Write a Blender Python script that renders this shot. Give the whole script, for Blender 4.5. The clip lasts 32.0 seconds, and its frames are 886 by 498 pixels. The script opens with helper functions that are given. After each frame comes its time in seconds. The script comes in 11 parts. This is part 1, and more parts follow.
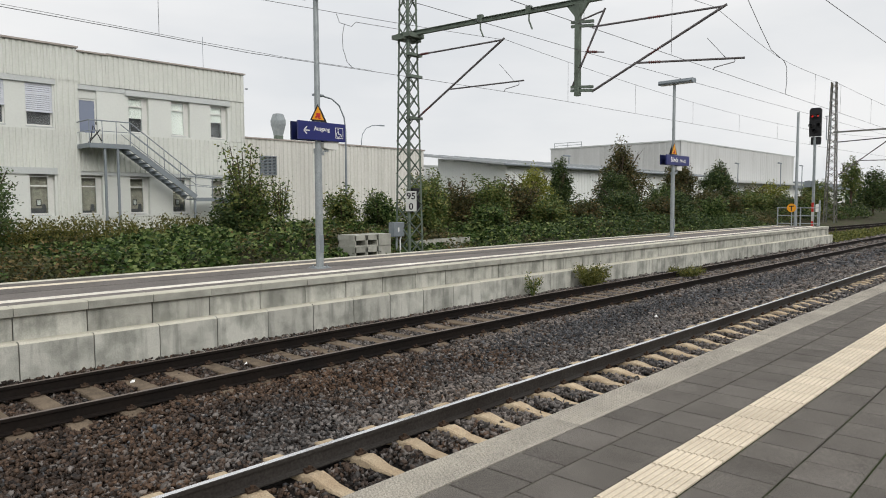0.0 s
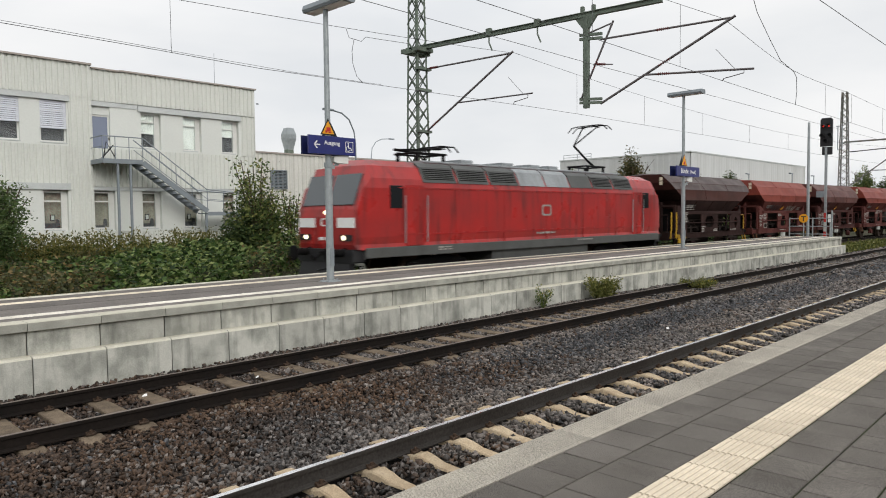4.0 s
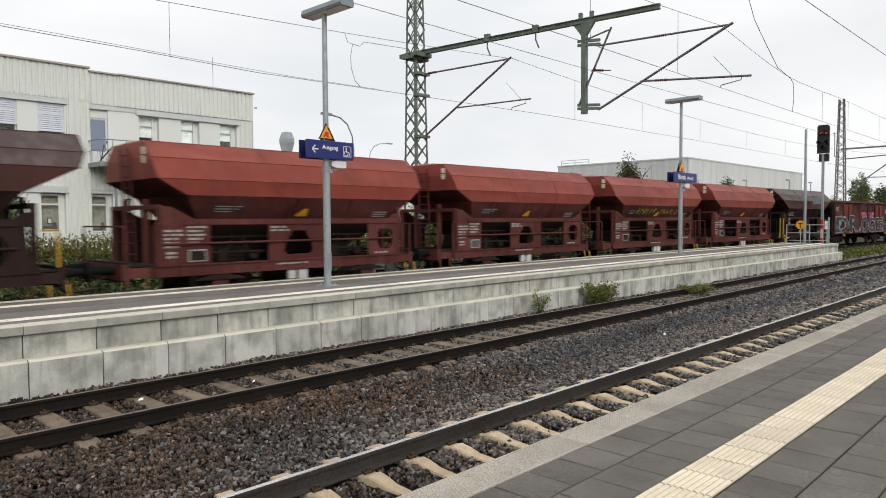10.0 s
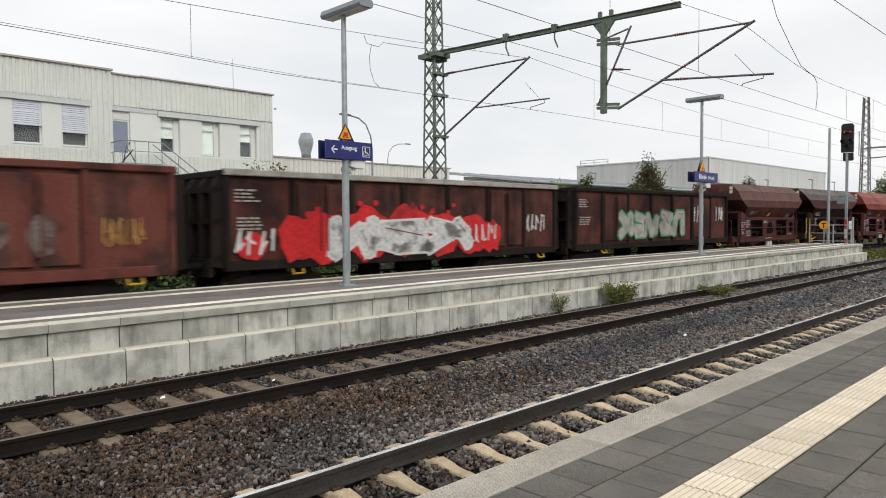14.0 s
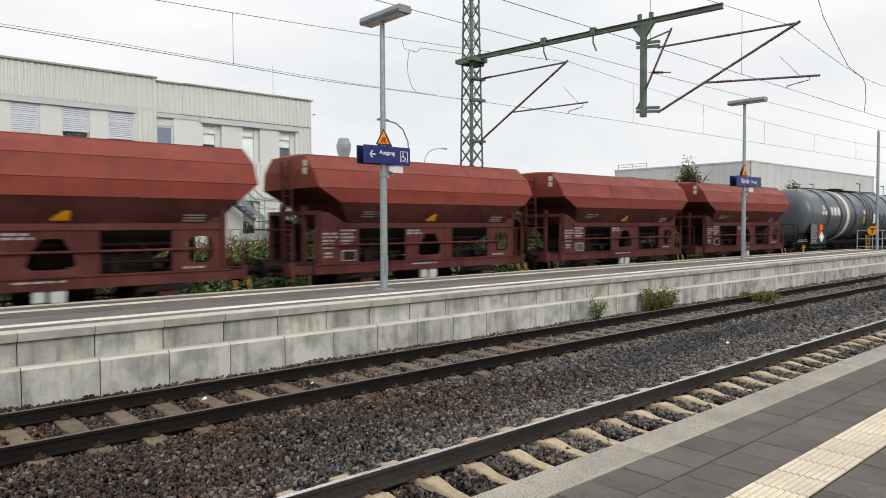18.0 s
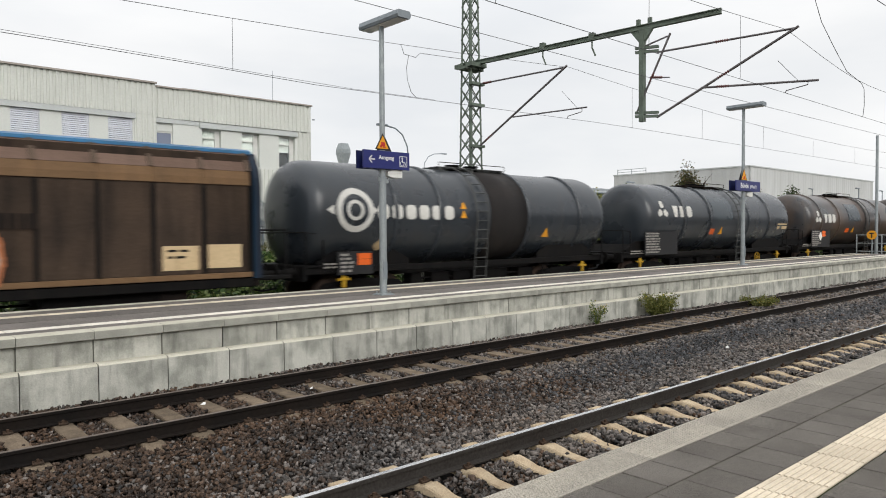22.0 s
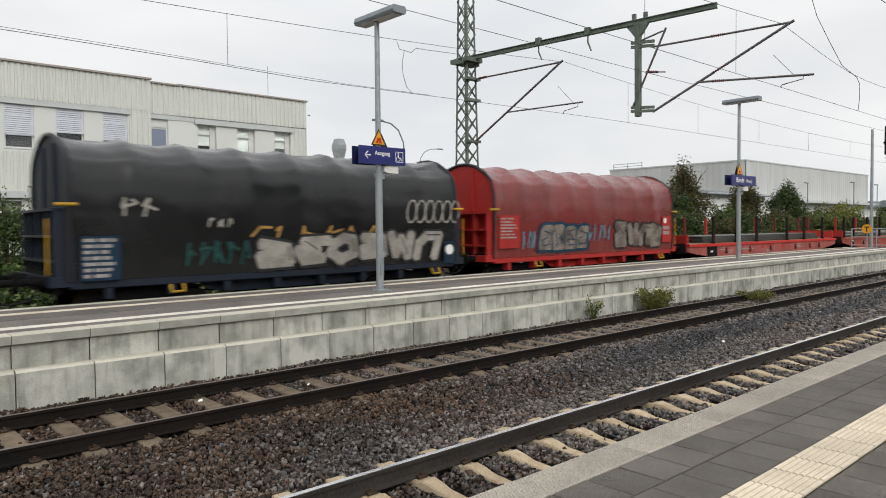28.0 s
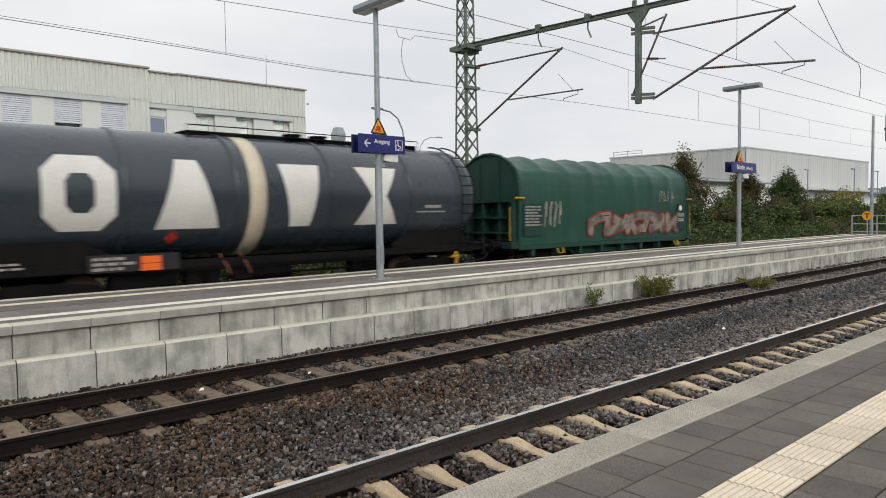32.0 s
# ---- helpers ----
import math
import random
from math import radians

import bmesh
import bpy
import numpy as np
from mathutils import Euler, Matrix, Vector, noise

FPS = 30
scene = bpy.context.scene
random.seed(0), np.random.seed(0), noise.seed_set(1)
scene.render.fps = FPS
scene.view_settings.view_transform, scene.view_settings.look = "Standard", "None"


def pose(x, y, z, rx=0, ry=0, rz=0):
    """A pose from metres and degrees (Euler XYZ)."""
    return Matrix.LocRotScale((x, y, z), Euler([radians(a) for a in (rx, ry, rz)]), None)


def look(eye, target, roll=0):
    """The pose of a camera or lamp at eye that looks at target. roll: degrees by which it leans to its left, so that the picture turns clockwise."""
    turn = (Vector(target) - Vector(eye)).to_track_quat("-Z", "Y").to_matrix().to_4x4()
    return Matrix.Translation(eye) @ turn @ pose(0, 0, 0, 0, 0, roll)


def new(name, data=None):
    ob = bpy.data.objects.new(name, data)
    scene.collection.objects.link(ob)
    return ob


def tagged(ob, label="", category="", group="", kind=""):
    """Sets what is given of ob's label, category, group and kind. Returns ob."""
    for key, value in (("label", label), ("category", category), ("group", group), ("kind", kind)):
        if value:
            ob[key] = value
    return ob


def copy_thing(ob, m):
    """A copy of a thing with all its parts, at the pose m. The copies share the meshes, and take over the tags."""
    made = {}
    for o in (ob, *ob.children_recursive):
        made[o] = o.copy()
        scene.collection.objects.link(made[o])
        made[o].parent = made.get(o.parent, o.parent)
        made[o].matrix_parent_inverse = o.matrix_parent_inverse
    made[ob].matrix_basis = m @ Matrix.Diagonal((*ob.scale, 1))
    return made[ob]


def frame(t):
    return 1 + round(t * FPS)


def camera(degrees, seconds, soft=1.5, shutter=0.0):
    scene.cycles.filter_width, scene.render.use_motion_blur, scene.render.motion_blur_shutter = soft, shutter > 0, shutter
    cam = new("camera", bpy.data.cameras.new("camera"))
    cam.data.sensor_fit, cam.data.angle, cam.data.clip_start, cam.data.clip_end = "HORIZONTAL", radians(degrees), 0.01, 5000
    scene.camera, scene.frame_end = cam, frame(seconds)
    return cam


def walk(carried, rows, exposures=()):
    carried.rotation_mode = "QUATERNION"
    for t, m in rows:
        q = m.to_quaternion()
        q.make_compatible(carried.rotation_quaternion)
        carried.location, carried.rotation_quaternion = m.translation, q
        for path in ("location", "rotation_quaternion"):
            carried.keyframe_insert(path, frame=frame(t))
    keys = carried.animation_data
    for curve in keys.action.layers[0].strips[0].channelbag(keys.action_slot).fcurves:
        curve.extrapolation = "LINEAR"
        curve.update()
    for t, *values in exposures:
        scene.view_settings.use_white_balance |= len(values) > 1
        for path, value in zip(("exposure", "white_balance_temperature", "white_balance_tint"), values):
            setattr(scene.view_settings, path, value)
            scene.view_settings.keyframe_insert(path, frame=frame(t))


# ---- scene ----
cam = camera(65.13, 32.0, soft=1.0, shutter=0.2)
# seconds, heading, tilt, roll (degrees), and the small drift of the eye
PATH = [
    (0.0, 46.906, -3.797, -0.273, -0.002, -0.000, 0.001),
    (0.5, 46.931, -3.668, -0.262, -0.004, 0.000, 0.001),
    (1.0, 46.902, -3.535, -0.255, -0.004, 0.001, 0.001),
    (1.5, 46.850, -3.388, -0.278, -0.005, 0.000, 0.002),
    (2.0, 46.753, -3.174, -0.294, -0.007, -0.002, 0.003),
    (2.5, 46.571, -2.971, -0.407, -0.009, -0.005, 0.004),
    (3.0, 46.426, -2.991, -0.526, -0.011, -0.009, 0.005),
    (3.5, 46.269, -2.830, -0.645, -0.015, -0.010, 0.006),
    (5.5, 45.475, -2.775, -0.467, -0.016, -0.010, 0.005),
    (6.0, 45.303, -2.803, -0.509, -0.017, -0.008, 0.006),
    (6.5, 45.305, -2.763, -0.498, -0.017, -0.007, 0.005),
    (7.0, 45.405, -2.684, -0.492, -0.017, -0.009, 0.006),
    (7.5, 45.577, -2.674, -0.409, -0.018, -0.013, 0.007),
    (8.0, 45.741, -2.637, -0.317, -0.018, -0.015, 0.008),
    (8.5, 45.828, -2.577, -0.364, -0.018, -0.015, 0.008),
    (9.0, 45.869, -2.550, -0.380, -0.019, -0.017, 0.009),
    (9.5, 46.054, -2.456, -0.338, -0.019, -0.018, 0.009),
    (10.0, 46.285, -2.361, -0.359, -0.017, -0.017, 0.009),
    (10.5, 46.442, -2.426, -0.359, -0.015, -0.013, 0.006),
    (11.0, 46.504, -2.485, -0.381, -0.014, -0.011, 0.005),
    (11.5, 46.436, -2.466, -0.356, -0.016, -0.011, 0.005),
    (12.0, 46.325, -2.321, -0.308, -0.017, -0.010, 0.005),
    (12.5, 46.239, -2.269, -0.318, -0.018, -0.009, 0.005),
    (13.0, 45.744, -2.391, -0.271, -0.018, -0.008, 0.005),
    (13.5, 45.254, -2.383, -0.340, -0.019, -0.008, 0.004),
    (14.0, 44.796, -2.330, -0.376, -0.024, -0.006, 0.004),
    (14.5, 43.910, -2.282, -0.397, -0.028, 0.001, 0.005),
    (16.5, 42.410, -2.009, -0.353, -0.032, 0.015, 0.005),
    (17.0, 42.144, -1.995, -0.401, -0.033, 0.021, 0.004),
    (17.5, 42.005, -1.943, -0.367, -0.037, 0.023, 0.004),
    (18.0, 41.840, -1.935, -0.262, -0.041, 0.021, 0.004),
    (18.5, 41.764, -1.955, -0.268, -0.043, 0.021, 0.003),
    (19.0, 41.688, -1.941, -0.285, -0.043, 0.020, 0.002),
    (19.5, 41.663, -1.858, -0.273, -0.040, 0.020, -0.000),
    (20.0, 41.693, -1.786, -0.219, -0.039, 0.020, -0.001),
    (20.5, 41.786, -1.710, -0.187, -0.037, 0.019, -0.001),
    (21.0, 41.906, -1.651, -0.231, -0.036, 0.020, -0.002),
    (21.5, 41.906, -1.585, -0.262, -0.033, 0.022, -0.002),
    (22.0, 41.878, -1.521, -0.321, -0.032, 0.024, -0.001),
    (22.5, 41.765, -1.506, -0.176, -0.033, 0.026, 0.001),
    (23.0, 41.743, -1.546, -0.137, -0.033, 0.028, 0.001),
    (23.5, 41.687, -1.616, -0.133, -0.034, 0.028, 0.000),
    (24.0, 41.798, -1.712, -0.218, -0.034, 0.024, -0.001),
    (24.5, 41.901, -1.856, -0.192, -0.034, 0.026, -0.000),
    (25.0, 41.973, -2.009, -0.121, -0.035, 0.028, -0.001),
    (25.5, 41.900, -2.105, -0.170, -0.033, 0.029, -0.000),
    (27.5, 42.009, -1.852, -0.572, -0.033, 0.028, 0.000),
    (28.0, 42.173, -1.910, -0.537, -0.032, 0.026, 0.004),
    (28.5, 42.283, -1.945, -0.589, -0.033, 0.024, 0.005),
    (29.0, 42.499, -2.024, -0.591, -0.031, 0.028, 0.004),
    (29.5, 42.572, -2.237, -0.578, -0.029, 0.029, -0.000),
    (30.0, 42.439, -2.564, -0.587, -0.022, 0.035, -0.005),
    (30.5, 42.459, -2.617, -0.729, -0.021, 0.037, -0.006),
    (31.0, 42.508, -2.700, -0.757, -0.023, 0.041, -0.005),
    (31.5, 42.283, -2.813, -0.781, -0.025, 0.040, -0.003),
    (32.0, 42.168, -2.849, -0.773, -0.027, 0.039, -0.002),
]

def eye_pose(yaw, tilt, roll, dx, dy, dz):
    a, b = radians(yaw), radians(tilt)
    eye = Vector((dx, dy, 2.2835 + dz))
    ahead = Vector((math.sin(a) * math.cos(b), math.cos(a) * math.cos(b), math.sin(b)))
    return look(eye, eye + ahead, roll)


walk(cam, [(t, eye_pose(*row)) for t, *row in PATH], exposures=[(0.0, -0.06), (3.0, -0.06), (5.5, 0.10), (12.0, 0.08), (25.0, 0.05), (27.5, -0.04), (28.5, -0.02), (30.0, -0.12), (32.0, -0.06)])

# ---- sky and sun: a bright overcast day ----
world = bpy.data.worlds.new("overcast")
scene.world = world
world.use_nodes = True
nt = world.node_tree
nt.nodes.clear()
w_out = nt.nodes.new("ShaderNodeOutputWorld")
w_bg = nt.nodes.new("ShaderNodeBackground")
w_sky = nt.nodes.new("ShaderNodeTexSky")
w_sky.sky_type, w_sky.sun_disc = "NISHITA", False
w_sky.sun_elevation, w_sky.sun_rotation = radians(31), radians(197)
w_tc = nt.nodes.new("ShaderNodeTexCoord")
w_sep = nt.nodes.new("ShaderNodeSeparateXYZ")
w_map = nt.nodes.new("ShaderNodeMapping")
w_map.inputs["Scale"].default_value = (1.4, 1.4, 5.0)
w_noise = nt.nodes.new("ShaderNodeTexNoise")
w_noise.inputs["Scale"].default_value = 1.6
w_noise.inputs["Detail"].default_value = 5
w_cloud = nt.nodes.new("ShaderNodeValToRGB")
w_cloud.color_ramp.elements[0].position, w_cloud.color_ramp.elements[0].color = 0.32, (0.79, 0.81, 0.835, 1)
w_cloud.color_ramp.elements[1].position, w_cloud.color_ramp.elements[1].color = 0.66, (0.945, 0.945, 0.945, 1)
w_rise = nt.nodes.new("ShaderNodeMapRange")      # an overcast sky is brightest overhead
w_rise.inputs[1].default_value, w_rise.inputs[2].default_value = 0.24, 1.0
w_rise.inputs[3].default_value, w_rise.inputs[4].default_value = 1.0, 1.66
w_mul = nt.nodes.new("ShaderNodeVectorMath")
w_mul.operation = "SCALE"
w_mix = nt.nodes.new("ShaderNodeMix")
w_mix.data_type = "RGBA"
w_mix.inputs[0].default_value = 0.97
w_dim = nt.nodes.new("ShaderNodeVectorMath")
w_dim.operation = "SCALE"
w_dim.inputs[3].default_value = 0.1
for a, b in ((w_tc.outputs["Generated"], w_sep.inputs[0]), (w_tc.outputs["Generated"], w_map.inputs[0]), (w_map.outputs[0], w_noise.inputs["Vector"]),
             (w_noise.outputs[0], w_cloud.inputs[0]), (w_sep.outputs[2], w_rise.inputs[0]), (w_cloud.outputs[0], w_mul.inputs[0]),
             (w_rise.outputs[0], w_mul.inputs[3]), (w_sky.outputs[0], w_dim.inputs[0]), (w_dim.outputs[0], w_mix.inputs[6]),
             (w_mul.outputs[0], w_mix.inputs[7]), (w_mix.outputs[2], w_bg.inputs[0]), (w_bg.outputs[0], w_out.inputs[0])):
    nt.links.new(a, b)
w_bg.inputs[1].default_value = 1.0

sun_data = bpy.data.lights.new("sun", "SUN")
sun_data.energy, sun_data.angle, sun_data.color = 1.35, radians(30), (1.0, 0.97, 0.92)
sun = new("sun", sun_data)
sun.matrix_world = look((0, 0, 30), (12, 40, 5))

# ---- small tools ----
class Solid:
    """Collects vertices and faces of one mesh."""

    def __init__(self):
        self.v, self.f, self.s = [], [], []

    def add(self, verts, faces, smooth=False):
        n = len(self.v)
        self.v += [tuple(p) for p in verts]
        self.f += [tuple(i + n for i in q) for q in faces]
        self.s += [smooth] * len(faces)
        return self

    def box(self, x0, x1, y0, y1, z0, z1, c=0.0):
        if c:
            prof = [(y0 + c, z0), (y1 - c, z0), (y1, z0 + c), (y1, z1 - c), (y1 - c, z1), (y0 + c, z1), (y0, z1 - c), (y0, z0 + c)]
            return self.prism(prof, "x", x0, x1)
        p = [(x, y, z) for x in (x0, x1) for y in (y0, y1) for z in (z0, z1)]
        return self.add(p, [(0, 1, 3, 2), (4, 6, 7, 5), (0, 4, 5, 1), (2, 3, 7, 6), (0, 2, 6, 4), (1, 5, 7, 3)])

    def prism(self, prof, axis, a, b, smooth=False, caps=True):
        def put(u, w, t):
            return (t, u, w) if axis == "x" else (u, t, w) if axis == "y" else (u, w, t)
        n = len(prof)
        pts = [put(u, w, t) for t in (a, b) for u, w in prof]
        self.add(pts, [(i, (i + 1) % n, n + (i + 1) % n, n + i) for i in range(n)], smooth)
        if caps:
            self.add(pts, [tuple(range(n - 1, -1, -1)), tuple(range(n, 2 * n))])
        return self

    def loft(self, rings, smooth=False, caps=True, closed=True):
        n = len(rings[0])
        pts = [p for r in rings for p in r]
        m = n if closed else n - 1
        faces = [(k * n + i, k * n + (i + 1) % n, (k + 1) * n + (i + 1) % n, (k + 1) * n + i) for k in range(len(rings) - 1) for i in range(m)]
        self.add(pts, faces, smooth)
        if caps:
            self.add(rings[0], [tuple(range(n - 1, -1, -1))])
            self.add(rings[-1], [tuple(range(n))])
        return self

    def rod(self, p, q, r, r2=None, n=8, caps=True):
        p, q = Vector(p), Vector(q)
        d = (q - p).normalized()
        a = d.orthogonal().normalized()
        b = d.cross(a)
        r2 = r if r2 is None else r2
        ring = [(math.cos(2 * math.pi * i / n), math.sin(2 * math.pi * i / n)) for i in range(n)]
        return self.loft([[p + (a * c + b * s) * r for c, s in ring], [q + (a * c + b * s) * r2 for c, s in ring]], True, caps)

    def pipe(self, pts, r, n=6):
        pts = [Vector(p) for p in pts]
        rings = []
        d0 = (pts[1] - pts[0]).normalized()
        a = d0.orthogonal().normalized()
        for i, p in enumerate(pts):
            d = (pts[min(i + 1, len(pts) - 1)] - pts[max(i - 1, 0)]).normalized()
            a = (a - d * a.dot(d)).normalized()
            b = d.cross(a)
            rings.append([p + (a * math.cos(2 * math.pi * k / n) + b * math.sin(2 * math.pi * k / n)) * r for k in range(n)])
        return self.loft(rings, True)

    def bar(self, p, q, w, h, up=(0, 0, 1)):
        """A straight bar of section w x h from p to q."""
        p, q = Vector(p), Vector(q)
        d = (q - p).normalized()
        s = d.cross(Vector(up))
        s = s.normalized() if s.length > 1e-4 else Vector((1, 0, 0))
        u = s.cross(d)
        k = [(-w / 2, -h / 2), (w / 2, -h / 2), (w / 2, h / 2), (-w / 2, h / 2)]
        return self.loft([[p + s * a + u * b for a, b in k], [q + s * a + u * b for a, b in k]])

    def poly(self, pts):
        return self.add(pts, [tuple(range(len(pts)))])

    def plate(self, pts, axis, a, b):
        """A flat outline pts pushed from a to b along an axis."""
        return self.prism(pts, axis, a, b)

    def mesh(self, name):
        me = bpy.data.meshes.new(name)
        me.from_pydata(self.v, [], self.f)
        me.polygons.foreach_set("use_smooth", self.s)
        bm = bmesh.new()
        bm.from_mesh(me)
        bmesh.ops.recalc_face_normals(bm, faces=bm.faces)
        bm.to_mesh(me)
        bm.free()
        return me


def part(name, g, material, parent=None, label="", at=None):
    me = g if isinstance(g, bpy.types.Mesh) else g.mesh(name)
    if material and not me.materials:
        me.materials.append(material)
    ob = new(name, me)
    if parent:
        ob.parent = parent
    if at is not None:
        ob.matrix_basis = at if isinstance(at, Matrix) else Matrix.Translation(at)
    return tagged(ob, label)


def thing(name, at, label, category, group="", kind=""):
    ob = new(name)
    ob.empty_display_size = 0.3
    ob.matrix_basis = at if isinstance(at, Matrix) else Matrix.Translation(at)
    return tagged(ob, label, category, group, kind)


def structure(name, g, material, label, category=""):
    return tagged(part(name, g, material, None, label), "", category or name.split("_")[0], "", "structure")


def fast_mesh(name, verts, faces, material):
    """A large mesh from arrays; all faces have the same number of corners."""
    me = bpy.data.meshes.new(name)
    k = faces.shape[1]
    me.vertices.add(len(verts))
    me.vertices.foreach_set("co", np.ascontiguousarray(verts, np.float32).ravel())
    me.loops.add(faces.size)
    me.loops.foreach_set("vertex_index", np.ascontiguousarray(faces, np.int32).ravel())
    me.polygons.add(len(faces))
    me.polygons.foreach_set("loop_start", np.arange(0, faces.size, k, dtype=np.int32))
    me.update(calc_edges=True)
    me.materials.append(material)
    return me


def letters(text, size, fat=0.0, depth=0.004, spacing=1.0):
    """Flat lettering as a mesh, standing in the plane y = 0 and read from -y."""
    cu = bpy.data.curves.new("letters", "FONT")
    cu.body, cu.size, cu.offset, cu.extrude = text, size, fat, depth
    cu.align_x, cu.align_y, cu.space_character = "CENTER", "CENTER", spacing
    cu.resolution_u = 3
    ob = bpy.data.objects.new("letters", cu)
    scene.collection.objects.link(ob)
    me = bpy.data.meshes.new_from_object(ob.evaluated_get(bpy.context.evaluated_depsgraph_get()))
    bpy.data.objects.remove(ob)
    bpy.data.curves.remove(cu)
    me.transform(pose(0, 0, 0, 90, 0, 0))
    me.materials.clear()
    return me


def ring_plate(g, outer, hole, y0, y1):
    """A plate with one hole; outer and hole have the same number of corners, in (x, z)."""
    n = len(outer)
    pts = [(x, y, z) for y in (y0, y1) for ring in (outer, hole) for x, z in ring]
    faces = []
    for i in range(n):
        j = (i + 1) % n
        faces += [(i, j, n + j, n + i), (2 * n + i, 3 * n + i, 3 * n + j, 2 * n + j), (i, 2 * n + i, 2 * n + j, j), (n + i, n + j, 3 * n + j, 3 * n + i)]
    g.add(pts, faces)


def rect8(x0, x1, z0, z1, c=0.0):
    c = c or 0.001
    return [(x0 + c, z0), (x1 - c, z0), (x1, z0 + c), (x1, z1 - c), (x1 - c, z1), (x0 + c, z1), (x0, z1 - c), (x0, z0 + c)]


# ---- materials ----
def surface(name, col, rough=0.6, metal=0.0, col2=None, amount=0.5, scale=3.0, fine=40.0, fine_amount=0.25, bump=0.1, spread=0.0,
            streak=None, streak_amount=0.0, streak_scale=(6.0, 6.0, 0.5), island=False, low=0.35, high=0.7, spec=0.5, coat=0.0):
    """Colour in two tones by a coarse noise, darkened and lightened by a fine one, with relief, optional streaks, and a spread between pieces."""
    m = bpy.data.materials.new(name)
    m.use_nodes = True
    t = m.node_tree
    b = t.nodes["Principled BSDF"]
    tc = t.nodes.new("ShaderNodeTexCoord")
    co = tc.outputs["Object"]
    if spread and not island:            # pieces of one shape take different parts of the pattern
        oi = t.nodes.new("ShaderNodeObjectInfo")
        sc = t.nodes.new("ShaderNodeVectorMath")
        sc.operation = "SCALE"
        sc.inputs[0].default_value = (31.0, 17.0, 23.0)
        t.links.new(oi.outputs["Random"], sc.inputs[3])
        ad = t.nodes.new("ShaderNodeVectorMath")
        t.links.new(co, ad.inputs[0])
        t.links.new(sc.outputs[0], ad.inputs[1])
        co = ad.outputs[0]

    def ramp(src, p0, p1, c0, c1):
        r = t.nodes.new("ShaderNodeValToRGB")
        r.color_ramp.elements[0].position, r.color_ramp.elements[1].position = p0, p1
        r.color_ramp.elements[0].color, r.color_ramp.elements[1].color = (*c0, 1), (*c1, 1)
        t.links.new(src, r.inputs[0])
        return r.outputs[0]

    def mixed(kind, fac, a, b2):
        x = t.nodes.new("ShaderNodeMix")
        x.data_type, x.blend_type = "RGBA", kind
        for v, i in ((fac, 0), (a, 6), (b2, 7)):
            if isinstance(v, bpy.types.NodeSocket):
                t.links.new(v, x.inputs[i])
            else:
                x.inputs[i].default_value = v if i == 0 else (*v, 1)
        return x.outputs[2]

    def noisy(sc, detail=4.0, vec=None, dist=0.0):
        n = t.nodes.new("ShaderNodeTexNoise")
        n.inputs["Scale"].default_value, n.inputs["Detail"].default_value, n.inputs["Distortion"].default_value = sc, detail, dist
        t.links.new(vec or co, n.inputs["Vector"])
        return n.outputs[0]

    coarse, grain = noisy(scale, 5.0), noisy(fine, 3.0)
    c = col
    if col2:
        c = mixed("MIX", ramp(coarse, low, high, (0, 0, 0), (amount,) * 3), col, col2)
    if streak:
        mp = t.nodes.new("ShaderNodeMapping")
        mp.inputs["Scale"].default_value = streak_scale
        t.links.new(co, mp.inputs[0])
        c = mixed("MIX", ramp(noisy(1.0, 4.0, mp.outputs[0], 0.3), 0.48, 0.75, (0, 0, 0), (streak_amount,) * 3), c, streak)
    if fine_amount:
        lo = 1 - fine_amount
        c = mixed("MULTIPLY", 1.0, c, ramp(grain, 0.3, 0.7, (lo, lo, lo), (1 + fine_amount * 0.4,) * 3))
    if spread or island:
        if island:
            rnd = t.nodes.new("ShaderNodeNewGeometry").outputs["Random Per Island"]
        else:
            rnd = t.nodes.new("ShaderNodeObjectInfo").outputs["Random"]
        s = spread or 0.3
        c = mixed("MULTIPLY", 1.0, c, ramp(rnd, 0.0, 1.0, (1 - s,) * 3, (1 + s,) * 3))
    if isinstance(c, bpy.types.NodeSocket):
        t.links.new(c, b.inputs["Base Color"])
    else:
        b.inputs["Base Color"].default_value = (*c, 1)
    rr = t.nodes.new("ShaderNodeMapRange")
    rr.inputs[3].default_value, rr.inputs[4].default_value = max(rough - 0.12, 0.02), min(rough + 0.12, 1.0)
    t.links.new(coarse, rr.inputs[0])
    t.links.new(rr.outputs[0], b.inputs["Roughness"])
    b.inputs["Metallic"].default_value = metal
    b.inputs["Specular IOR Level"].default_value = spec if rough < 0.4 else spec * (0.5 if rough < 0.56 else 0.2)
    b.inputs["Coat Weight"].default_value = coat
    if bump:
        bp = t.nodes.new("ShaderNodeBump")
        bp.inputs["Strength"].default_value, bp.inputs["Distance"].default_value = bump, 0.02
        t.links.new(grain, bp.inputs["Height"])
        t.links.new(bp.outputs[0], b.inputs["Normal"])
    return m


def glowing(name, col, strength):
    m = bpy.data.materials.new(name)
    m.use_nodes = True
    b = m.node_tree.nodes["Principled BSDF"]
    b.inputs["Base Color"].default_value = (*col, 1)
    b.inputs["Emission Color"].default_value = (*col, 1)
    b.inputs["Emission Strength"].default_value = strength
    return m


def glass(name, tint=(0.9, 0.95, 0.95)):
    m = bpy.data.materials.new(name)
    m.use_nodes = True
    b = m.node_tree.nodes["Principled BSDF"]
    b.inputs["Base Color"].default_value = (*tint, 1)
    b.inputs["Roughness"].default_value = 0.02
    b.inputs["Transmission Weight"].default_value = 1.0
    b.inputs["IOR"].default_value = 1.45
    return m


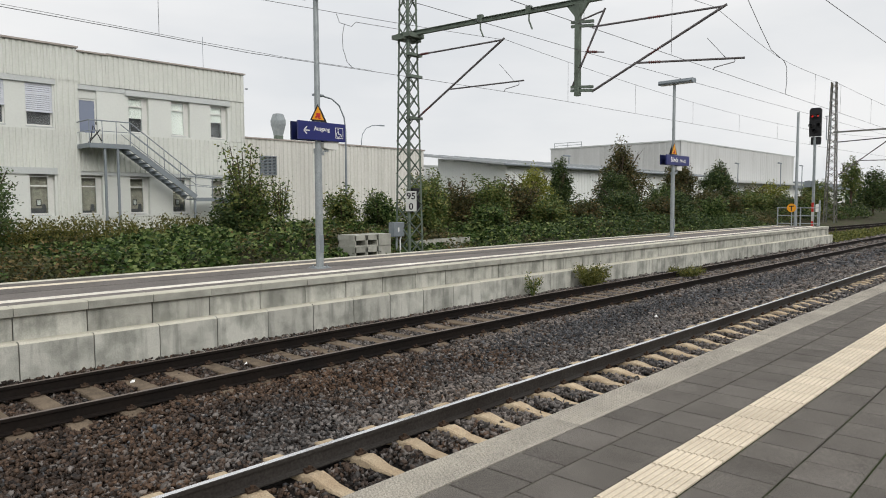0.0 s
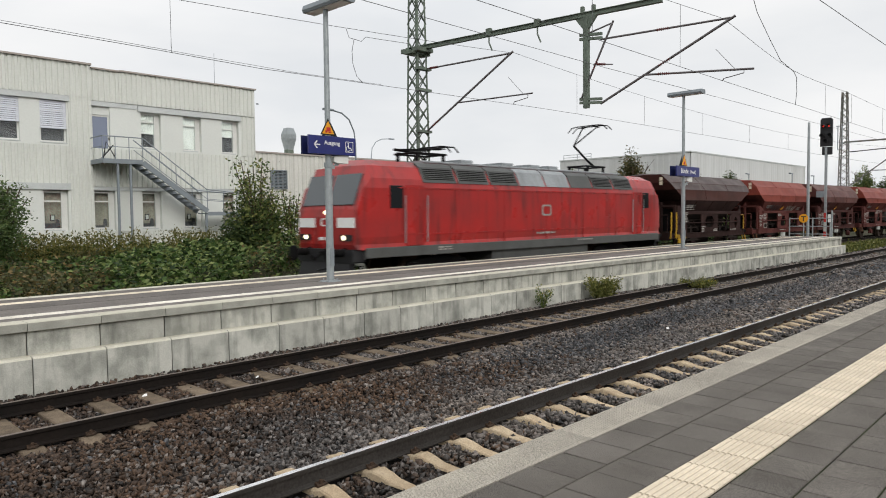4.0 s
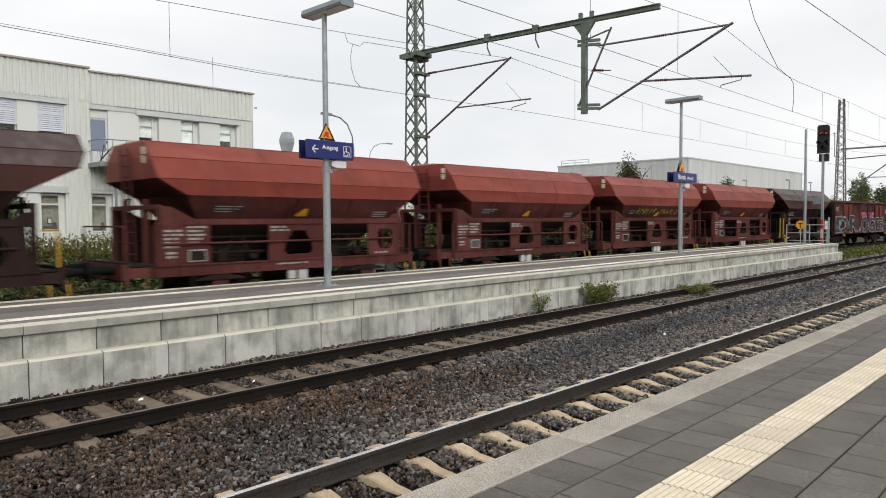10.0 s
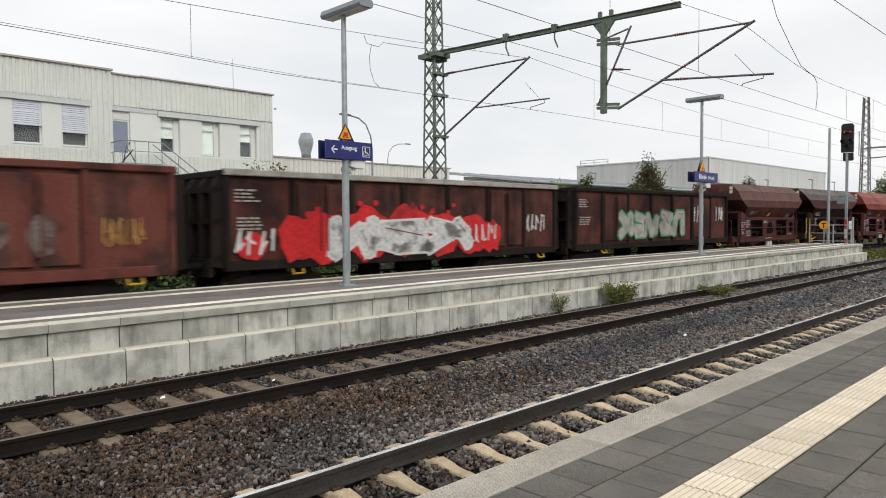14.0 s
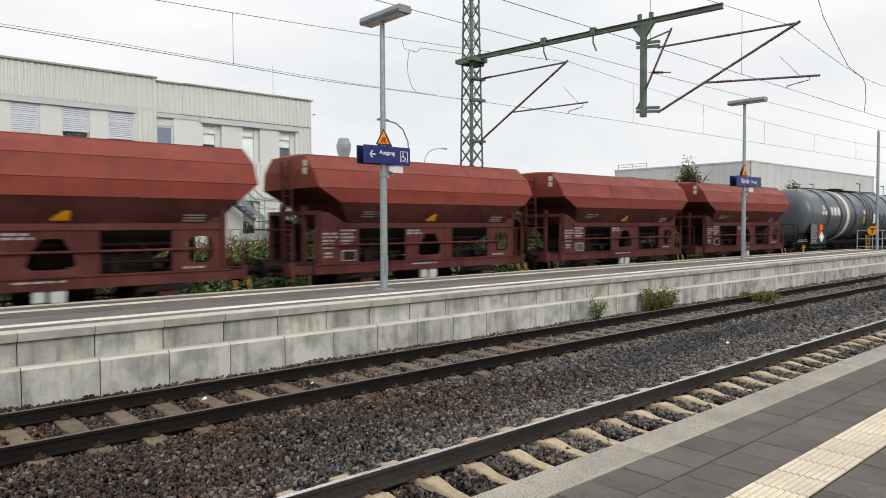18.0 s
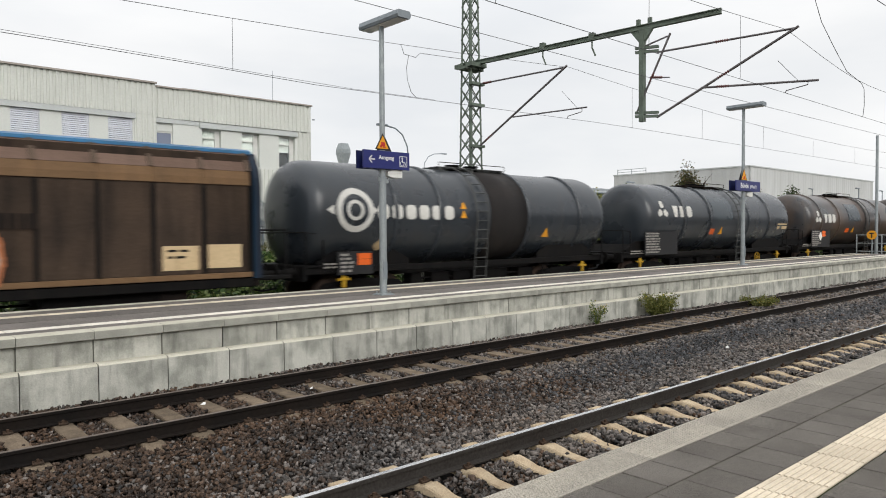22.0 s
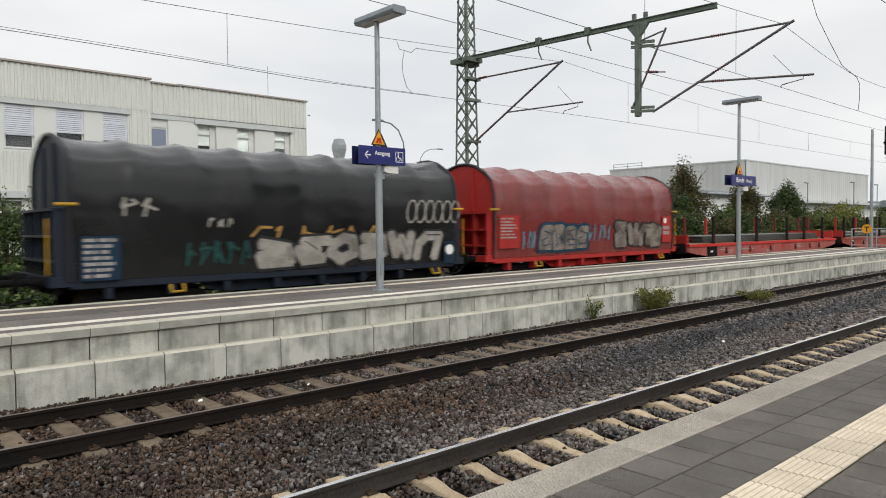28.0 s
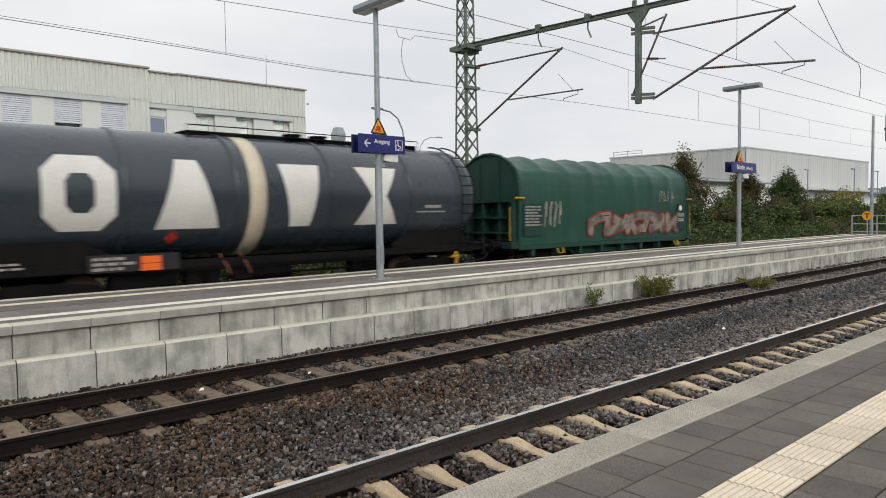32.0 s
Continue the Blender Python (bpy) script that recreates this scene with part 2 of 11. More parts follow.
def leafy(name, a, b2, c3):
    """Leaves in three tones, chosen leaf by leaf."""
    m = bpy.data.materials.new(name)
    m.use_nodes = True
    t = m.node_tree
    b = t.nodes["Principled BSDF"]
    g = t.nodes.new("ShaderNodeNewGeometry")
    r = t.nodes.new("ShaderNodeValToRGB")
    r.color_ramp.elements[0].color, r.color_ramp.elements[1].color = (*a, 1), (*c3, 1)
    e = r.color_ramp.elements.new(0.55)
    e.color = (*b2, 1)
    t.links.new(g.outputs["Random Per Island"], r.inputs[0])
    t.links.new(r.outputs[0], b.inputs["Base Color"])
    b.inputs["Roughness"].default_value = 0.55
    b.inputs["Specular IOR Level"].default_value = 0.2
    tr = t.nodes.new("ShaderNodeBsdfTranslucent")
    t.links.new(r.outputs[0], tr.inputs[0])
    mx = t.nodes.new("ShaderNodeMixShader")
    mx.inputs[0].default_value = 0.25
    t.links.new(b.outputs[0], mx.inputs[1])
    t.links.new(tr.outputs[0], mx.inputs[2])
    t.links.new(mx.outputs[0], t.nodes["Material Output"].inputs[0])
    return m


CONCRETE = surface("concrete_block", (0.50, 0.495, 0.445), 0.85, col2=(0.25, 0.255, 0.225), amount=0.85, scale=2.3, fine=60, fine_amount=0.16, bump=0.2, spread=0.15,
                   streak=(0.13, 0.135, 0.12), streak_amount=0.62, streak_scale=(7.0, 7.0, 0.9), low=0.44, high=0.66)
# Paler concrete for upward faces; their brighter lighting is put into the colour.
LIT_TOP = surface("lit_top_concrete", (0.56, 0.535, 0.45), 0.85, col2=(0.42, 0.40, 0.32), amount=0.7, scale=2.2, fine=70, fine_amount=0.18, bump=0.15, spread=0.06)
COPING = surface("coping_concrete", (0.42, 0.415, 0.365), 0.85, col2=(0.23, 0.23, 0.20), amount=0.8, scale=2.6, fine=90, fine_amount=0.15, bump=0.15, spread=0.07)
EDGE = surface("edge_concrete", (0.43, 0.395, 0.335), 0.9, col2=(0.29, 0.27, 0.235), amount=0.7, scale=2.5, fine=110, fine_amount=0.5, bump=0.3, spread=0.05)
SLAB = surface("dark_paving", (0.198, 0.180, 0.160), 0.85, col2=(0.138, 0.125, 0.110), amount=0.8, scale=2.2, fine=190, fine_amount=0.75, bump=0.6, spread=0.10)
FAR_SLAB = surface("platform_paving", (0.190, 0.172, 0.158), 0.85, col2=(0.115, 0.105, 0.097), amount=0.8, scale=0.9, fine=30, fine_amount=0.25, bump=0.15, spread=0.08)
TACTILE = surface("tactile_cream", (0.70, 0.61, 0.48), 0.8, col2=(0.54, 0.46, 0.355), amount=0.75, scale=3.5, fine=90, fine_amount=0.2, bump=0.1, spread=0.08)
# Groove colour: dirt, and the shading that soft light barely gives.
TACTILE_DIRT_SHADE = surface("tactile_groove_dirt_shade", (0.43, 0.365, 0.28), 0.9, col2=(0.56, 0.48, 0.37), amount=0.8, scale=5, fine=60, fine_amount=0.3, bump=0.1)
WHITE_LINE = surface("white_strip", (0.82, 0.78, 0.69), 0.8, col2=(0.52, 0.47, 0.40), amount=0.7, scale=3.5, fine=40, fine_amount=0.2, spread=0.10)
CREAM_LINE = surface("cream_strip", (0.74, 0.66, 0.52), 0.8, col2=(0.50, 0.43, 0.33), amount=0.7, scale=2.2, fine=40, fine_amount=0.2, spread=0.10)
JOINT = surface("joint_dirt", (0.024, 0.022, 0.018), 0.95, col2=(0.055, 0.085, 0.020), amount=0.9, scale=1.6, fine=60, fine_amount=0.3)
STONE = surface("ballast_stone", (0.118, 0.106, 0.098), 0.5, col2=(0.155, 0.128, 0.108), amount=0.8, scale=0.55, fine=25, fine_amount=0.45, bump=0.3, spread=0.88, island=True, spec=0.5)
STONE_DARK = surface("dark_ballast_stone", (0.044, 0.045, 0.048), 0.5, col2=(0.074, 0.073, 0.076), amount=0.8, scale=0.6, fine=25, fine_amount=0.5, bump=0.3, spread=0.85, island=True, spec=0.5)
STONE_BROWN = surface("rusty_ballast_stone", (0.044, 0.033, 0.027), 0.55, col2=(0.098, 0.057, 0.033), amount=0.85, scale=0.55, fine=25, fine_amount=0.45, bump=0.3, spread=0.88, island=True, spec=0.4)
# Near black: the shadow in the gaps between stones is put into this colour.
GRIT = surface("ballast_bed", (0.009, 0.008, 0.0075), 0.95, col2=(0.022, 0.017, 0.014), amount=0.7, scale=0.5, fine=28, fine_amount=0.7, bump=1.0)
RAIL = surface("rail_flank", (0.0115, 0.0098, 0.009), 0.75, col2=(0.024, 0.017, 0.013), amount=0.5, scale=1.5, fine=30, fine_amount=0.3, bump=0.1)
RAIL_NEAR = surface("near_rail_flank", (0.052, 0.047, 0.043), 0.6, col2=(0.030, 0.025, 0.022), amount=0.7, scale=1.2, fine=40, fine_amount=0.35, bump=0.15)
RAIL_TOP = surface("rail_head", (0.80, 0.80, 0.80), 0.22, 0.95, col2=(0.66, 0.65, 0.64), scale=4, fine=60, fine_amount=0.08, bump=0.02)
RAIL_DULL = surface("rail_head_dull", (0.20, 0.165, 0.14), 0.5, 0.6, col2=(0.13, 0.10, 0.085), scale=4, fine=60, fine_amount=0.15, bump=0.03)
SLEEPER = surface("sleeper_concrete", (0.52, 0.42, 0.29), 0.9, col2=(0.38, 0.28, 0.18), amount=0.8, scale=5, fine=70, fine_amount=0.35, bump=0.25, spread=0.12)
OLD_SLEEPER = surface("sleeper_weathered", (0.20, 0.155, 0.11), 0.9, col2=(0.09, 0.07, 0.052), amount=0.8, scale=5, fine=60, fine_amount=0.35, bump=0.25, spread=0.15)
IRON = surface("fastening_iron", (0.06, 0.045, 0.035), 0.8, 0.2, col2=(0.11, 0.06, 0.035), scale=12, fine=50)
SOIL = surface("weedy_soil", (0.075, 0.065, 0.045), 0.95, col2=(0.05, 0.065, 0.025), amount=0.9, scale=0.35, fine=8, fine_amount=0.5, bump=0.6)
GALV = surface("galvanised_steel", (0.36, 0.39, 0.40), 0.5, 0.35, col2=(0.27, 0.30, 0.31), amount=0.8, scale=6, fine=50, fine_amount=0.2, bump=0.04)
GREY_PAINT = surface("grey_steel_paint", (0.24, 0.27, 0.29), 0.5, 0.1, col2=(0.18, 0.20, 0.22), scale=4, fine=40, fine_amount=0.1, bump=0.03)
MAST = surface("mast_green_grey", (0.155, 0.19, 0.155), 0.6, 0.1, col2=(0.10, 0.115, 0.095), amount=0.8, scale=3, fine=30, fine_amount=0.2, bump=0.05)
MAST_GALV = surface("mast_weathered", (0.18, 0.19, 0.175), 0.65, 0.2, col2=(0.15, 0.10, 0.07), amount=0.6, scale=3, fine=30, fine_amount=0.2)
TUBE = surface("cantilever_tube", (0.13, 0.12, 0.125), 0.5, 0.4, col2=(0.17, 0.15, 0.14), scale=8, fine=40)
INSULATOR = surface("insulator_brown", (0.10, 0.02, 0.018), 0.3, col2=(0.07, 0.02, 0.018), scale=9, fine=40, fine_amount=0.1)
WIRE = surface("wire", (0.10, 0.102, 0.105), 0.5, 0.4, fine_amount=0.0, bump=0.0)
SIGN_BLUE = surface("sign_blue", (0.012, 0.018, 0.13), 0.35, col2=(0.016, 0.022, 0.15), scale=3, fine=30, fine_amount=0.06, bump=0.01)
SIGN_EDGE = surface("sign_edge", (0.008, 0.012, 0.06), 0.45, fine_amount=0.05, bump=0.01)
WHITE = surface("white_paint", (0.78, 0.78, 0.76), 0.5, col2=(0.66, 0.66, 0.63), scale=4, fine=40, fine_amount=0.08, bump=0.02)
FADED_WHITE = surface("faded_white_plate", (0.55, 0.56, 0.53), 0.6, col2=(0.42, 0.43, 0.41), scale=4, fine=40, fine_amount=0.12, bump=0.02)
BLACK = surface("black_paint", (0.018, 0.018, 0.02), 0.5, col2=(0.03, 0.03, 0.03), scale=4, fine=40, fine_amount=0.1, bump=0.02)
AMBER = surface("warning_amber", (0.75, 0.33, 0.02), 0.45, col2=(0.68, 0.30, 0.02), scale=4, fine=40, fine_amount=0.06, bump=0.01)
YELLOW = surface("handle_yellow", (0.52, 0.31, 0.02), 0.55, col2=(0.30, 0.17, 0.025), amount=0.7, scale=5, fine=40, fine_amount=0.15)
RED_SIGN = surface("signal_red_paint", (0.55, 0.04, 0.03), 0.5, col2=(0.42, 0.04, 0.03), scale=5, fine=40)
CLADDING = surface("cladding", (0.675, 0.685, 0.635), 0.55, col2=(0.605, 0.615, 0.57), amount=0.8, scale=0.5, fine=12, fine_amount=0.06, bump=0.02, streak=(0.55, 0.56, 0.52), streak_amount=0.3, streak_scale=(2.5, 2.5, 0.12))
PANEL = surface("smooth_panel", (0.68, 0.695, 0.655), 0.5, col2=(0.62, 0.635, 0.60), scale=0.6, fine=12, fine_amount=0.04, bump=0.01)
BAND = surface("grey_sheet_band", (0.55, 0.57, 0.56), 0.5, 0.1, col2=(0.48, 0.50, 0.49), scale=1.2, fine=15, fine_amount=0.06, bump=0.01)
TRIM = surface("roof_edge", (0.36, 0.32, 0.29), 0.6, col2=(0.45, 0.42, 0.38), scale=0.8, fine=15, fine_amount=0.1)
HALL = surface("hall_cladding", (0.68, 0.665, 0.62), 0.6, col2=(0.61, 0.60, 0.555), amount=0.8, scale=0.3, fine=10, fine_amount=0.08, bump=0.03, streak=(0.36, 0.35, 0.32), streak_amount=0.35, streak_scale=(3, 3, 0.12))
SHED = surface("shed_cladding", (0.76, 0.78, 0.76), 0.55, col2=(0.69, 0.71, 0.69), amount=0.8, scale=0.3, fine=10, fine_amount=0.08)
FAR_HALL = surface("far_hall_cladding", (0.57, 0.575, 0.565), 0.6, col2=(0.52, 0.525, 0.515), amount=0.7, scale=0.2, fine=6, fine_amount=0.06, streak=(0.33, 0.33, 0.31), streak_amount=0.4, streak_scale=(0.6, 0.6, 0.05))
ROOF = surface("metal_roof", (0.40, 0.42, 0.43), 0.5, 0.2, col2=(0.33, 0.34, 0.35), scale=0.4, fine=10, fine_amount=0.1)
REAR_WALL = surface("unseen_wall_brown", (0.17, 0.135, 0.115), 0.9, col2=(0.12, 0.10, 0.09), amount=0.8, scale=0.5, fine=12, fine_amount=0.3)
FRAME = surface("window_frame_white", (0.72, 0.72, 0.69), 0.5, col2=(0.64, 0.64, 0.6), scale=4, fine=30, fine_amount=0.06, bump=0.01)
BLIND = surface("blind_slats", (0.62, 0.64, 0.69), 0.45, 0.1, col2=(0.55, 0.57, 0.62), scale=3, fine=30, fine_amount=0.08, spread=0.05)
ROLLER = surface("inner_blind", (0.74, 0.75, 0.70), 0.7, fine_amount=0.04, bump=0.01)
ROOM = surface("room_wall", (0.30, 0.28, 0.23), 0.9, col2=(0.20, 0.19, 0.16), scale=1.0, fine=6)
# The gloom inside the rooms is put into this dark colour.
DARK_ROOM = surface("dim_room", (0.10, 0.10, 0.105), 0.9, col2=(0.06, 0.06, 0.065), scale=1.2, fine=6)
GLASS = glass("window_glass")
BARK = surface("bark", (0.10, 0.075, 0.055), 0.9, col2=(0.06, 0.05, 0.04), scale=6, fine=40, fine_amount=0.4, bump=0.5)
LEAF_BRAMBLE = leafy("bramble_leaves", (0.010, 0.022, 0.006), (0.062, 0.112, 0.028), (0.23, 0.27, 0.095))
LEAF_DARK = leafy("dark_shrub_leaves", (0.022, 0.04, 0.016), (0.048, 0.080, 0.026), (0.125, 0.145, 0.05))
LEAF_MID = leafy("tree_leaves", (0.034, 0.058, 0.017), (0.105, 0.15, 0.042), (0.26, 0.25, 0.08))
LEAF_LIGHT = leafy("yellow_green_leaves", (0.10, 0.12, 0.02), (0.19, 0.21, 0.035), (0.32, 0.30, 0.06))
LEAF_BROWN = leafy("brown_tinged_leaves", (0.032, 0.034, 0.015), (0.075, 0.085, 0.032), (0.19, 0.13, 0.055))
GRASS_DRY = leafy("dry_weeds", (0.050, 0.058, 0.015), (0.115, 0.115, 0.030), (0.22, 0.185, 0.06))
LEAF_FRESH = leafy("fresh_shrub_leaves", (0.036, 0.062, 0.020), (0.075, 0.120, 0.038), (0.14, 0.18, 0.065))
LEAF_OLIVE = leafy("olive_weed_leaves", (0.055, 0.070, 0.018), (0.13, 0.14, 0.038), (0.24, 0.23, 0.075))
FLOWER = leafy("yellow_flowers", (0.42, 0.34, 0.03), (0.5, 0.4, 0.04), (0.55, 0.48, 0.08))
DARK_GLASS = surface("dark_window", (0.04, 0.05, 0.055), 0.06, fine_amount=0.0, bump=0.0, spec=0.8)
DOOR_GLASS = surface("blue_grey_door_glass", (0.20, 0.23, 0.31), 0.12, fine_amount=0.0, bump=0.0, spec=0.6)
CAB_GLASS = surface("dark_cab_glass", (0.012, 0.014, 0.016), 0.15, fine_amount=0.0, bump=0.0, spec=0.3)

# ---- ground: one sheet to the horizon, a little higher behind the tracks ----
def ground_z(y):
    for (a, za), (b, zb) in zip(GROUND, GROUND[1:]):
        if y <= b:
            return za + (zb - za) * (y - a) / (b - a)
    return GROUND[-1][1]


GROUND = [(-4000, -0.55), (0, -0.55), (13.0, -0.55), (14.2, -0.25), (19.0, -0.15), (20.5, 0.25), (27.0, 0.6), (33.0, 0.85), (4000, 0.85)]
g = Solid()
xs = [-4000, -200, -60] + list(range(-40, 161, 5)) + [200, 400, 4000]
g.loft([[(x, y, z + (0.05 * noise.noise((x * 0.3, y * 0.3, 0)) if abs(x) < 170 and 14 < y < 40 else 0)) for y, z in GROUND] for x in xs], True, False, False)
ground = structure("ground", g, SOIL, "dark weedy soil along the railway, flat to the horizon")


# ---- railway tracks ----
GAUGE = 1.507
RAIL_PROFILE = [(-0.075, -0.172), (0.075, -0.172), (0.075, -0.160), (0.012, -0.145), (0.009, -0.048), (0.036, -0.036), (0.036, -0.006), (0.030, -0.001),
                (-0.030, -0.001), (-0.036, -0.006), (-0.036, -0.036), (-0.009, -0.048), (-0.012, -0.145), (-0.075, -0.160)]


def bend(x):
    """The way of the third track: straight past the platform, then a crossover towards the main line. Gives y, slope, rail height."""
    if x < 8:
        return 16.45, 0.0, 0.2
    if x < 75:
        return 16.45 - (x - 8) ** 2 / 1800, -(x - 8) / 900, 0.2
    if x < 202.4:
        u = x - 75
        s = -67 / 900
        return 13.956 + s * u - s * u * u / (2 * 127.4), s * (1 - u / 127.4), 0.2 * (1 - u / 127.4)
    return 9.2145, 0.0, 0.0


def rail(name, line, material_top, parent, flank=None):
    """line: x, y, z, nose direction along a list of stations."""
    body, top = Solid(), Solid()
    rings, caps = [], []
    for x, y, z, s in line:
        rings.append([(x - s * u, y + u, z + w) for u, w in RAIL_PROFILE])
        caps.append([(x - s * u, y + u, z + w) for u, w in ((-0.029, -0.003), (0.029, -0.003), (0.029, 0.0), (-0.029, 0.0))])
    body.loft(rings)
    top.loft(caps)
    r = part(name, body, flank or RAIL, parent)
    part("running_surface", top, material_top, r, "worn bright top of the rail")
    return r


def sleeper_mesh(name):
    g = Solid()
    def ring(y, top, wide):
        return [(-wide, y, -0.40), (wide, y, -0.40), (wide * 0.62, y, top - 0.015), (wide * 0.52, y, top), (-wide * 0.52, y, top), (-wide * 0.62, y, top - 0.015)]
    half = [(1.32, -0.195, 0.13), (1.25, -0.172, 0.150), (0.98, -0.165, 0.155), (0.93, -0.176, 0.155), (0.62, -0.176, 0.155), (0.56, -0.155, 0.150),
            (0.44, -0.172, 0.140), (0.30, -0.205, 0.125), (0.0, -0.222, 0.115)]
    stations = [(-y, t, w) for y, t, w in half] + [(y, t, w) for y, t, w in half[-2::-1]]
    g.loft([ring(*s) for s in stations])
    return g.mesh(name)


def old_sleeper_mesh():
    """A flat weathered sleeper whose ends lie under the stones."""
    g = Solid()
    def ring(y, top):
        return [(-0.14, y, -0.40), (0.14, y, -0.40), (0.125, y, top - 0.012), (0.113, y, top), (-0.113, y, top), (-0.125, y, top - 0.012)]
    g.loft([ring(y, t) for y, t in ((-1.3, -0.29), (-1.0, -0.205), (-0.9, -0.182), (0.9, -0.182), (1.0, -0.205), (1.3, -0.29))])
    return g.mesh("sleeper")


def clip_mesh():
    g = Solid()
    for s in (-1, 1):
        g.box(-0.05, 0.05, s * 0.085 - 0.03, s * 0.085 + 0.03, -0.178, -0.150, 0.006)
        g.rod((0, s * 0.095, -0.155), (0, s * 0.095, -0.115), 0.018, n=6)
        g.pipe([(-0.05, s * 0.13, -0.160), (-0.045, s * 0.07, -0.140), (0.0, s * 0.06, -0.148), (0.045, s * 0.07, -0.140), (0.05, s * 0.13, -0.160)], 0.008, 5)
    return g.mesh("rail_clip")


track_near = thing("track_1", (0, 0, 0), "railway track with concrete sleepers and a shiny rail", "track", kind="structure")
track_far = thing("track_2", (0, 0, 0), "weathered railway track with dull brown rails", "track", kind="structure")
track_back = thing("track_3", (0, 0, 0), "curved railway track behind the island platform", "track", kind="structure")
NEAR_Y, FAR_Y = 4.49, 9.18
for parent, yc, top in ((track_near, NEAR_Y, RAIL_TOP), (track_far, FAR_Y, RAIL_DULL)):
    for s in (-1, 1):
        rail("rail", [(x, yc + s * GAUGE / 2, 0, 0) for x in (-620, 0, 40, 700)], top, parent, RAIL_NEAR if parent is track_near else None)
for s in (-1, 1):
    rail("rail", [(x, bend(x)[0] + s * GAUGE / 2, bend(x)[2], bend(x)[1]) for x in [-620] + list(range(0, 200, 6)) + [203]], RAIL_DULL, track_back)
SLEEPER_ME, OLD_ME, CLIP_ME = sleeper_mesh("sleeper"), old_sleeper_mesh(), clip_mesh()
SLEEPER_ME.materials.append(SLEEPER)
OLD_ME.materials.append(OLD_SLEEPER)
CLIP_ME.materials.append(IRON)
SLEEPER_X0, OLD_X0 = 4.30, 4.02
for i in range(-20, 92):
    x = SLEEPER_X0 + 0.6 * i
    s = part("sleeper", SLEEPER_ME, None, track_near, at=pose(x, NEAR_Y, 0.0, 0, 0, random.uniform(-0.5, 0.5)))
    if x < 22:
        for k in (-1, 1):
            part("rail_clip", CLIP_ME, None, s, "rusty rail clip", at=(0, k * GAUGE / 2, 0))
for i in range(-18, 100):
    x = OLD_X0 + 0.6 * i
    s = part("sleeper", OLD_ME, None, track_far, at=pose(x, FAR_Y, 0.0, 0, 0, random.uniform(-0.6, 0.6)))
    if x < 18:
        for k in (-1, 1):
            part("rail_clip", CLIP_ME, None, s, "rusty rail clip", at=(0, k * GAUGE / 2, 0.0))
for i in range(0, 130):
    x = 0.3 + 0.6 * i
    y, sl, z = bend(x)
    part("sleeper", OLD_ME, None, track_back, at=pose(x, y, z, 0, 0, math.degrees(sl)))

# ---- ballast: a bed and loose stones on it ----
rng = np.random.default_rng(7)
g = Solid()
xs = [-620, -60] + [k * 1.5 for k in range(-8, 60)] + [140, 700]
ys = [2.2, 2.9, 3.6, 4.5, 5.3, 5.8, 6.3, 6.8, 7.4, 7.9, 8.4, 9.2, 10.0, 10.4, 10.95]
def bed_z(x, y):
    z = -0.235
    if 5.9 < y < 7.8:
        z -= 0.05 * math.sin((y - 5.9) / 1.9 * math.pi)
    if y > 10.1:
        z -= 0.03
    return z + 0.018 * noise.noise((x * 0.7, y * 0.9, 3.1))
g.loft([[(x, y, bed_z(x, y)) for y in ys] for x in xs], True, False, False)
tagged(part("ballast_bed", g, GRIT), "crushed-stone bed under the tracks, blackened for shade between stones", "ballast", "", "stuff")
g = Solid()
rings = []
for x in [-620, -60] + list(range(0, 202, 4)):
    y, sl, z = bend(x)
    rings.append([(x, y + o, z + h) for o, h in ((-2.4, -0.75), (-1.7, -0.24), (0, -0.22), (1.7, -0.24), (2.6, -0.75))])
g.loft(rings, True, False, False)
tagged(part("ballast_bed", g, GRIT), "crushed-stone bank under the back track, blackened for shade between stones", "ballast", "", "stuff")


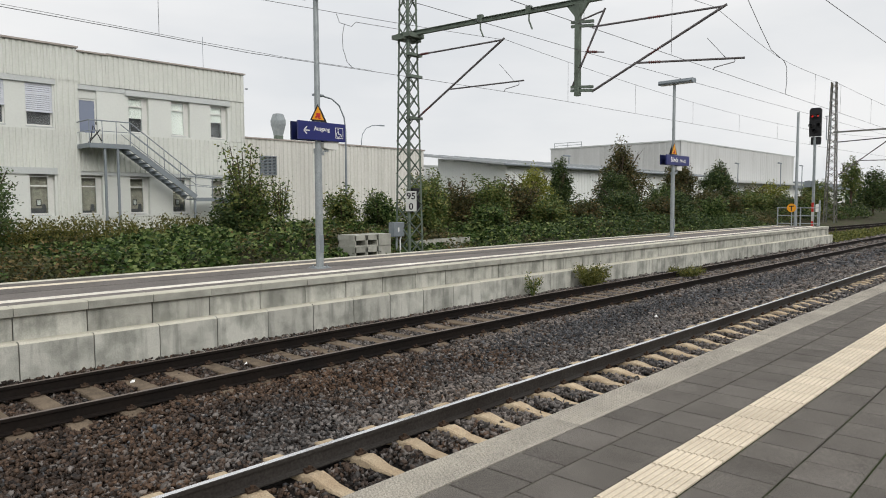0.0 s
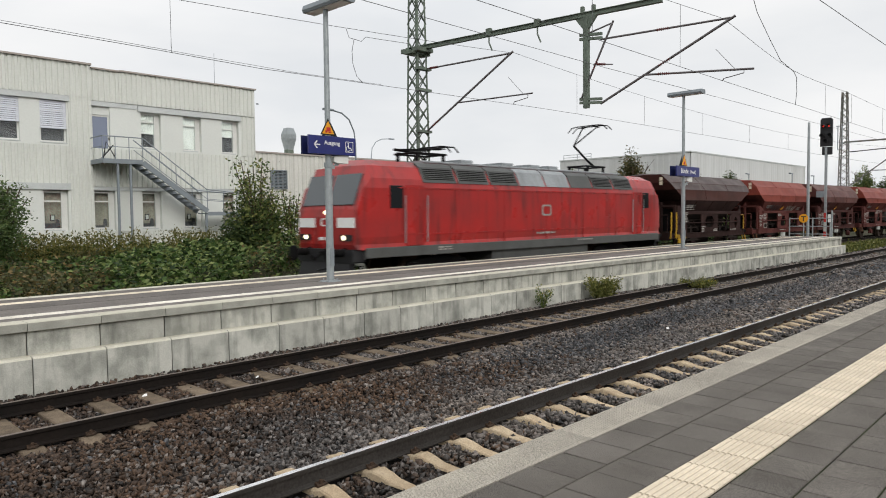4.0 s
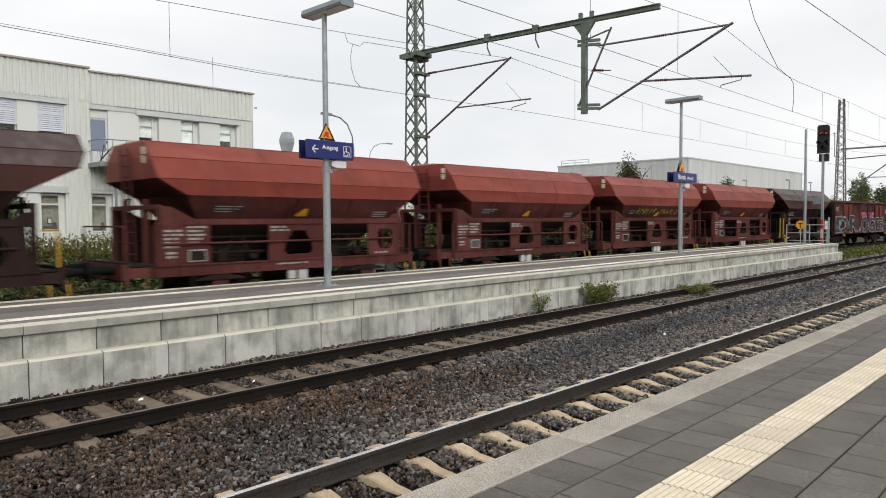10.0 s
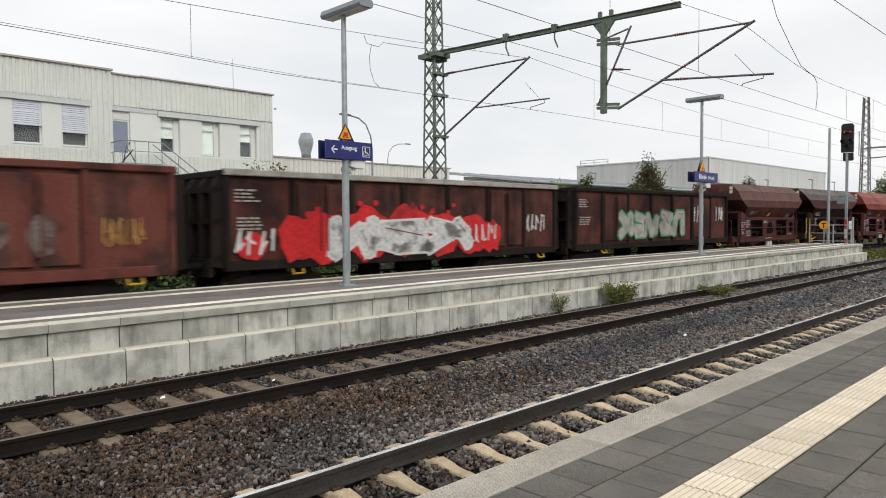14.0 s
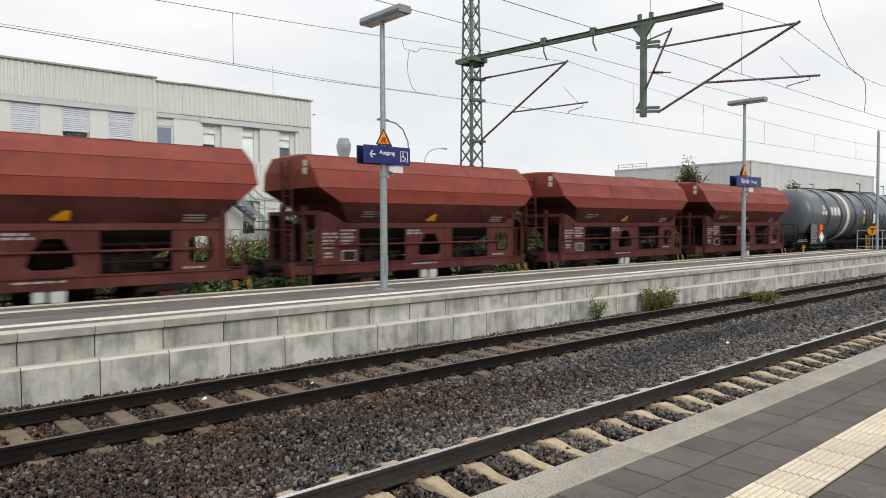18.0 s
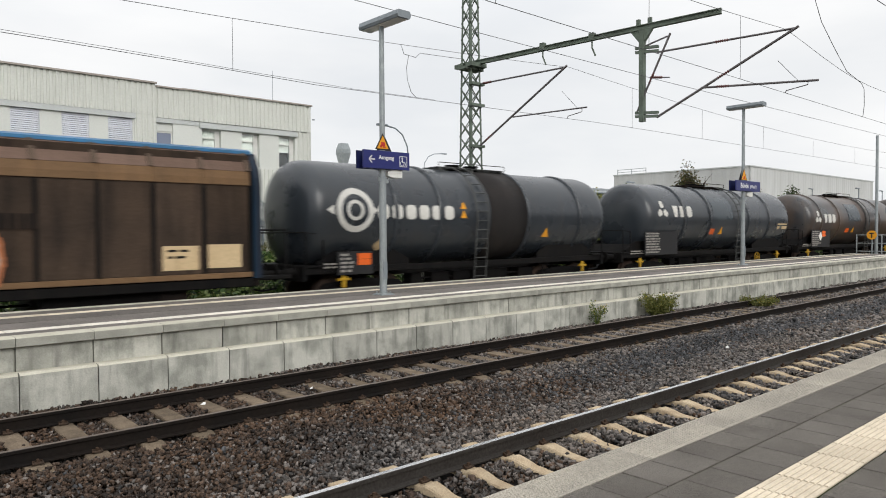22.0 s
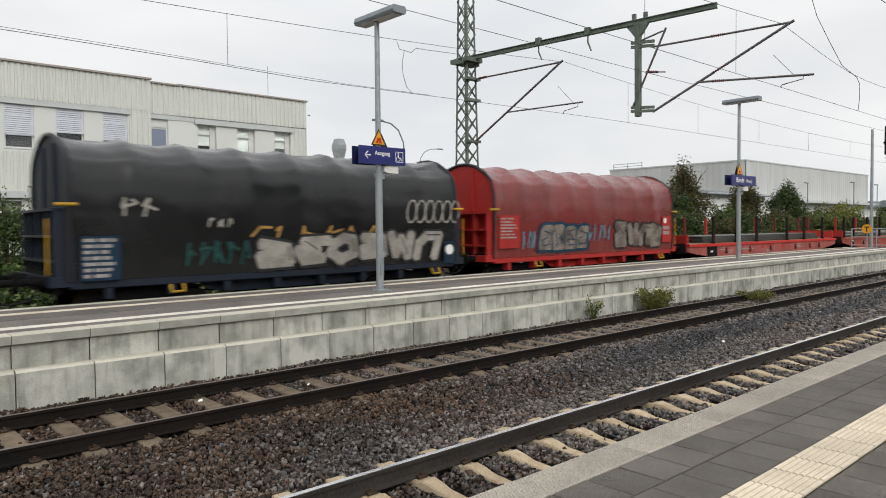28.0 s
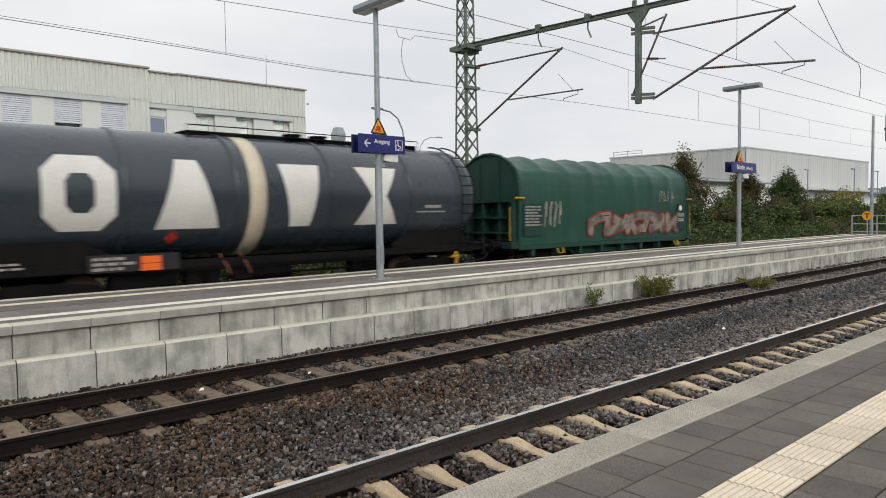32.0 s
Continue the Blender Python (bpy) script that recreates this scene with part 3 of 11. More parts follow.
def stones(x0, x1, y0, y1, density, size, base):
    n = int((x1 - x0) * (y1 - y0) * density)
    x, y = rng.uniform(x0, x1, n), rng.uniform(y0, y1, n)
    keep = np.ones(n, bool)
    for yc, off in ((NEAR_Y, SLEEPER_X0), (FAR_Y, OLD_X0)):
        ph = np.abs((x - off + 0.3) % 0.6 - 0.3)
        keep &= ~((ph < 0.125 if yc == NEAR_Y else ph < 0.12) & (np.abs(y - yc) < (1.27 if yc == NEAR_Y else 0.72)) & (rng.random(n) < (0.985 if yc == NEAR_Y else 0.97)))
        for s in (-1, 1):
            keep &= ~(np.abs(y - yc - s * GAUGE / 2) < 0.085)
    x, y = x[keep], y[keep]
    n = len(x)
    z = base + rng.uniform(-0.022, 0.02, n) + 0.022 * np.sin(x * 1.7 + y * 2.3) * np.cos(y * 1.9 - x * 0.8)
    z -= np.where((y > 5.9) & (y < 7.8), 0.05 * np.sin((y - 5.9) / 1.9 * np.pi), 0)
    z += np.where(y > 10.35, (y - 10.35) * 0.12, 0)
    cube = np.array([(a, b, c) for a in (-1, 1) for b in (-1, 1) for c in (-1, 1)], float)
    v = cube[None] * rng.uniform(0.40, 1.20, (n, 1, 3)) * (size * rng.uniform(0.55, 1.35, n))[:, None, None] * 0.5
    v += rng.normal(0, 0.20, v.shape) * size
    a, b2 = rng.uniform(0, 2 * np.pi, n), rng.uniform(-0.9, 0.9, n)
    ca, sa, cb, sb = np.cos(a), np.sin(a), np.cos(b2), np.sin(b2)
    X, Y, Z = v[..., 0], v[..., 1] * cb[:, None] - v[..., 2] * sb[:, None], v[..., 1] * sb[:, None] + v[..., 2] * cb[:, None]
    X, Y = X * ca[:, None] - Y * sa[:, None], X * sa[:, None] + Y * ca[:, None]
    v = np.stack([X + x[:, None], Y + y[:, None], Z + z[:, None]], -1).reshape(-1, 3)
    q = np.array([(0, 1, 3, 2), (4, 6, 7, 5), (0, 4, 5, 1), (2, 3, 7, 6), (0, 2, 6, 4), (1, 5, 7, 3)])
    return v, (q[None] + 8 * np.arange(n)[:, None, None]).reshape(-1, 4)


packs = [stones(-9, 0.3, 3.0, 10.82, 120, 0.09, -0.215), stones(0.3, 9, 3.0, 10.82, 960, 0.039, -0.218), stones(9, 17, 3.0, 10.82, 760, 0.042, -0.215), stones(17, 30, 4.0, 10.82, 300, 0.064, -0.212), stones(30, 70, 4.0, 10.82, 75, 0.11, -0.215)]
allv, allf, off = [], [], 0
for v, q in packs:
    allv.append(v)
    allf.append(q + off)
    off += len(v)
allv, allf = np.concatenate(allv), np.concatenate(allf).reshape(-1, 6, 4)
first = allv[::8]
fx, fy = first[:, 0], first[:, 1]
brown = rng.random(len(first)) < np.clip((11.0 - fx) / 8 + 0.25 * np.sin(fy * 1.3 + fx * 0.6) - 0.35 * (fy < 6.4), 0.10, 0.88)
ridge = ~brown & (rng.random(len(first)) < np.clip(1.15 - np.abs(fy - 7.35 - 0.15 * np.sin(fx * 0.5)) / 0.75, 0.12, 0.9) * np.clip((fx - 5) / 6, 0.25, 1))
for sel, m_, lab in ((brown, STONE_BROWN, "loose rust-brown crushed ballast stones"), (ridge, STONE_DARK, "loose blue-black crushed ballast stones"), (~brown & ~ridge, STONE, "loose grey crushed ballast stones")):
    q = allf[sel]
    used_v, flat_q = np.unique(q, return_inverse=True)
    tagged(new("ballast_stones", fast_mesh("ballast_stones", allv[used_v], flat_q.reshape(-1, 4), m_)), lab, "ballast", "", "stuff")
# small pale litter on the ballast
for x, y, z, s in ((3.98, 9.66, -0.19, 0.05), (5.6, 9.4, -0.17, 0.03), (14.2, 6.9, -0.23, 0.06)):
    g = Solid()
    g.add([(-s, -s * 0.4, 0), (s * 0.6, -s * 0.5, 0.01), (s, s * 0.4, 0.03), (-s * 0.3, s * 0.6, 0.012), (0.1 * s, 0, s * 0.8)], [(0, 1, 4), (1, 2, 4), (2, 3, 4), (3, 0, 4), (0, 3, 2, 1)])
    tagged(part("litter", g, WHITE, None, "", (x, y, z)), "crumpled white scrap of paper on the ballast", "litter")


# ---- the near platform ----
P1 = 0.8165
platform_near = thing("platform_near", (0, 0, 0), "station platform paved in dark slabs with a cream guiding strip", "platform", kind="structure")
g = Solid().box(-60, 140, -8.0, 2.62, -0.7, P1 - 0.09)
part("platform_base", g, COPING, platform_near)
g = Solid().box(-60, 140, -8.0, 2.41, P1 - 0.0895, P1 - 0.010)
part("joint_bed", g, JOINT, platform_near, "dirt and moss in the joints")


def slab_mesh(name, lx, ly, material, ribs=0, c=0.004, gap=0.011, h=0.06):
    g = Solid()
    x0, x1, y0, y1 = gap / 2, lx - gap / 2, gap / 2, ly - gap / 2
    g.add([(x0, y0, -h), (x1, y0, -h), (x1, y1, -h), (x0, y1, -h), (x0, y0, -c), (x1, y0, -c), (x1, y1, -c), (x0, y1, -c),
           (x0 + c, y0 + c, 0), (x1 - c, y0 + c, 0), (x1 - c, y1 - c, 0), (x0 + c, y1 - c, 0)],
          [(0, 1, 5, 4), (1, 2, 6, 5), (2, 3, 7, 6), (3, 0, 4, 7), (4, 5, 9, 8), (5, 6, 10, 9), (6, 7, 11, 10), (7, 4, 8, 11), (8, 9, 10, 11)])
    for k in range(ribs):
        y = (k + 0.5) * ly / ribs
        w = ly / ribs * 0.40
        g.add([(x0 + 0.002, y - w, 0), (x1 - 0.002, y - w, 0), (x1 - 0.002, y - w * 0.6, 0.006), (x0 + 0.002, y - w * 0.6, 0.006), (x1 - 0.002, y + w * 0.6, 0.006), (x0 + 0.002, y + w * 0.6, 0.006),
               (x1 - 0.002, y + w, 0), (x0 + 0.002, y + w, 0)], [(0, 1, 2, 3), (3, 2, 4, 5), (5, 4, 6, 7), (0, 3, 5, 7), (1, 6, 4, 2)])
    me = g.mesh(name)
    me.materials.append(material)
    if ribs:                               # grooves coloured darker, for their dirt and their shade
        me.materials.append(TACTILE_DIRT_SHADE)
        me.polygons[8].material_index = 1
    return me


PX = 0.3138
rows_near = [(2.09, 2.41, 3.54), (1.757, 2.09, 3.39), (1.14, 1.458, 3.42), (0.82, 1.14, 3.26), (0.50, 0.82, 3.42), (0.18, 0.50, 3.26), (-0.14, 0.18, 3.42), (-0.46, -0.14, 3.26)]
for y0, y1, ph in rows_near:
    me = slab_mesh("paving_slab", PX, y1 - y0, SLAB)
    if y0 > 0.4:
        for k in range(-7, 27):
            part("paving_slab", me, None, platform_near, at=pose(ph + PX * k, y0, P1 + random.uniform(-0.0015, 0.0015), random.uniform(-0.15, 0.15), random.uniform(-0.15, 0.15), 0))
    rest = Solid()
    runs = list(range(-190, -7)) + list(range(27, 330)) + (list(range(-7, 27)) if y0 < 0.4 else [])
    for k in runs:
        x = ph + PX * k
        rest.box(x + 0.0045, x + PX - 0.0045, y0 + 0.0045, y1 - 0.0045, P1 - 0.06, P1 + random.uniform(-0.001, 0.001))
    tagged(part("paving_slabs", rest, SLAB, platform_near), kind="stuff")
g = Solid().box(-60, 140, -8.0, -0.465, P1 - 0.08, P1)
part("paving", g, SLAB, platform_near)
me = slab_mesh("tactile_tile", 0.3, 0.297, TACTILE, ribs=8, gap=0.014)
for k in range(-7, 40):
    part("tactile_tile", me, None, platform_near, at=(3.2686 + 0.3 * k, 1.459, P1 + 0.003 + random.uniform(-0.001, 0.001)))
rest = Solid()
for k in list(range(-190, -7)) + list(range(40, 330)):
    x = 3.2686 + 0.3 * k
    rest.box(x + 0.007, x + 0.293, 1.461, 1.755, P1 - 0.06, P1 + 0.006)
tagged(part("tactile_tiles", rest, TACTILE, platform_near), kind="stuff")


def edge_mesh(lx):
    g = Solid()
    g.prism([(2.412, P1 - 0.14), (2.70, P1 - 0.14), (2.70, P1 - 0.012), (2.688, P1), (2.412, P1)], "x", 0.002, lx - 0.002)
    k = 0
    y = 2.44
    while y < 2.675:       # rows of small studs
        x = 0.012 + (k % 2) * 0.0125
        while x < lx - 0.02:
            g.add([(x, y, P1), (x + 0.013, y, P1), (x + 0.013, y + 0.013, P1), (x, y + 0.013, P1), (x + 0.0065, y + 0.0065, P1 + 0.007)], [(0, 1, 4), (1, 2, 4), (2, 3, 4), (3, 0, 4)])
            x += 0.025
        y += 0.0215
        k += 1
    me = g.mesh("edge_stone")
    me.materials.append(EDGE)
    return me


me = edge_mesh(1.0)
for k in range(-2, 14):
    part("edge_stone", me, None, platform_near, "studded pale concrete edge stone", at=(0.9 + k, 0, random.uniform(-0.002, 0.002)))
g = Solid()
for k in list(range(-60, -2)) + list(range(14, 120)):
    g.prism([(2.412, P1 - 0.14), (2.70, P1 - 0.14), (2.70, P1 - 0.012), (2.688, P1), (2.412, P1)], "x", 0.902 + k, 1.898 + k)
tagged(part("edge_stones", g, EDGE, platform_near), kind="stuff")

# Added wall behind the camera, never in view; it darkens reflections on the train.
structure("wall_south", Solid().box(-120, 240, -22.4, -22.0, -0.6, 8.0), REAR_WALL, "plain brown-grey wall added out of view to darken reflections")

# ---- the island platform ----
P2, BX0, END = 0.84, 2.927, 44.3
platform_far = thing("platform_island", (0, 0, 0), "island platform of pale concrete blocks with two white lines", "platform", kind="structure")


def back_edge(x):
    return bend(x)[0] - 1.68


g = Solid()
rings = []
for x in [-60, 0, 8, 14, 20, 26, 32, 38, 44.0]:
    b = back_edge(x) - 0.03
    rings.append([(x, 10.98, -0.6), (x, b, -0.6), (x, b, P2 - 0.07), (x, 11.15, P2 - 0.07), (x, 11.15, 0.3), (x, 10.98, 0.3)])
g.loft(rings)
part("platform_core", g, CONCRETE, platform_far)


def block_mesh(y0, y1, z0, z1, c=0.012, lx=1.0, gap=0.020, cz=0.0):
    """A wall block; its second material, paler as if lit, lies on the top and the sloped top edge."""
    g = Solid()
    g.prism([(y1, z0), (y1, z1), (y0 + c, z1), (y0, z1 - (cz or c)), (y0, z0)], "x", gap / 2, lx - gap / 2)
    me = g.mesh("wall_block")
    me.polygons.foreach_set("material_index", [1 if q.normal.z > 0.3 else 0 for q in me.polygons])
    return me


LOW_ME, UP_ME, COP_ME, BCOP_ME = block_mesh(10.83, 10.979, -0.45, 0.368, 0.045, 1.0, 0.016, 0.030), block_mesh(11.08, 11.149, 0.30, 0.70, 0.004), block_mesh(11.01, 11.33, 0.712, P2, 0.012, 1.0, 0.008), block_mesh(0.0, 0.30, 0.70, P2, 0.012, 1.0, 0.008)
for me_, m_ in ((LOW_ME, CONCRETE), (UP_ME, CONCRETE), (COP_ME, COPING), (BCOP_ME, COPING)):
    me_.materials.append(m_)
    me_.materials.append(LIT_TOP)
SHELF = Solid().box(-60, END, 10.975, 11.082, 0.30, 0.364)
part("ledge", SHELF, LIT_TOP, platform_far, "ledge coloured pale as a lit top face")
LINE2_ME, LINE3_ME = slab_mesh("white_tile", 1.0, 0.30, WHITE_LINE, gap=0.008, h=0.065), slab_mesh("cream_tile", 1.0, 0.30, CREAM_LINE, gap=0.008, h=0.065)
for k in range(-5, 41):
    x = BX0 + k
    dz = random.uniform(-0.003, 0.003)
    part("wall_block", LOW_ME, None, platform_far, at=(x, random.uniform(-0.004, 0.004), dz))
    part("wall_block", UP_ME, None, platform_far, at=(x, random.uniform(-0.003, 0.003), 0))
    part("coping_stone", COP_ME, None, platform_far, at=(x, random.uniform(-0.004, 0.004), dz * 0.6))
    part("coping_stone", BCOP_ME, None, platform_far, at=pose(x, back_edge(x) - 0.31, 0, 0, 0, math.degrees(bend(x)[1])))
    part("white_tile", LINE2_ME, None, platform_far, at=(x, 11.66, P2 + 0.002))
    part("cream_tile", LINE3_ME, None, platform_far, at=pose(x, back_edge(x) - 1.14, P2 + 0.002, 0, 0, math.degrees(bend(x)[1])))
g = Solid()
for a, b in ((-60, BX0 - 5), (BX0 + 41, END)):
    g.box(a, b, 10.83, 11.0, -0.45, 0.368)
    g.box(a, b, 11.08, 11.2, 0.3, 0.70)
    g.box(a, b - 0.02, 11.03, 11.33, 0.705, P2)
part("wall_end", g, CONCRETE, platform_far)
g = Solid().box(END - 0.3, END, 11.06, back_edge(44) - 0.02, -0.5, P2 - 0.001)
part("end_wall", g, CONCRETE, platform_far)
for y0, y1, nm in ((11.333, 11.658, "front_paving"), (11.962, 12.82, "walking_surface"), (12.88, 0, "walking_surface"), (0, 0, "back_paving")):
    g = Solid()
    rings = []
    for x in [-60, 0, 8, 14, 20, 26, 32, 38, 44.0]:
        a, b = y0, y1
        if nm == "back_paving":
            a, b = back_edge(x) - 0.835, back_edge(x) - 0.315
        elif y0 == 12.88:
            b = back_edge(x) - 1.145
        rings.append([(x, a, P2 - 0.068), (x, b, P2 - 0.068), (x, b, P2), (x, a, P2)])
    g.loft(rings)
    part(nm, g, FAR_SLAB, platform_far)
g = Solid().box(-60, 44, 12.815, 12.885, P2 - 0.068, P2 - 0.012)
part("drain_gap", g, JOINT, platform_far, "dark drainage joint")

# ---- buildings behind the tracks ----
def sheet(x0, x1, z0, z1, y, pitch=0.235, depth=0.045, axis="x"):
    """A trapezoidal cladding sheet facing the tracks (axis x) or facing -x (axis y, then x0, x1 run along y and y is the place in x)."""
    pts = []
    n = max(1, round((x1 - x0) / pitch))
    p = (x1 - x0) / n
    for k in range(n):
        a = x0 + k * p
        pts += [(a, 0), (a + 0.30 * p, 0), (a + 0.42 * p, -depth), (a + 0.88 * p, -depth)]
    pts += [(x1, 0), (x1, 0.05), (x0, 0.05)]
    g = Solid()
    m = len(pts)
    def put(u, d, z):
        return (u, y + d, z) if axis == "x" else (y + d, u, z)
    low, top = [put(u, d, z0) for u, d in pts], [put(u, d, z1) for u, d in pts]
    g.add(low + top, [(i, (i + 1) % m, m + (i + 1) % m, m + i) for i in range(m)])
    for ring in (low, top):
        g.add([ring[0], ring[m - 3], ring[m - 2], ring[m - 1]], [(0, 1, 2, 3)])
    return g


def window(parent, x0, x1, z0, z1, y, transom=0.24, blind=0.0, inner=0.0, room=None):
    """A window set back in its wall: frame, two panes, sill; outer slat blind or inner roller by share of height."""
    # A flat panel close behind the glass, coloured dark in place of room depth.
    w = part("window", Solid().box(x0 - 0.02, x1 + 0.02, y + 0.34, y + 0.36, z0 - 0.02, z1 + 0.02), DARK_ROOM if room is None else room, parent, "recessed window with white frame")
    zt = z1 - (z1 - z0) * transom
    g = Solid()
    f = 0.06
    for a, b, c, d in ((x0, x0 + f, z0, z1), (x1 - f, x1, z0, z1), (x0 + f, x1 - f, z0, z0 + f), (x0 + f, x1 - f, z1 - f, z1), (x0 + f, x1 - f, zt - f / 2, zt + f / 2)):
        g.box(a, b, y + 0.10, y + 0.17, c, d)
    part("window_frame", g, FRAME, w)
    for c, d in ((z0 + f, zt - f / 2), (zt + f / 2, z1 - f)):
        g = Solid().box(x0 + f, x1 - f, y + 0.13, y + 0.138, c, d)
        pane = part("pane", g, GLASS, w)
        pane.visible_shadow = False
    g = Solid().box(x0 - 0.03, x1 + 0.03, y - 0.03, y + 0.11, z0 - 0.05, z0 - 0.005)
    part("sill", g, BAND, w)
    if inner:
        zi = z1 - (z1 - z0) * inner
        part("roller_blind", Solid().box(x0 + 0.05, x1 - 0.05, y + 0.20, y + 0.21, zi, z1 - 0.05), ROLLER, w, "white inner blind")
    if blind:
        zb = z1 - (z1 - z0) * blind
        z = z1 + 0.02
        while z > zb:
            part("blind_slat", Solid().prism([(y - 0.012, z - 0.086), (y + 0.014, z - 0.014), (y + 0.020, z - 0.016), (y - 0.006, z - 0.088)], "x", x0 - 0.02, x1 + 0.02), BLIND, w)
            z -= 0.085
        part("blind_rail", Solid().box(x0 - 0.02, x1 + 0.02, y - 0.02, y + 0.035, zb - 0.05, zb - 0.01), BLIND, w)
    return w


office = thing("office_building", (0, 0, 0), "two-storey white office block clad in ribbed metal sheets", "building")
YF = 33.0
def clad(x0, x1, z0, z1, y=YF, m=None, pitch=0.235):
    return part("cladding_sheet", sheet(x0, x1, z0, z1, y, pitch), m or CLADDING, office)
# structural body behind the skin, open behind the windows
g = Solid()
g.box(-6, 19.88, YF + 0.42, YF + 14, 0.5, 9.0)
part("body", g, PANEL, office)
# parapet sheets: the western part stands higher and a little proud
clad(-6, 11.64, 7.70, 9.14, YF - 0.08)
clad(11.66, 12.90, 7.62, 9.02, YF)
clad(12.92, 19.86, 7.62, 9.04, YF - 0.04)
g = Solid().box(-6, 11.68, YF - 0.20, YF + 0.5, 9.14, 9.22)
part("roof_edge", g, TRIM, office)
g = Solid().box(11.68, 12.91, YF - 0.12, YF + 0.5, 9.02, 9.09)
part("roof_edge", g, TRIM, office)
g = Solid().box(12.91, 19.95, YF - 0.16, YF + 0.5, 9.04, 9.11)
part("roof_edge", g, TRIM, office)
# sheet bands over the windows
for x0, x1, z0, z1, d in ((-6, 10.74, 7.46, 7.70, 0.10), (11.64, 13.715, 7.40, 7.60, 0.03), (13.72, 19.06, 7.32, 7.58, 0.10), (-6, 10.70, 3.60, 3.88, 0.08), (11.6, 18.6, 3.60, 3.76, 0.04)):
    part("sheet_band", Solid().box(x0, x1, YF - d, YF + 0.1, z0, z1), BAND, office)
clad(10.70, 11.66, 1.0, 7.70, YF - 0.06)                       # pilaster
for x in (11.655, 12.91):
    part("corner_trim", Solid().box(x - 0.025, x + 0.025, YF - 0.06, YF + 0.4, 7.62, 9.0), CLADDING, office)
clad(-6, 10.72, 3.88, 5.52, YF)
clad(11.66, 19.86, 3.78, 5.50, YF)
clad(19.06, 19.86, 5.52, 7.60, YF)
clad(-6, 10.74, 0.6, 1.74, YF)
clad(11.64, 19.86, 0.6, 1.70, YF)
part("wall_return", Solid().box(19.86, 19.90, YF - 0.04, YF + 14, 0.6, 9.04), CLADDING, office)
# upper windows and the smooth panels between them
UP_L = [(1.95, 3.02), (3.85, 4.92), (5.82, 6.89), (7.72, 8.80), (9.58, 10.62)]
UP_R = [(13.86, 14.60), (15.92, 16.66), (17.99, 18.73)]
edge = -6.0
for i, (a, b) in enumerate(UP_L):
    part("wall_panel", Solid().box(edge, a, YF - 0.0, YF + 0.42, 5.52, 7.46), PANEL, office)
    window(office, a, b, 5.66, 7.44, YF + 0.02, 0.22, blind=(0.62, 0.62, 0.66, 0.55, 0.65)[i])
    part("wall_panel", Solid().box(a, b, YF + 0.0, YF + 0.42, 5.52, 5.60), PANEL, office)
    edge = b
part("wall_panel", Solid().box(edge, 10.76, YF, YF + 0.42, 5.52, 7.46), PANEL, office)
edge = 12.62
for i, (a, b) in enumerate(UP_R):
    part("wall_panel", Solid().box(edge, a, YF, YF + 0.42, 5.50, 7.40), PANEL, office)
    window(office, a, b, 5.64, 7.28, YF + 0.03, 0.25, inner=(0.58, 0.95, 0.50)[i])
    part("wall_panel", Solid().box(a, b + 0.22, YF, YF + 0.42, 5.50, 5.585), PANEL, office)
    part("reveal", Solid().box(b, b + 0.22, YF + 0.22, YF + 0.42, 5.585, 7.40), FRAME, office)
    part("wall_panel", Solid().box(a, b + 0.22, YF + 0.02, YF + 0.42, 7.285, 7.40), PANEL, office)
    edge = b + 0.22
part("wall_panel", Solid().box(edge, 19.06, YF, YF + 0.42, 5.50, 7.40), PANEL, office)
# ground floor
GF = [(5.65, 6.45), (7.6, 8.4), (9.60, 10.40), (11.66, 12.40), (13.83, 14.55), (15.89, 16.64), (17.95, 18.7)]
edge = -6.0
for i, (a, b) in enumerate(GF):
    if i == 3:
        part("wall_panel", Solid().box(edge, 10.76, YF, YF + 0.42, 1.74, 3.60), PANEL, office)
        edge = 11.62
    if a > edge:
        part("wall_panel", Solid().box(edge, a, YF, YF + 0.42, 1.72, 3.60), PANEL, office)
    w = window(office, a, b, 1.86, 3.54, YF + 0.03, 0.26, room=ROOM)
    part("reveal", Solid().box(b, b + 0.20, YF + 0.22, YF + 0.42, 1.80, 3.60), FRAME, office)
    part("wall_panel", Solid().box(a, b + 0.2, YF + 0.0, YF + 0.42, 1.72, 1.80), PANEL, office)
    if i in (2, 4, 5):
        px = b - 0.36 if i != 4 else a + 0.34
        part("wall_picture", Solid().box(px - 0.10, px + 0.10, YF + 0.35, YF + 0.366, 2.24, 2.52), BLACK, w, "small dark picture frame inside")
        part("picture_sheet", Solid().box(px - 0.065, px + 0.065, YF + 0.345, YF + 0.35, 2.28, 2.48), FADED_WHITE, w, "pale sheet in the frame")
    part("desk", Solid().box(a + 0.1, b - 0.1 - 0.12 * (i % 2), YF + 0.26, YF + 0.34, 1.88, 2.02 + 0.06 * (i % 3)), DARK_ROOM, w, "dim desk behind the glass")
    part("chair_back", Solid().prism([(b - 0.30, 2.0), (b - 0.12, 2.0), (b - 0.13, 2.26), (b - 0.18, 2.32), (b - 0.27, 2.30)], "y", YF + 0.22, YF + 0.25), DARK_ROOM, w, "dark chair back behind the glass")
    edge = b + 0.20
part("wall_panel", Solid().box(edge, 19.86, YF, YF + 0.42, 1.70, 3.60), PANEL, office)
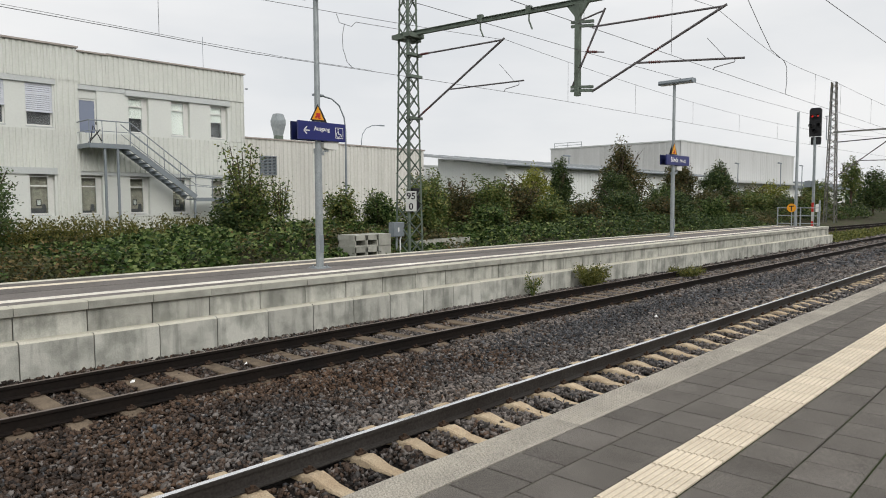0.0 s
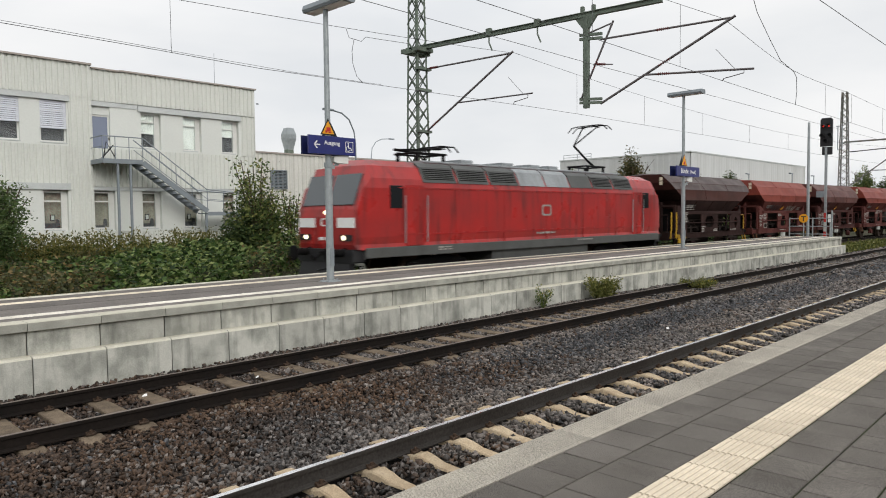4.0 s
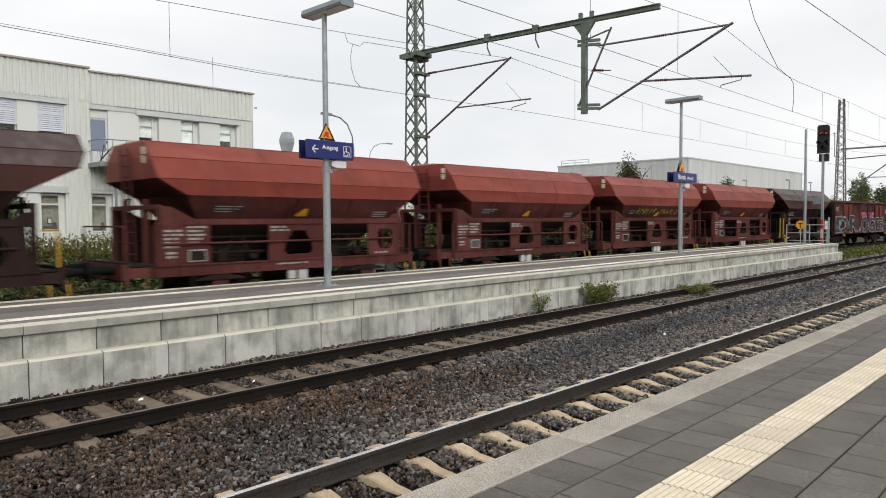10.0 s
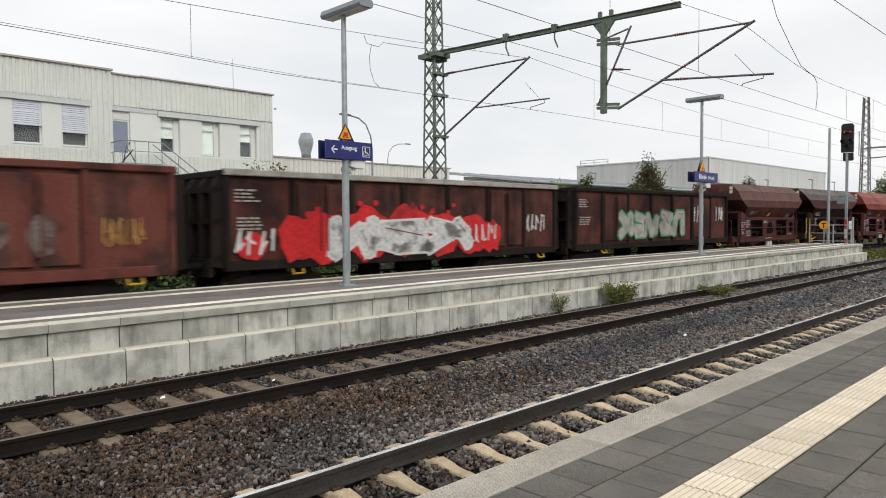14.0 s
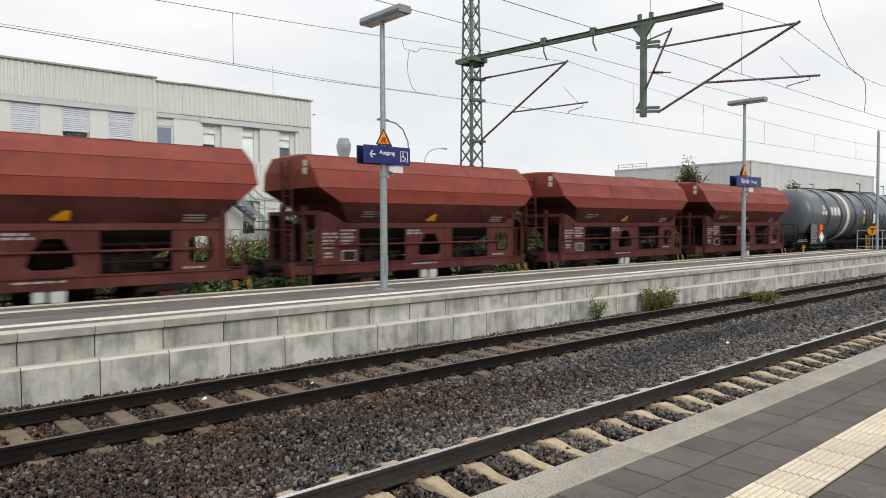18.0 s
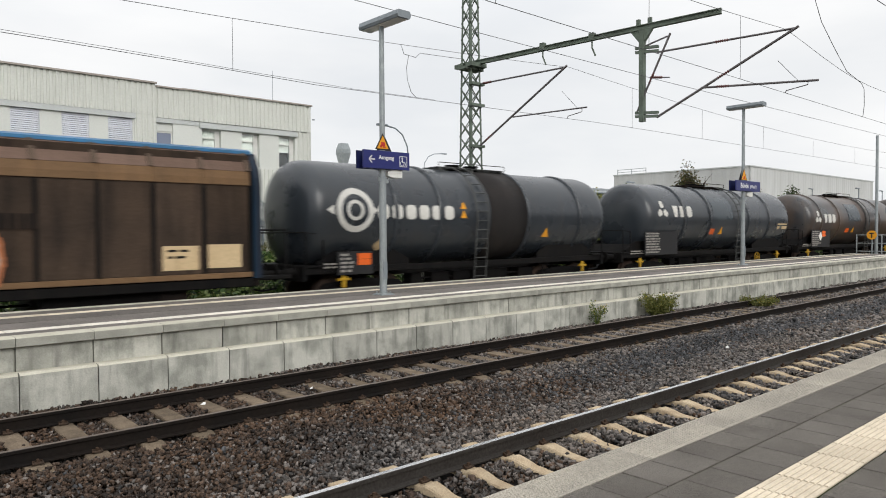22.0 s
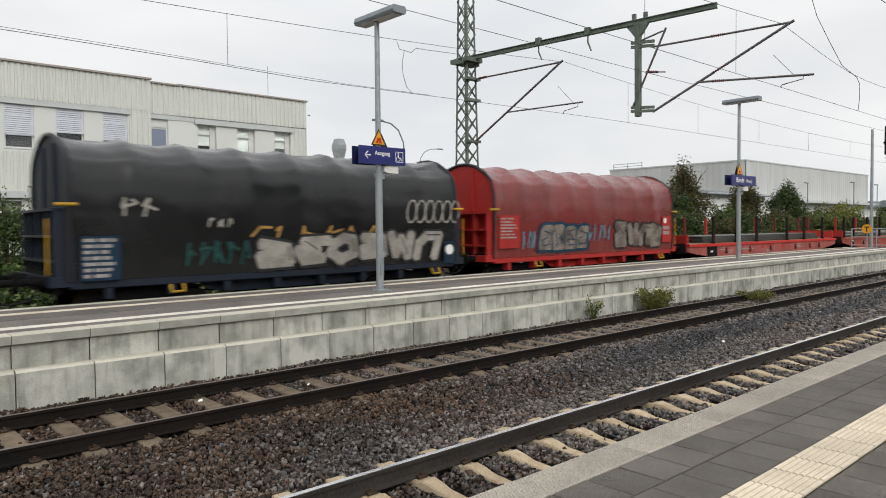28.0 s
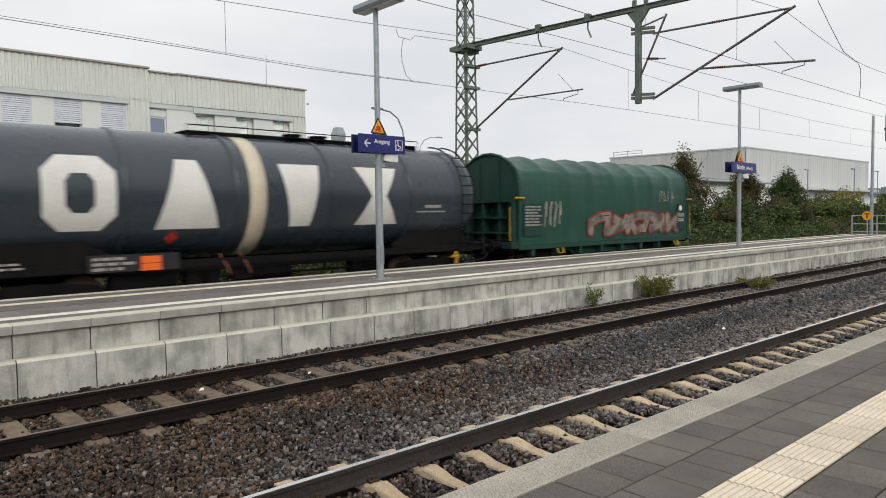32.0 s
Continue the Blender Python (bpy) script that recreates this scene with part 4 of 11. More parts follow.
# the upper side door with its fire stair
g = Solid().box(11.62, 11.70, YF, YF + 0.3, 4.95, 7.3)
g.box(12.46, 12.62, YF, YF + 0.42, 4.95, 7.4)
g.box(11.62, 12.62, YF + 0.1, YF + 0.42, 7.02, 7.40)
part("door_surround", g, PANEL, office)
g = Solid()
ring_plate(g, rect8(11.66, 12.46, 4.96, 7.02), rect8(11.72, 12.40, 5.02, 6.94), YF + 0.14, YF + 0.20)
door = part("door", g, FRAME, office, "glazed upper fire door")
part("pane", Solid().box(11.72, 12.40, YF + 0.16, YF + 0.17, 5.02, 6.94), DOOR_GLASS, door)
part("door_handle", Solid().box(12.42, 12.45, YF + 0.08, YF + 0.14, 5.9, 6.02), BLACK, door)
# fittings
part("wall_lamp", Solid().box(19.95, 20.05, YF - 0.2, YF - 0.1, 8.3, 8.36), GREY_PAINT, office)
part("antenna", Solid().rod((18.2, YF + 1.0, 9.0), (18.2, YF + 1.0, 10.9), 0.012), GREY_PAINT, office)

stair = thing("fire_stair", (0, 0, 0), "grey steel outside fire stair with open treads and railings", "stairs")
YA, YB = 31.55, 32.55
part("landing", Solid().box(11.55, 13.3, YA, YF - 0.06, 4.86, 4.92).box(11.55, 13.3, YA - 0.04, YA, 4.74, 4.94).box(13.26, 13.3, YA, YF - 0.1, 4.74, 4.94).box(11.53, 11.57, YA, YF - 0.1, 4.74, 4.94), GREY_PAINT, stair)
X0, Z0, X1, Z1S = 13.3, 4.84, 16.35, 2.62
for y in (YA, YB):
    g = Solid().bar((X0, y, Z0 - 0.02), (X1, y, Z1S), 0.05, 0.24)
    part("stringer", g, GREY_PAINT, stair)
NT = 12
for k in range(NT):
    u = (k + 0.5) / NT
    g = Solid().box(X0 + u * (X1 - X0) - 0.13, X0 + u * (X1 - X0) + 0.13, YA + 0.03, YB - 0.03, Z0 + u * (Z1S - Z0) - 0.02, Z0 + u * (Z1S - Z0) + 0.015)
    part("tread", g, GREY_PAINT, stair)
part("lower_landing", Solid().box(X1, 17.9, YA, YB, 2.50, 2.56).box(X1, 17.9, YA - 0.03, YA, 2.42, 2.6), GREY_PAINT, stair)
for y in (YA, YB):
    part("stringer", Solid().bar((17.9, y, 2.5), (19.6, y, 1.25), 0.05, 0.22), GREY_PAINT, stair)
for k in range(7):
    u = (k + 0.5) / 7
    part("tread", Solid().box(17.9 + u * 1.7 - 0.13, 17.9 + u * 1.7 + 0.13, YA + 0.03, YB - 0.03, 2.48 - u * 1.25, 2.51 - u * 1.25), GREY_PAINT, stair)
for x, zt in ((12.2, 4.8), (12.75, 4.8), (16.3, 2.5), (17.8, 2.45)):
    for y in (YA + 0.05,):
        part("post", Solid().bar((x, y, ground_z(y) - 0.1), (x, y, zt), 0.09, 0.09), GREY_PAINT, stair)
for y in (YA,):
    for dz, rad in ((1.0, 0.026), (0.55, 0.016)):
        part("hand_rail", Solid().pipe([(11.56, y, 4.92 + dz), (13.3, y, 4.92 + dz), (X1, y, Z1S + 0.05 + dz), (17.9, y, 2.56 + dz), (19.6, y, 1.3 + dz)], rad), GREY_PAINT, stair)
    for x, z in [(11.56, 4.92), (12.1, 4.92), (12.7, 4.92), (13.3, 4.92)] + [(X0 + u * (X1 - X0), Z0 + u * (Z1S - Z0)) for u in (0.25, 0.5, 0.75, 1.0)] + [(17.2, 2.56), (17.9, 2.56), (18.8, 1.9)]:
        part("baluster", Solid().rod((x, y, z), (x, y, z + 1.02), 0.018), GREY_PAINT, stair)
for dz, rad in ((1.0, 0.026), (0.55, 0.016)):
    part("hand_rail", Solid().pipe([(11.56, YA, 4.92 + dz), (11.56, YF - 0.1, 4.92 + dz)], rad), GREY_PAINT, stair)
    part("hand_rail", Solid().pipe([(13.3, YB, 4.92 + dz), (X1, YB, Z1S + 0.05 + dz), (17.9, YB, 2.56 + dz)], rad), GREY_PAINT, stair)
# things leaning on the landing
part("folded_frame", Solid().pipe([(11.85, 32.3, 4.92), (12.0, 32.3, 5.75), (12.35, 32.3, 5.1)], 0.03).pipe([(11.8, 32.3, 5.0), (12.3, 32.3, 5.6)], 0.03), BLACK, stair, "black folded metal frame on the landing")

hall = thing("factory_hall", (0, 0, 0), "long low factory hall with cream-grey ribbed walls", "building")
g = Solid().box(19.95, 36.44, 36.06, 58, 0.6, 6.05)
part("body", g, HALL, hall)
x = 19.95
for k in range(6):
    x2 = min(x + 2.75, 36.44)
    part("cladding_sheet", sheet(x, x2 - 0.01, 0.6, 6.08, 36.0, 0.30, 0.05), HALL, hall)
    x = x2
part("roof_edge", Solid().box(19.95, 36.5, 35.9, 36.3, 6.08, 6.17), TRIM, hall)
for q in range(11):
    part("grille_slat", Solid().prism([(35.88, 4.10 + 0.088 * q), (35.95, 4.16 + 0.088 * q), (35.96, 4.15 + 0.088 * q), (35.89, 4.09 + 0.088 * q)], "x", 22.72, 23.72), GREY_PAINT, hall)
part("grille_frame", Solid().box(22.66, 22.72, 35.86, 35.96, 4.02, 5.1).box(23.72, 23.78, 35.86, 35.96, 4.02, 5.1).box(22.66, 23.78, 35.86, 35.96, 5.06, 5.12).box(22.66, 23.78, 35.86, 35.96, 4.0, 4.06), GREY_PAINT, hall)
part("grille_back", Solid().box(22.7, 23.74, 35.955, 35.965, 4.05, 5.08), BLACK, hall)
w = window(hall, 23.6, 24.7, 1.6, 3.0, 35.80, 0.3)
vent = thing("roof_ventilator", (24.62, 36.9, 6.05), "grey sheet-metal roof ventilator with a flared hood", "ventilator")
part("duct", Solid().box(-0.21, 0.21, -0.2, 0.2, 0.0, 0.43, 0.02), MAST, vent)
part("hood", Solid().loft([[(-a, -a, z), (a, -a, z), (a, a, z), (-a, a, z)] for a, z in ((0.20, 0.42), (0.33, 1.12), (0.33, 1.36), (0.22, 1.76))]), GALV, vent)

shed = thing("storage_shed", (0, 0, 0), "pale ribbed-metal shed with a sloping roof", "building")
g = Solid()
g.prism([(33.1, 0.6), (40.4, 0.6), (40.4, 6.0), (33.1, 5.12)], "x", 42.6, 78)
part("body", g, SHED, shed)
for k in range(4):
    part("cladding_sheet", sheet(33.05 + 1.8 * k, 33.05 + 1.8 * k + 1.79, 0.6, 5.15 + 0.22 * k, 42.5, 0.26, 0.02, "y"), SHED, shed)
for k in range(6):
    part("cladding_sheet", sheet(42.55 + 5.9 * k, 42.55 + 5.9 * k + 5.88, 0.6, 5.10, 33.0, 0.26, 0.025), SHED, shed)
g = Solid().prism([(32.3, 5.10), (42.2, 6.30), (42.2, 6.48), (32.3, 5.28)], "x", 41.3, 79)
part("roof", g, ROOF, shed)
for k in range(18):
    part("roof_seam", Solid().bar((42.4 + 2.1 * k, 32.35, 5.30), (42.4 + 2.1 * k, 42.1, 6.49), 0.05, 0.05), ROOF, shed)
part("gutter", Solid().rod((41.3, 32.25, 5.16), (79, 32.25, 5.16), 0.09), GREY_PAINT, shed)
small = thing("rear_annex", (0, 0, 0), "plain pale annex with a flat roof", "building")
part("body", Solid().box(38.5, 47.0, 44.5, 52.0, 0.6, 5.6), SHED, small)
part("roof_edge", Solid().box(38.4, 47.1, 44.4, 52.1, 5.6, 5.75), BAND, small)
part("roof_rail", Solid().pipe([(38.5, 44.5, 6.5), (47, 44.5, 6.5)], 0.03).rod((38.5, 44.5, 5.7), (38.5, 44.5, 6.5), 0.03).rod((41.3, 44.5, 5.7), (41.3, 44.5, 6.5), 0.03).rod((44.1, 44.5, 5.7), (44.1, 44.5, 6.5), 0.03), GALV, small)

big = thing("large_warehouse", (0, 0, 0), "large grey warehouse with flat ribbed walls", "building")
part("body", Solid().box(93.3, 143, 42.2, 63.5, 0.6, 10.6), FAR_HALL, big)
for k in range(9):
    part("cladding_sheet", sheet(93.2 + 5.53 * k, 93.2 + 5.53 * k + 5.5, 5.6, 10.7, 42.0, 0.9, 0.03), FAR_HALL, big)
for k in range(4):
    part("cladding_sheet", sheet(42.1 + 5.35 * k, 42.1 + 5.35 * k + 5.33, 0.6, 10.7, 93.1, 0.9, 0.03, "y"), FAR_HALL, big)
part("roof_edge", Solid().box(93.0, 143.2, 41.9, 63.6, 10.68, 10.86), BAND, big)
part("canopy", Solid().box(93.2, 143.0, 40.2, 42.0, 5.25, 5.6), BAND, big)
part("lower_wall", Solid().box(93.25, 143.0, 42.05, 42.15, 0.6, 5.25), SHED, big)
g = Solid()
for y in (58.0, 60.5, 63.0):
    g.rod((93.4, y, 10.8), (93.4, y, 11.65), 0.05)
for z in (11.2, 11.6):
    g.rod((93.4, 58.0, z), (93.4, 63.0, z), 0.04)
part("roof_rail", g, GALV, big)
far1 = thing("distant_house", (0, 0, 0), "distant pale building with a dark roof", "building")
part("wall", Solid().box(150, 190, 44, 60, 0.6, 5.0), SHED, far1)
part("roof", Solid().box(149, 191, 43, 61, 5.0, 6.2), GREY_PAINT, far1)

# ---- street lamps by the yard ----
def curved_lamp(x, y, h, reach, label):
    l = thing("street_lamp", (x, y, ground_z(y)), label, "street lamp")
    z0 = ground_z(y)
    part("post", Solid().rod((0, 0, -0.1), (0, 0, h * 0.55), 0.075, 0.06).rod((0, 0, h * 0.55), (0, 0, h - 1.6), 0.05, 0.045), GREY_PAINT, l)
    part("arm", Solid().pipe([(0, 0, h - 1.62), (-0.05 * reach, 0, h - 1.0), (-0.25 * reach, 0, h - 0.4), (-0.55 * reach, 0, h - 0.1), (-reach, 0, h)], 0.04), GREY_PAINT, l)
    part("lamp_head", Solid().box(-reach - 0.45, -reach + 0.15, -0.11, 0.11, h - 0.06, h + 0.05, 0.03), GREY_PAINT, l)
    return l


curved_lamp(23.5, 29.0, 7.1, 1.6, "tall grey street lamp with a curved arm")
lamp_b = curved_lamp(0, 0, 8.9, 2.4, "tall grey street lamp with a curved arm")
lamp_b.matrix_basis = pose(42.4, 50.0, 0.8, 0, 0, 180)
for x, y, h in ((62.0, 40.0, 6.2), (105, 38.5, 7.0), (100, 31.0, 6.6), (120, 34, 7.0)):
    l = thing("street_lamp", (x, y, ground_z(y)), "slim dark yard lamp with a short flat head", "street lamp")
    part("post", Solid().rod((0, 0, -0.1), (0, 0, h), 0.08, 0.06), GREY_PAINT, l)
    part("lamp_head", Solid().box(-1.0, 0.1, -0.14, 0.14, h - 0.02, h + 0.12, 0.03), GREY_PAINT, l)

# ---- platform lamps with signs ----
def platform_pole(x, y, tall=0.0):
    p = thing("platform_lamp", (x, y, P2), "grey galvanised platform lamp post with a flat rectangular head", "platform lamp", "platform lamps")
    part("base_plate", Solid().box(-0.16, 0.16, -0.16, 0.16, 0.0, 0.03).box(-0.19, 0.19, -0.19, 0.19, 0.0, 0.008), GALV, p)
    for dx in (-0.11, 0.11):
        for dy in (-0.11, 0.11):
            part("bolt", Solid().rod((dx, dy, 0.03), (dx, dy, 0.07), 0.018, n=6), GALV, p)
    part("pole", Solid().rod((0, 0, 0.03), (0, 0, 2.6), 0.085, 0.082, 14).rod((0, 0, 2.6), (0, 0, 6.05 + tall), 0.066, 0.056, 14), GALV, p)
    part("pole_door", Solid().box(-0.05, 0.05, -0.092, -0.078, 0.35, 0.75), GREY_PAINT, p)
    part("collar", Solid().rod((0, 0, 2.56), (0, 0, 2.66), 0.1, n=14), GALV, p)
    h = part("lamp_head", Solid().prism([(u, w + tall) for u, w in ((-0.16, 6.04), (0.16, 6.04), (0.19, 6.10), (0.16, 6.20), (-0.16, 6.20), (-0.19, 6.10))], "y", -0.82, 0.62), GREY_PAINT, p)
    part("diffuser", Solid().box(-0.13, 0.13, -0.76, 0.56, 6.028 + tall, 6.042 + tall), WHITE, h, "pale lamp cover")
    return p


def sign_box(name, x, y, z, w, hgt, label):
    s = thing(name, (x, y, z), label, "sign")
    part("panel", Solid().box(-w / 2, w / 2, -0.15, -0.10, -hgt / 2, hgt / 2, 0.006), SIGN_BLUE, s)
    part("back_panel", Solid().box(-w / 2, w / 2, 0.10, 0.15, -hgt / 2, hgt / 2, 0.006), SIGN_EDGE, s)
    part("bracket", Solid().box(-0.12, 0.12, -0.10, -0.058, -0.12, 0.12).box(-0.12, 0.12, 0.058, 0.10, -0.12, 0.12), GALV, s)
    return s


def warning_board(x, y, z, s=0.42):
    t = thing("warning_sign", (x, y, z), "yellow triangular warning sign on the post", "sign", "warning signs")
    h = s * 0.87
    for k, (yy, dx, m) in enumerate(((-0.085, 0.0, AMBER), (0.075, 0.16, BLACK))):
        part("back_plate", Solid().plate([(-s / 2 + dx, 0), (s / 2 + dx, 0), (dx, h)], "y", yy, yy + 0.012), BLACK, t)
        if k == 0:
            part("face", Solid().plate([(-s / 2 + 0.045, 0.025), (s / 2 - 0.045, 0.025), (0, h - 0.05)], "y", yy - 0.004, yy), AMBER, t)
            part("pictogram", Solid().box(-0.05, 0.06, yy - 0.008, yy - 0.004, 0.08, 0.17).box(-0.08, -0.03, yy - 0.008, yy - 0.004, 0.05, 0.10).box(0.0, 0.08, yy - 0.008, yy - 0.004, 0.05, 0.075), RED_SIGN, t)
    return t


def loudspeaker(x, y, z):
    l = thing("loudspeaker", (x, y, z), "cream box-shaped loudspeaker clamped to the post", "loudspeaker", "loudspeakers")
    part("horn", Solid().loft([[(0.05, -0.06, -0.05), (0.05, 0.06, -0.05), (0.05, 0.06, 0.05), (0.05, -0.06, 0.05)], [(0.14, -0.09, -0.085), (0.14, 0.09, -0.085), (0.14, 0.09, 0.085), (0.14, -0.09, 0.085)],
                              [(0.42, -0.10, -0.09), (0.42, 0.10, -0.09), (0.42, 0.10, 0.10), (0.42, -0.10, 0.10)]]), FRAME, l)
    part("clamp", Solid().rod((0, 0, -0.22), (0, 0, -0.16), 0.085, n=12).rod((0, 0, -0.2), (0.16, 0, -0.08), 0.018).box(0.12, 0.2, -0.03, 0.03, -0.14, -0.08), GALV, l)
    return l


PY = 12.62
platform_pole(9.44, PY)
platform_pole(27.3, PY, 0.17)
s1 = sign_box("exit_sign", 9.46, PY, 3.87, 1.28, 0.40, "dark blue sign with a white arrow and the word Ausgang")
part("lettering", letters("Ausgang", 0.128, 0.002, 0.002), WHITE, s1, "white word Ausgang", at=(-0.02, -0.1525, 0.05))
g = Solid()
g.bar((-0.50, -0.153, 0.0), (-0.34, -0.153, 0.0), 0.004, 0.026)
g.bar((-0.50, -0.153, 0.0), (-0.42, -0.153, 0.08), 0.004, 0.026)
g.bar((-0.50, -0.153, 0.0), (-0.42, -0.153, -0.08), 0.004, 0.026)
part("arrow", g, WHITE, s1, "white arrow")
g = Solid()
ring_plate(g, rect8(0.35, 0.57, -0.13, 0.11, 0.01), rect8(0.362, 0.558, -0.118, 0.098, 0.008), -0.155, -0.151)
g.rod((0.43, -0.156, 0.07), (0.43, -0.150, 0.07), 0.016, n=10)
g.bar((0.43, -0.153, 0.05), (0.44, -0.153, -0.03), 0.004, 0.022)
g.bar((0.44, -0.153, -0.03), (0.50, -0.153, -0.03), 0.004, 0.02)
g.bar((0.50, -0.153, -0.03), (0.525, -0.153, -0.09), 0.004, 0.018)
g.pipe([(0.43 + 0.055 * math.cos(a), -0.153, -0.05 + 0.055 * math.sin(a)) for a in [math.radians(100 + 22 * k) for k in range(12)]], 0.007, 5)
part("wheelchair_symbol", g, WHITE, s1, "white wheelchair symbol")
s2 = sign_box("station_name_sign", 27.45, PY, 3.98, 2.1, 0.40, "dark blue station name sign with white lettering")
part("lettering", letters("Bünde", 0.27, 0.004, 0.002), WHITE, s2, "white station name", at=(-0.35, -0.1525, 0.0))
part("lettering", letters("(Westf.)", 0.17, 0.002, 0.002), WHITE, s2, "smaller white lettering", at=(0.42, -0.1525, -0.02))
warning_board(9.39, PY, 4.10)
warning_board(27.2, PY, 4.20, 0.55)
loudspeaker(9.51, PY, 3.58)
loudspeaker(27.5, PY, 3.66)

# ---- overhead line: lattice mast with a long boom ----
def lattice(name, x, y, z0, z1, a0, a1, material, label, footing=True):
    m = thing(name, (x, y, z0), label, "catenary mast", "catenary masts")
    h = z1 - z0
    def corner(k, z):
        a = a0 + (a1 - a0) * z / h
        return Vector((((-1, 1, 1, -1)[k]) * a / 2, ((-1, -1, 1, 1)[k]) * a / 2, z))
    for k in range(4):
        c0, c1 = corner(k, -0.3), corner(k, h)
        sx, sy = (1 if c0.x < 0 else -1), (1 if c0.y < 0 else -1)
        g = Solid()
        g.loft([[c0, c0 + Vector((0.09 * sx, 0, 0)), c0 + Vector((0.09 * sx, 0.012 * sy, 0)), c0 + Vector((0.012 * sx, 0.012 * sy, 0)), c0 + Vector((0.012 * sx, 0.09 * sy, 0)), c0 + Vector((0, 0.09 * sy, 0))],
                [c1, c1 + Vector((0.09 * sx, 0, 0)), c1 + Vector((0.09 * sx, 0.012 * sy, 0)), c1 + Vector((0.012 * sx, 0.012 * sy, 0)), c1 + Vector((0.012 * sx, 0.09 * sy, 0)), c1 + Vector((0, 0.09 * sy, 0))]])
        part("corner_angle", g, material, m)
    n = int(h / 0.62)
    for k in range(n):
        za, zb = h * k / n, h * (k + 1) / n
        for f in range(4):
            i, j = f, (f + 1) % 4
            p, q = (corner(i, za), corner(j, zb)) if (k + f) % 2 == 0 else (corner(j, za), corner(i, zb))
            part("lattice_bar", Solid().bar(p, q, 0.055, 0.012), material, m)
            p, q = (corner(j, za), corner(i, zb)) if (k + f) % 2 == 0 else (corner(i, za), corner(j, zb))
            part("lattice_bar", Solid().bar(p, q, 0.012, 0.05), material, m)
    if footing:
        part("footing", Solid().box(-a0 / 2 - 0.1, a0 / 2 + 0.1, -a0 / 2 - 0.1, a0 / 2 + 0.1, -1.0, -0.12, 0.02), COPING, m)
    return m


MX, MY = 19.65, 20.25
mast = lattice("catenary_mast", MX, MY, 0.25, 13.2, 0.80, 0.42, MAST, "green-grey lattice catenary mast with a long boom")


def ins(g, p, q, r=0.05):
    """A ribbed insulator from p to q."""
    p, q = Vector(p), Vector(q)
    g.rod(p, q, r * 0.55)
    for k in range(6):
        a = p.lerp(q, (k + 0.3) / 6)
        b = p.lerp(q, (k + 0.55) / 6)
        g.rod(a, b, r, n=10)


def tube_with_insulator(parent, p, q, at, r=0.034, name="cantilever_tube"):
    p, q = Vector(p), Vector(q)
    L = (q - p).length
    a, b = p.lerp(q, at - 0.2 / L), p.lerp(q, at + 0.2 / L)
    part(name, Solid().rod(p, a, r), TUBE, parent)
    part(name, Solid().rod(b, q, r), TUBE, parent)
    g = Solid()
    ins(g, a, b)
    part("insulator", g, INSULATOR, parent, "dark red-brown ribbed insulator")


def loc(p):
    return (p[0] - MX, p[1] - MY, p[2] - 0.25)


g = Solid()
a, b = Vector(loc((19.60, 20.75, 9.0))), Vector(loc((21.14, 10.5, 9.12)))
g.bar(a + Vector((0, 0, 0.075)), b + Vector((0, 0, 0.075)), 0.16, 0.022)
g.bar(a - Vector((0, 0, 0.075)), b - Vector((0, 0, 0.075)), 0.16, 0.022)
for k in range(12):
    g.bar(a.lerp(b, k / 12) , a.lerp(b, (k + 1) / 12), 0.05, 0.15)
part("boom", g, MAST, mast, "long dark green steel boom over the tracks")
part("boom_clamp", Solid().box(-0.42, 0.42, -0.5, -0.18, 8.56, 8.72).box(-0.42, 0.42, 0.18, 0.5, 8.56, 8.72).box(-0.5, 0.5, -0.25, 0.25, 8.48, 8.58), MAST, mast)
d0 = Vector(loc((20.74, 13.06, 9.0)))
d1 = Vector(loc((20.74, 13.06, 5.92)))
part("drop_post", Solid().bar(d0, d1, 0.17, 0.17, (0, 1, 0)).plate([(d0.y - 0.42, d0.z), (d0.y + 0.42, d0.z), (d0.y + 0.09, d0.z - 0.42), (d0.y - 0.09, d0.z - 0.42)], "x", d0.x - 0.06, d0.x + 0.06), MAST, mast, "dark green drop post under the boom")
for z in (8.42, 8.28, 6.24, 6.12):
    part("bracket", Solid().bar(loc((20.70, 13.3, z)), loc((20.82, 12.5, z - 0.06)), 0.09, 0.09), MAST, mast)
tube_with_insulator(mast, loc((20.81, 12.55, 8.17)), loc((21.44, 8.40, 8.18)), 0.50)
tube_with_insulator(mast, loc((20.81, 12.55, 6.02)), loc((21.45, 8.30, 8.22)), 0.50, 0.042)
tube_with_insulator(mast, loc((21.02, 11.1, 6.80)), loc((21.53, 7.77, 6.57)), 0.20)
part("steady_arm", Solid().pipe([loc((21.49, 8.05, 6.58)), loc((21.49, 8.05, 6.48)), loc((21.40, 8.62, 6.38)), loc((21.40, 8.66, 6.31))], 0.016), TUBE, mast)
part("stay_wire", Solid().rod(loc((21.37, 8.86, 7.3)), loc((21.46, 8.3, 6.62)), 0.008), WIRE, mast)
tube_with_insulator(mast, loc((20.71, 13.26, 6.23)), loc((20.87, 12.10, 8.72)), 0.45, 0.036)
part("cantilever_tube", Solid().rod(loc((20.7, 13.1, 8.40)), loc((20.87, 12.2, 8.64)), 0.03), TUBE, mast)
tube_with_insulator(mast, loc((20.78, 12.80, 7.38)), loc((20.87, 12.12, 7.28)), 0.35, 0.02)
tube_with_insulator(mast, loc((19.74, 19.85, 8.14)), loc((20.31, 15.95, 8.21)), 0.10)
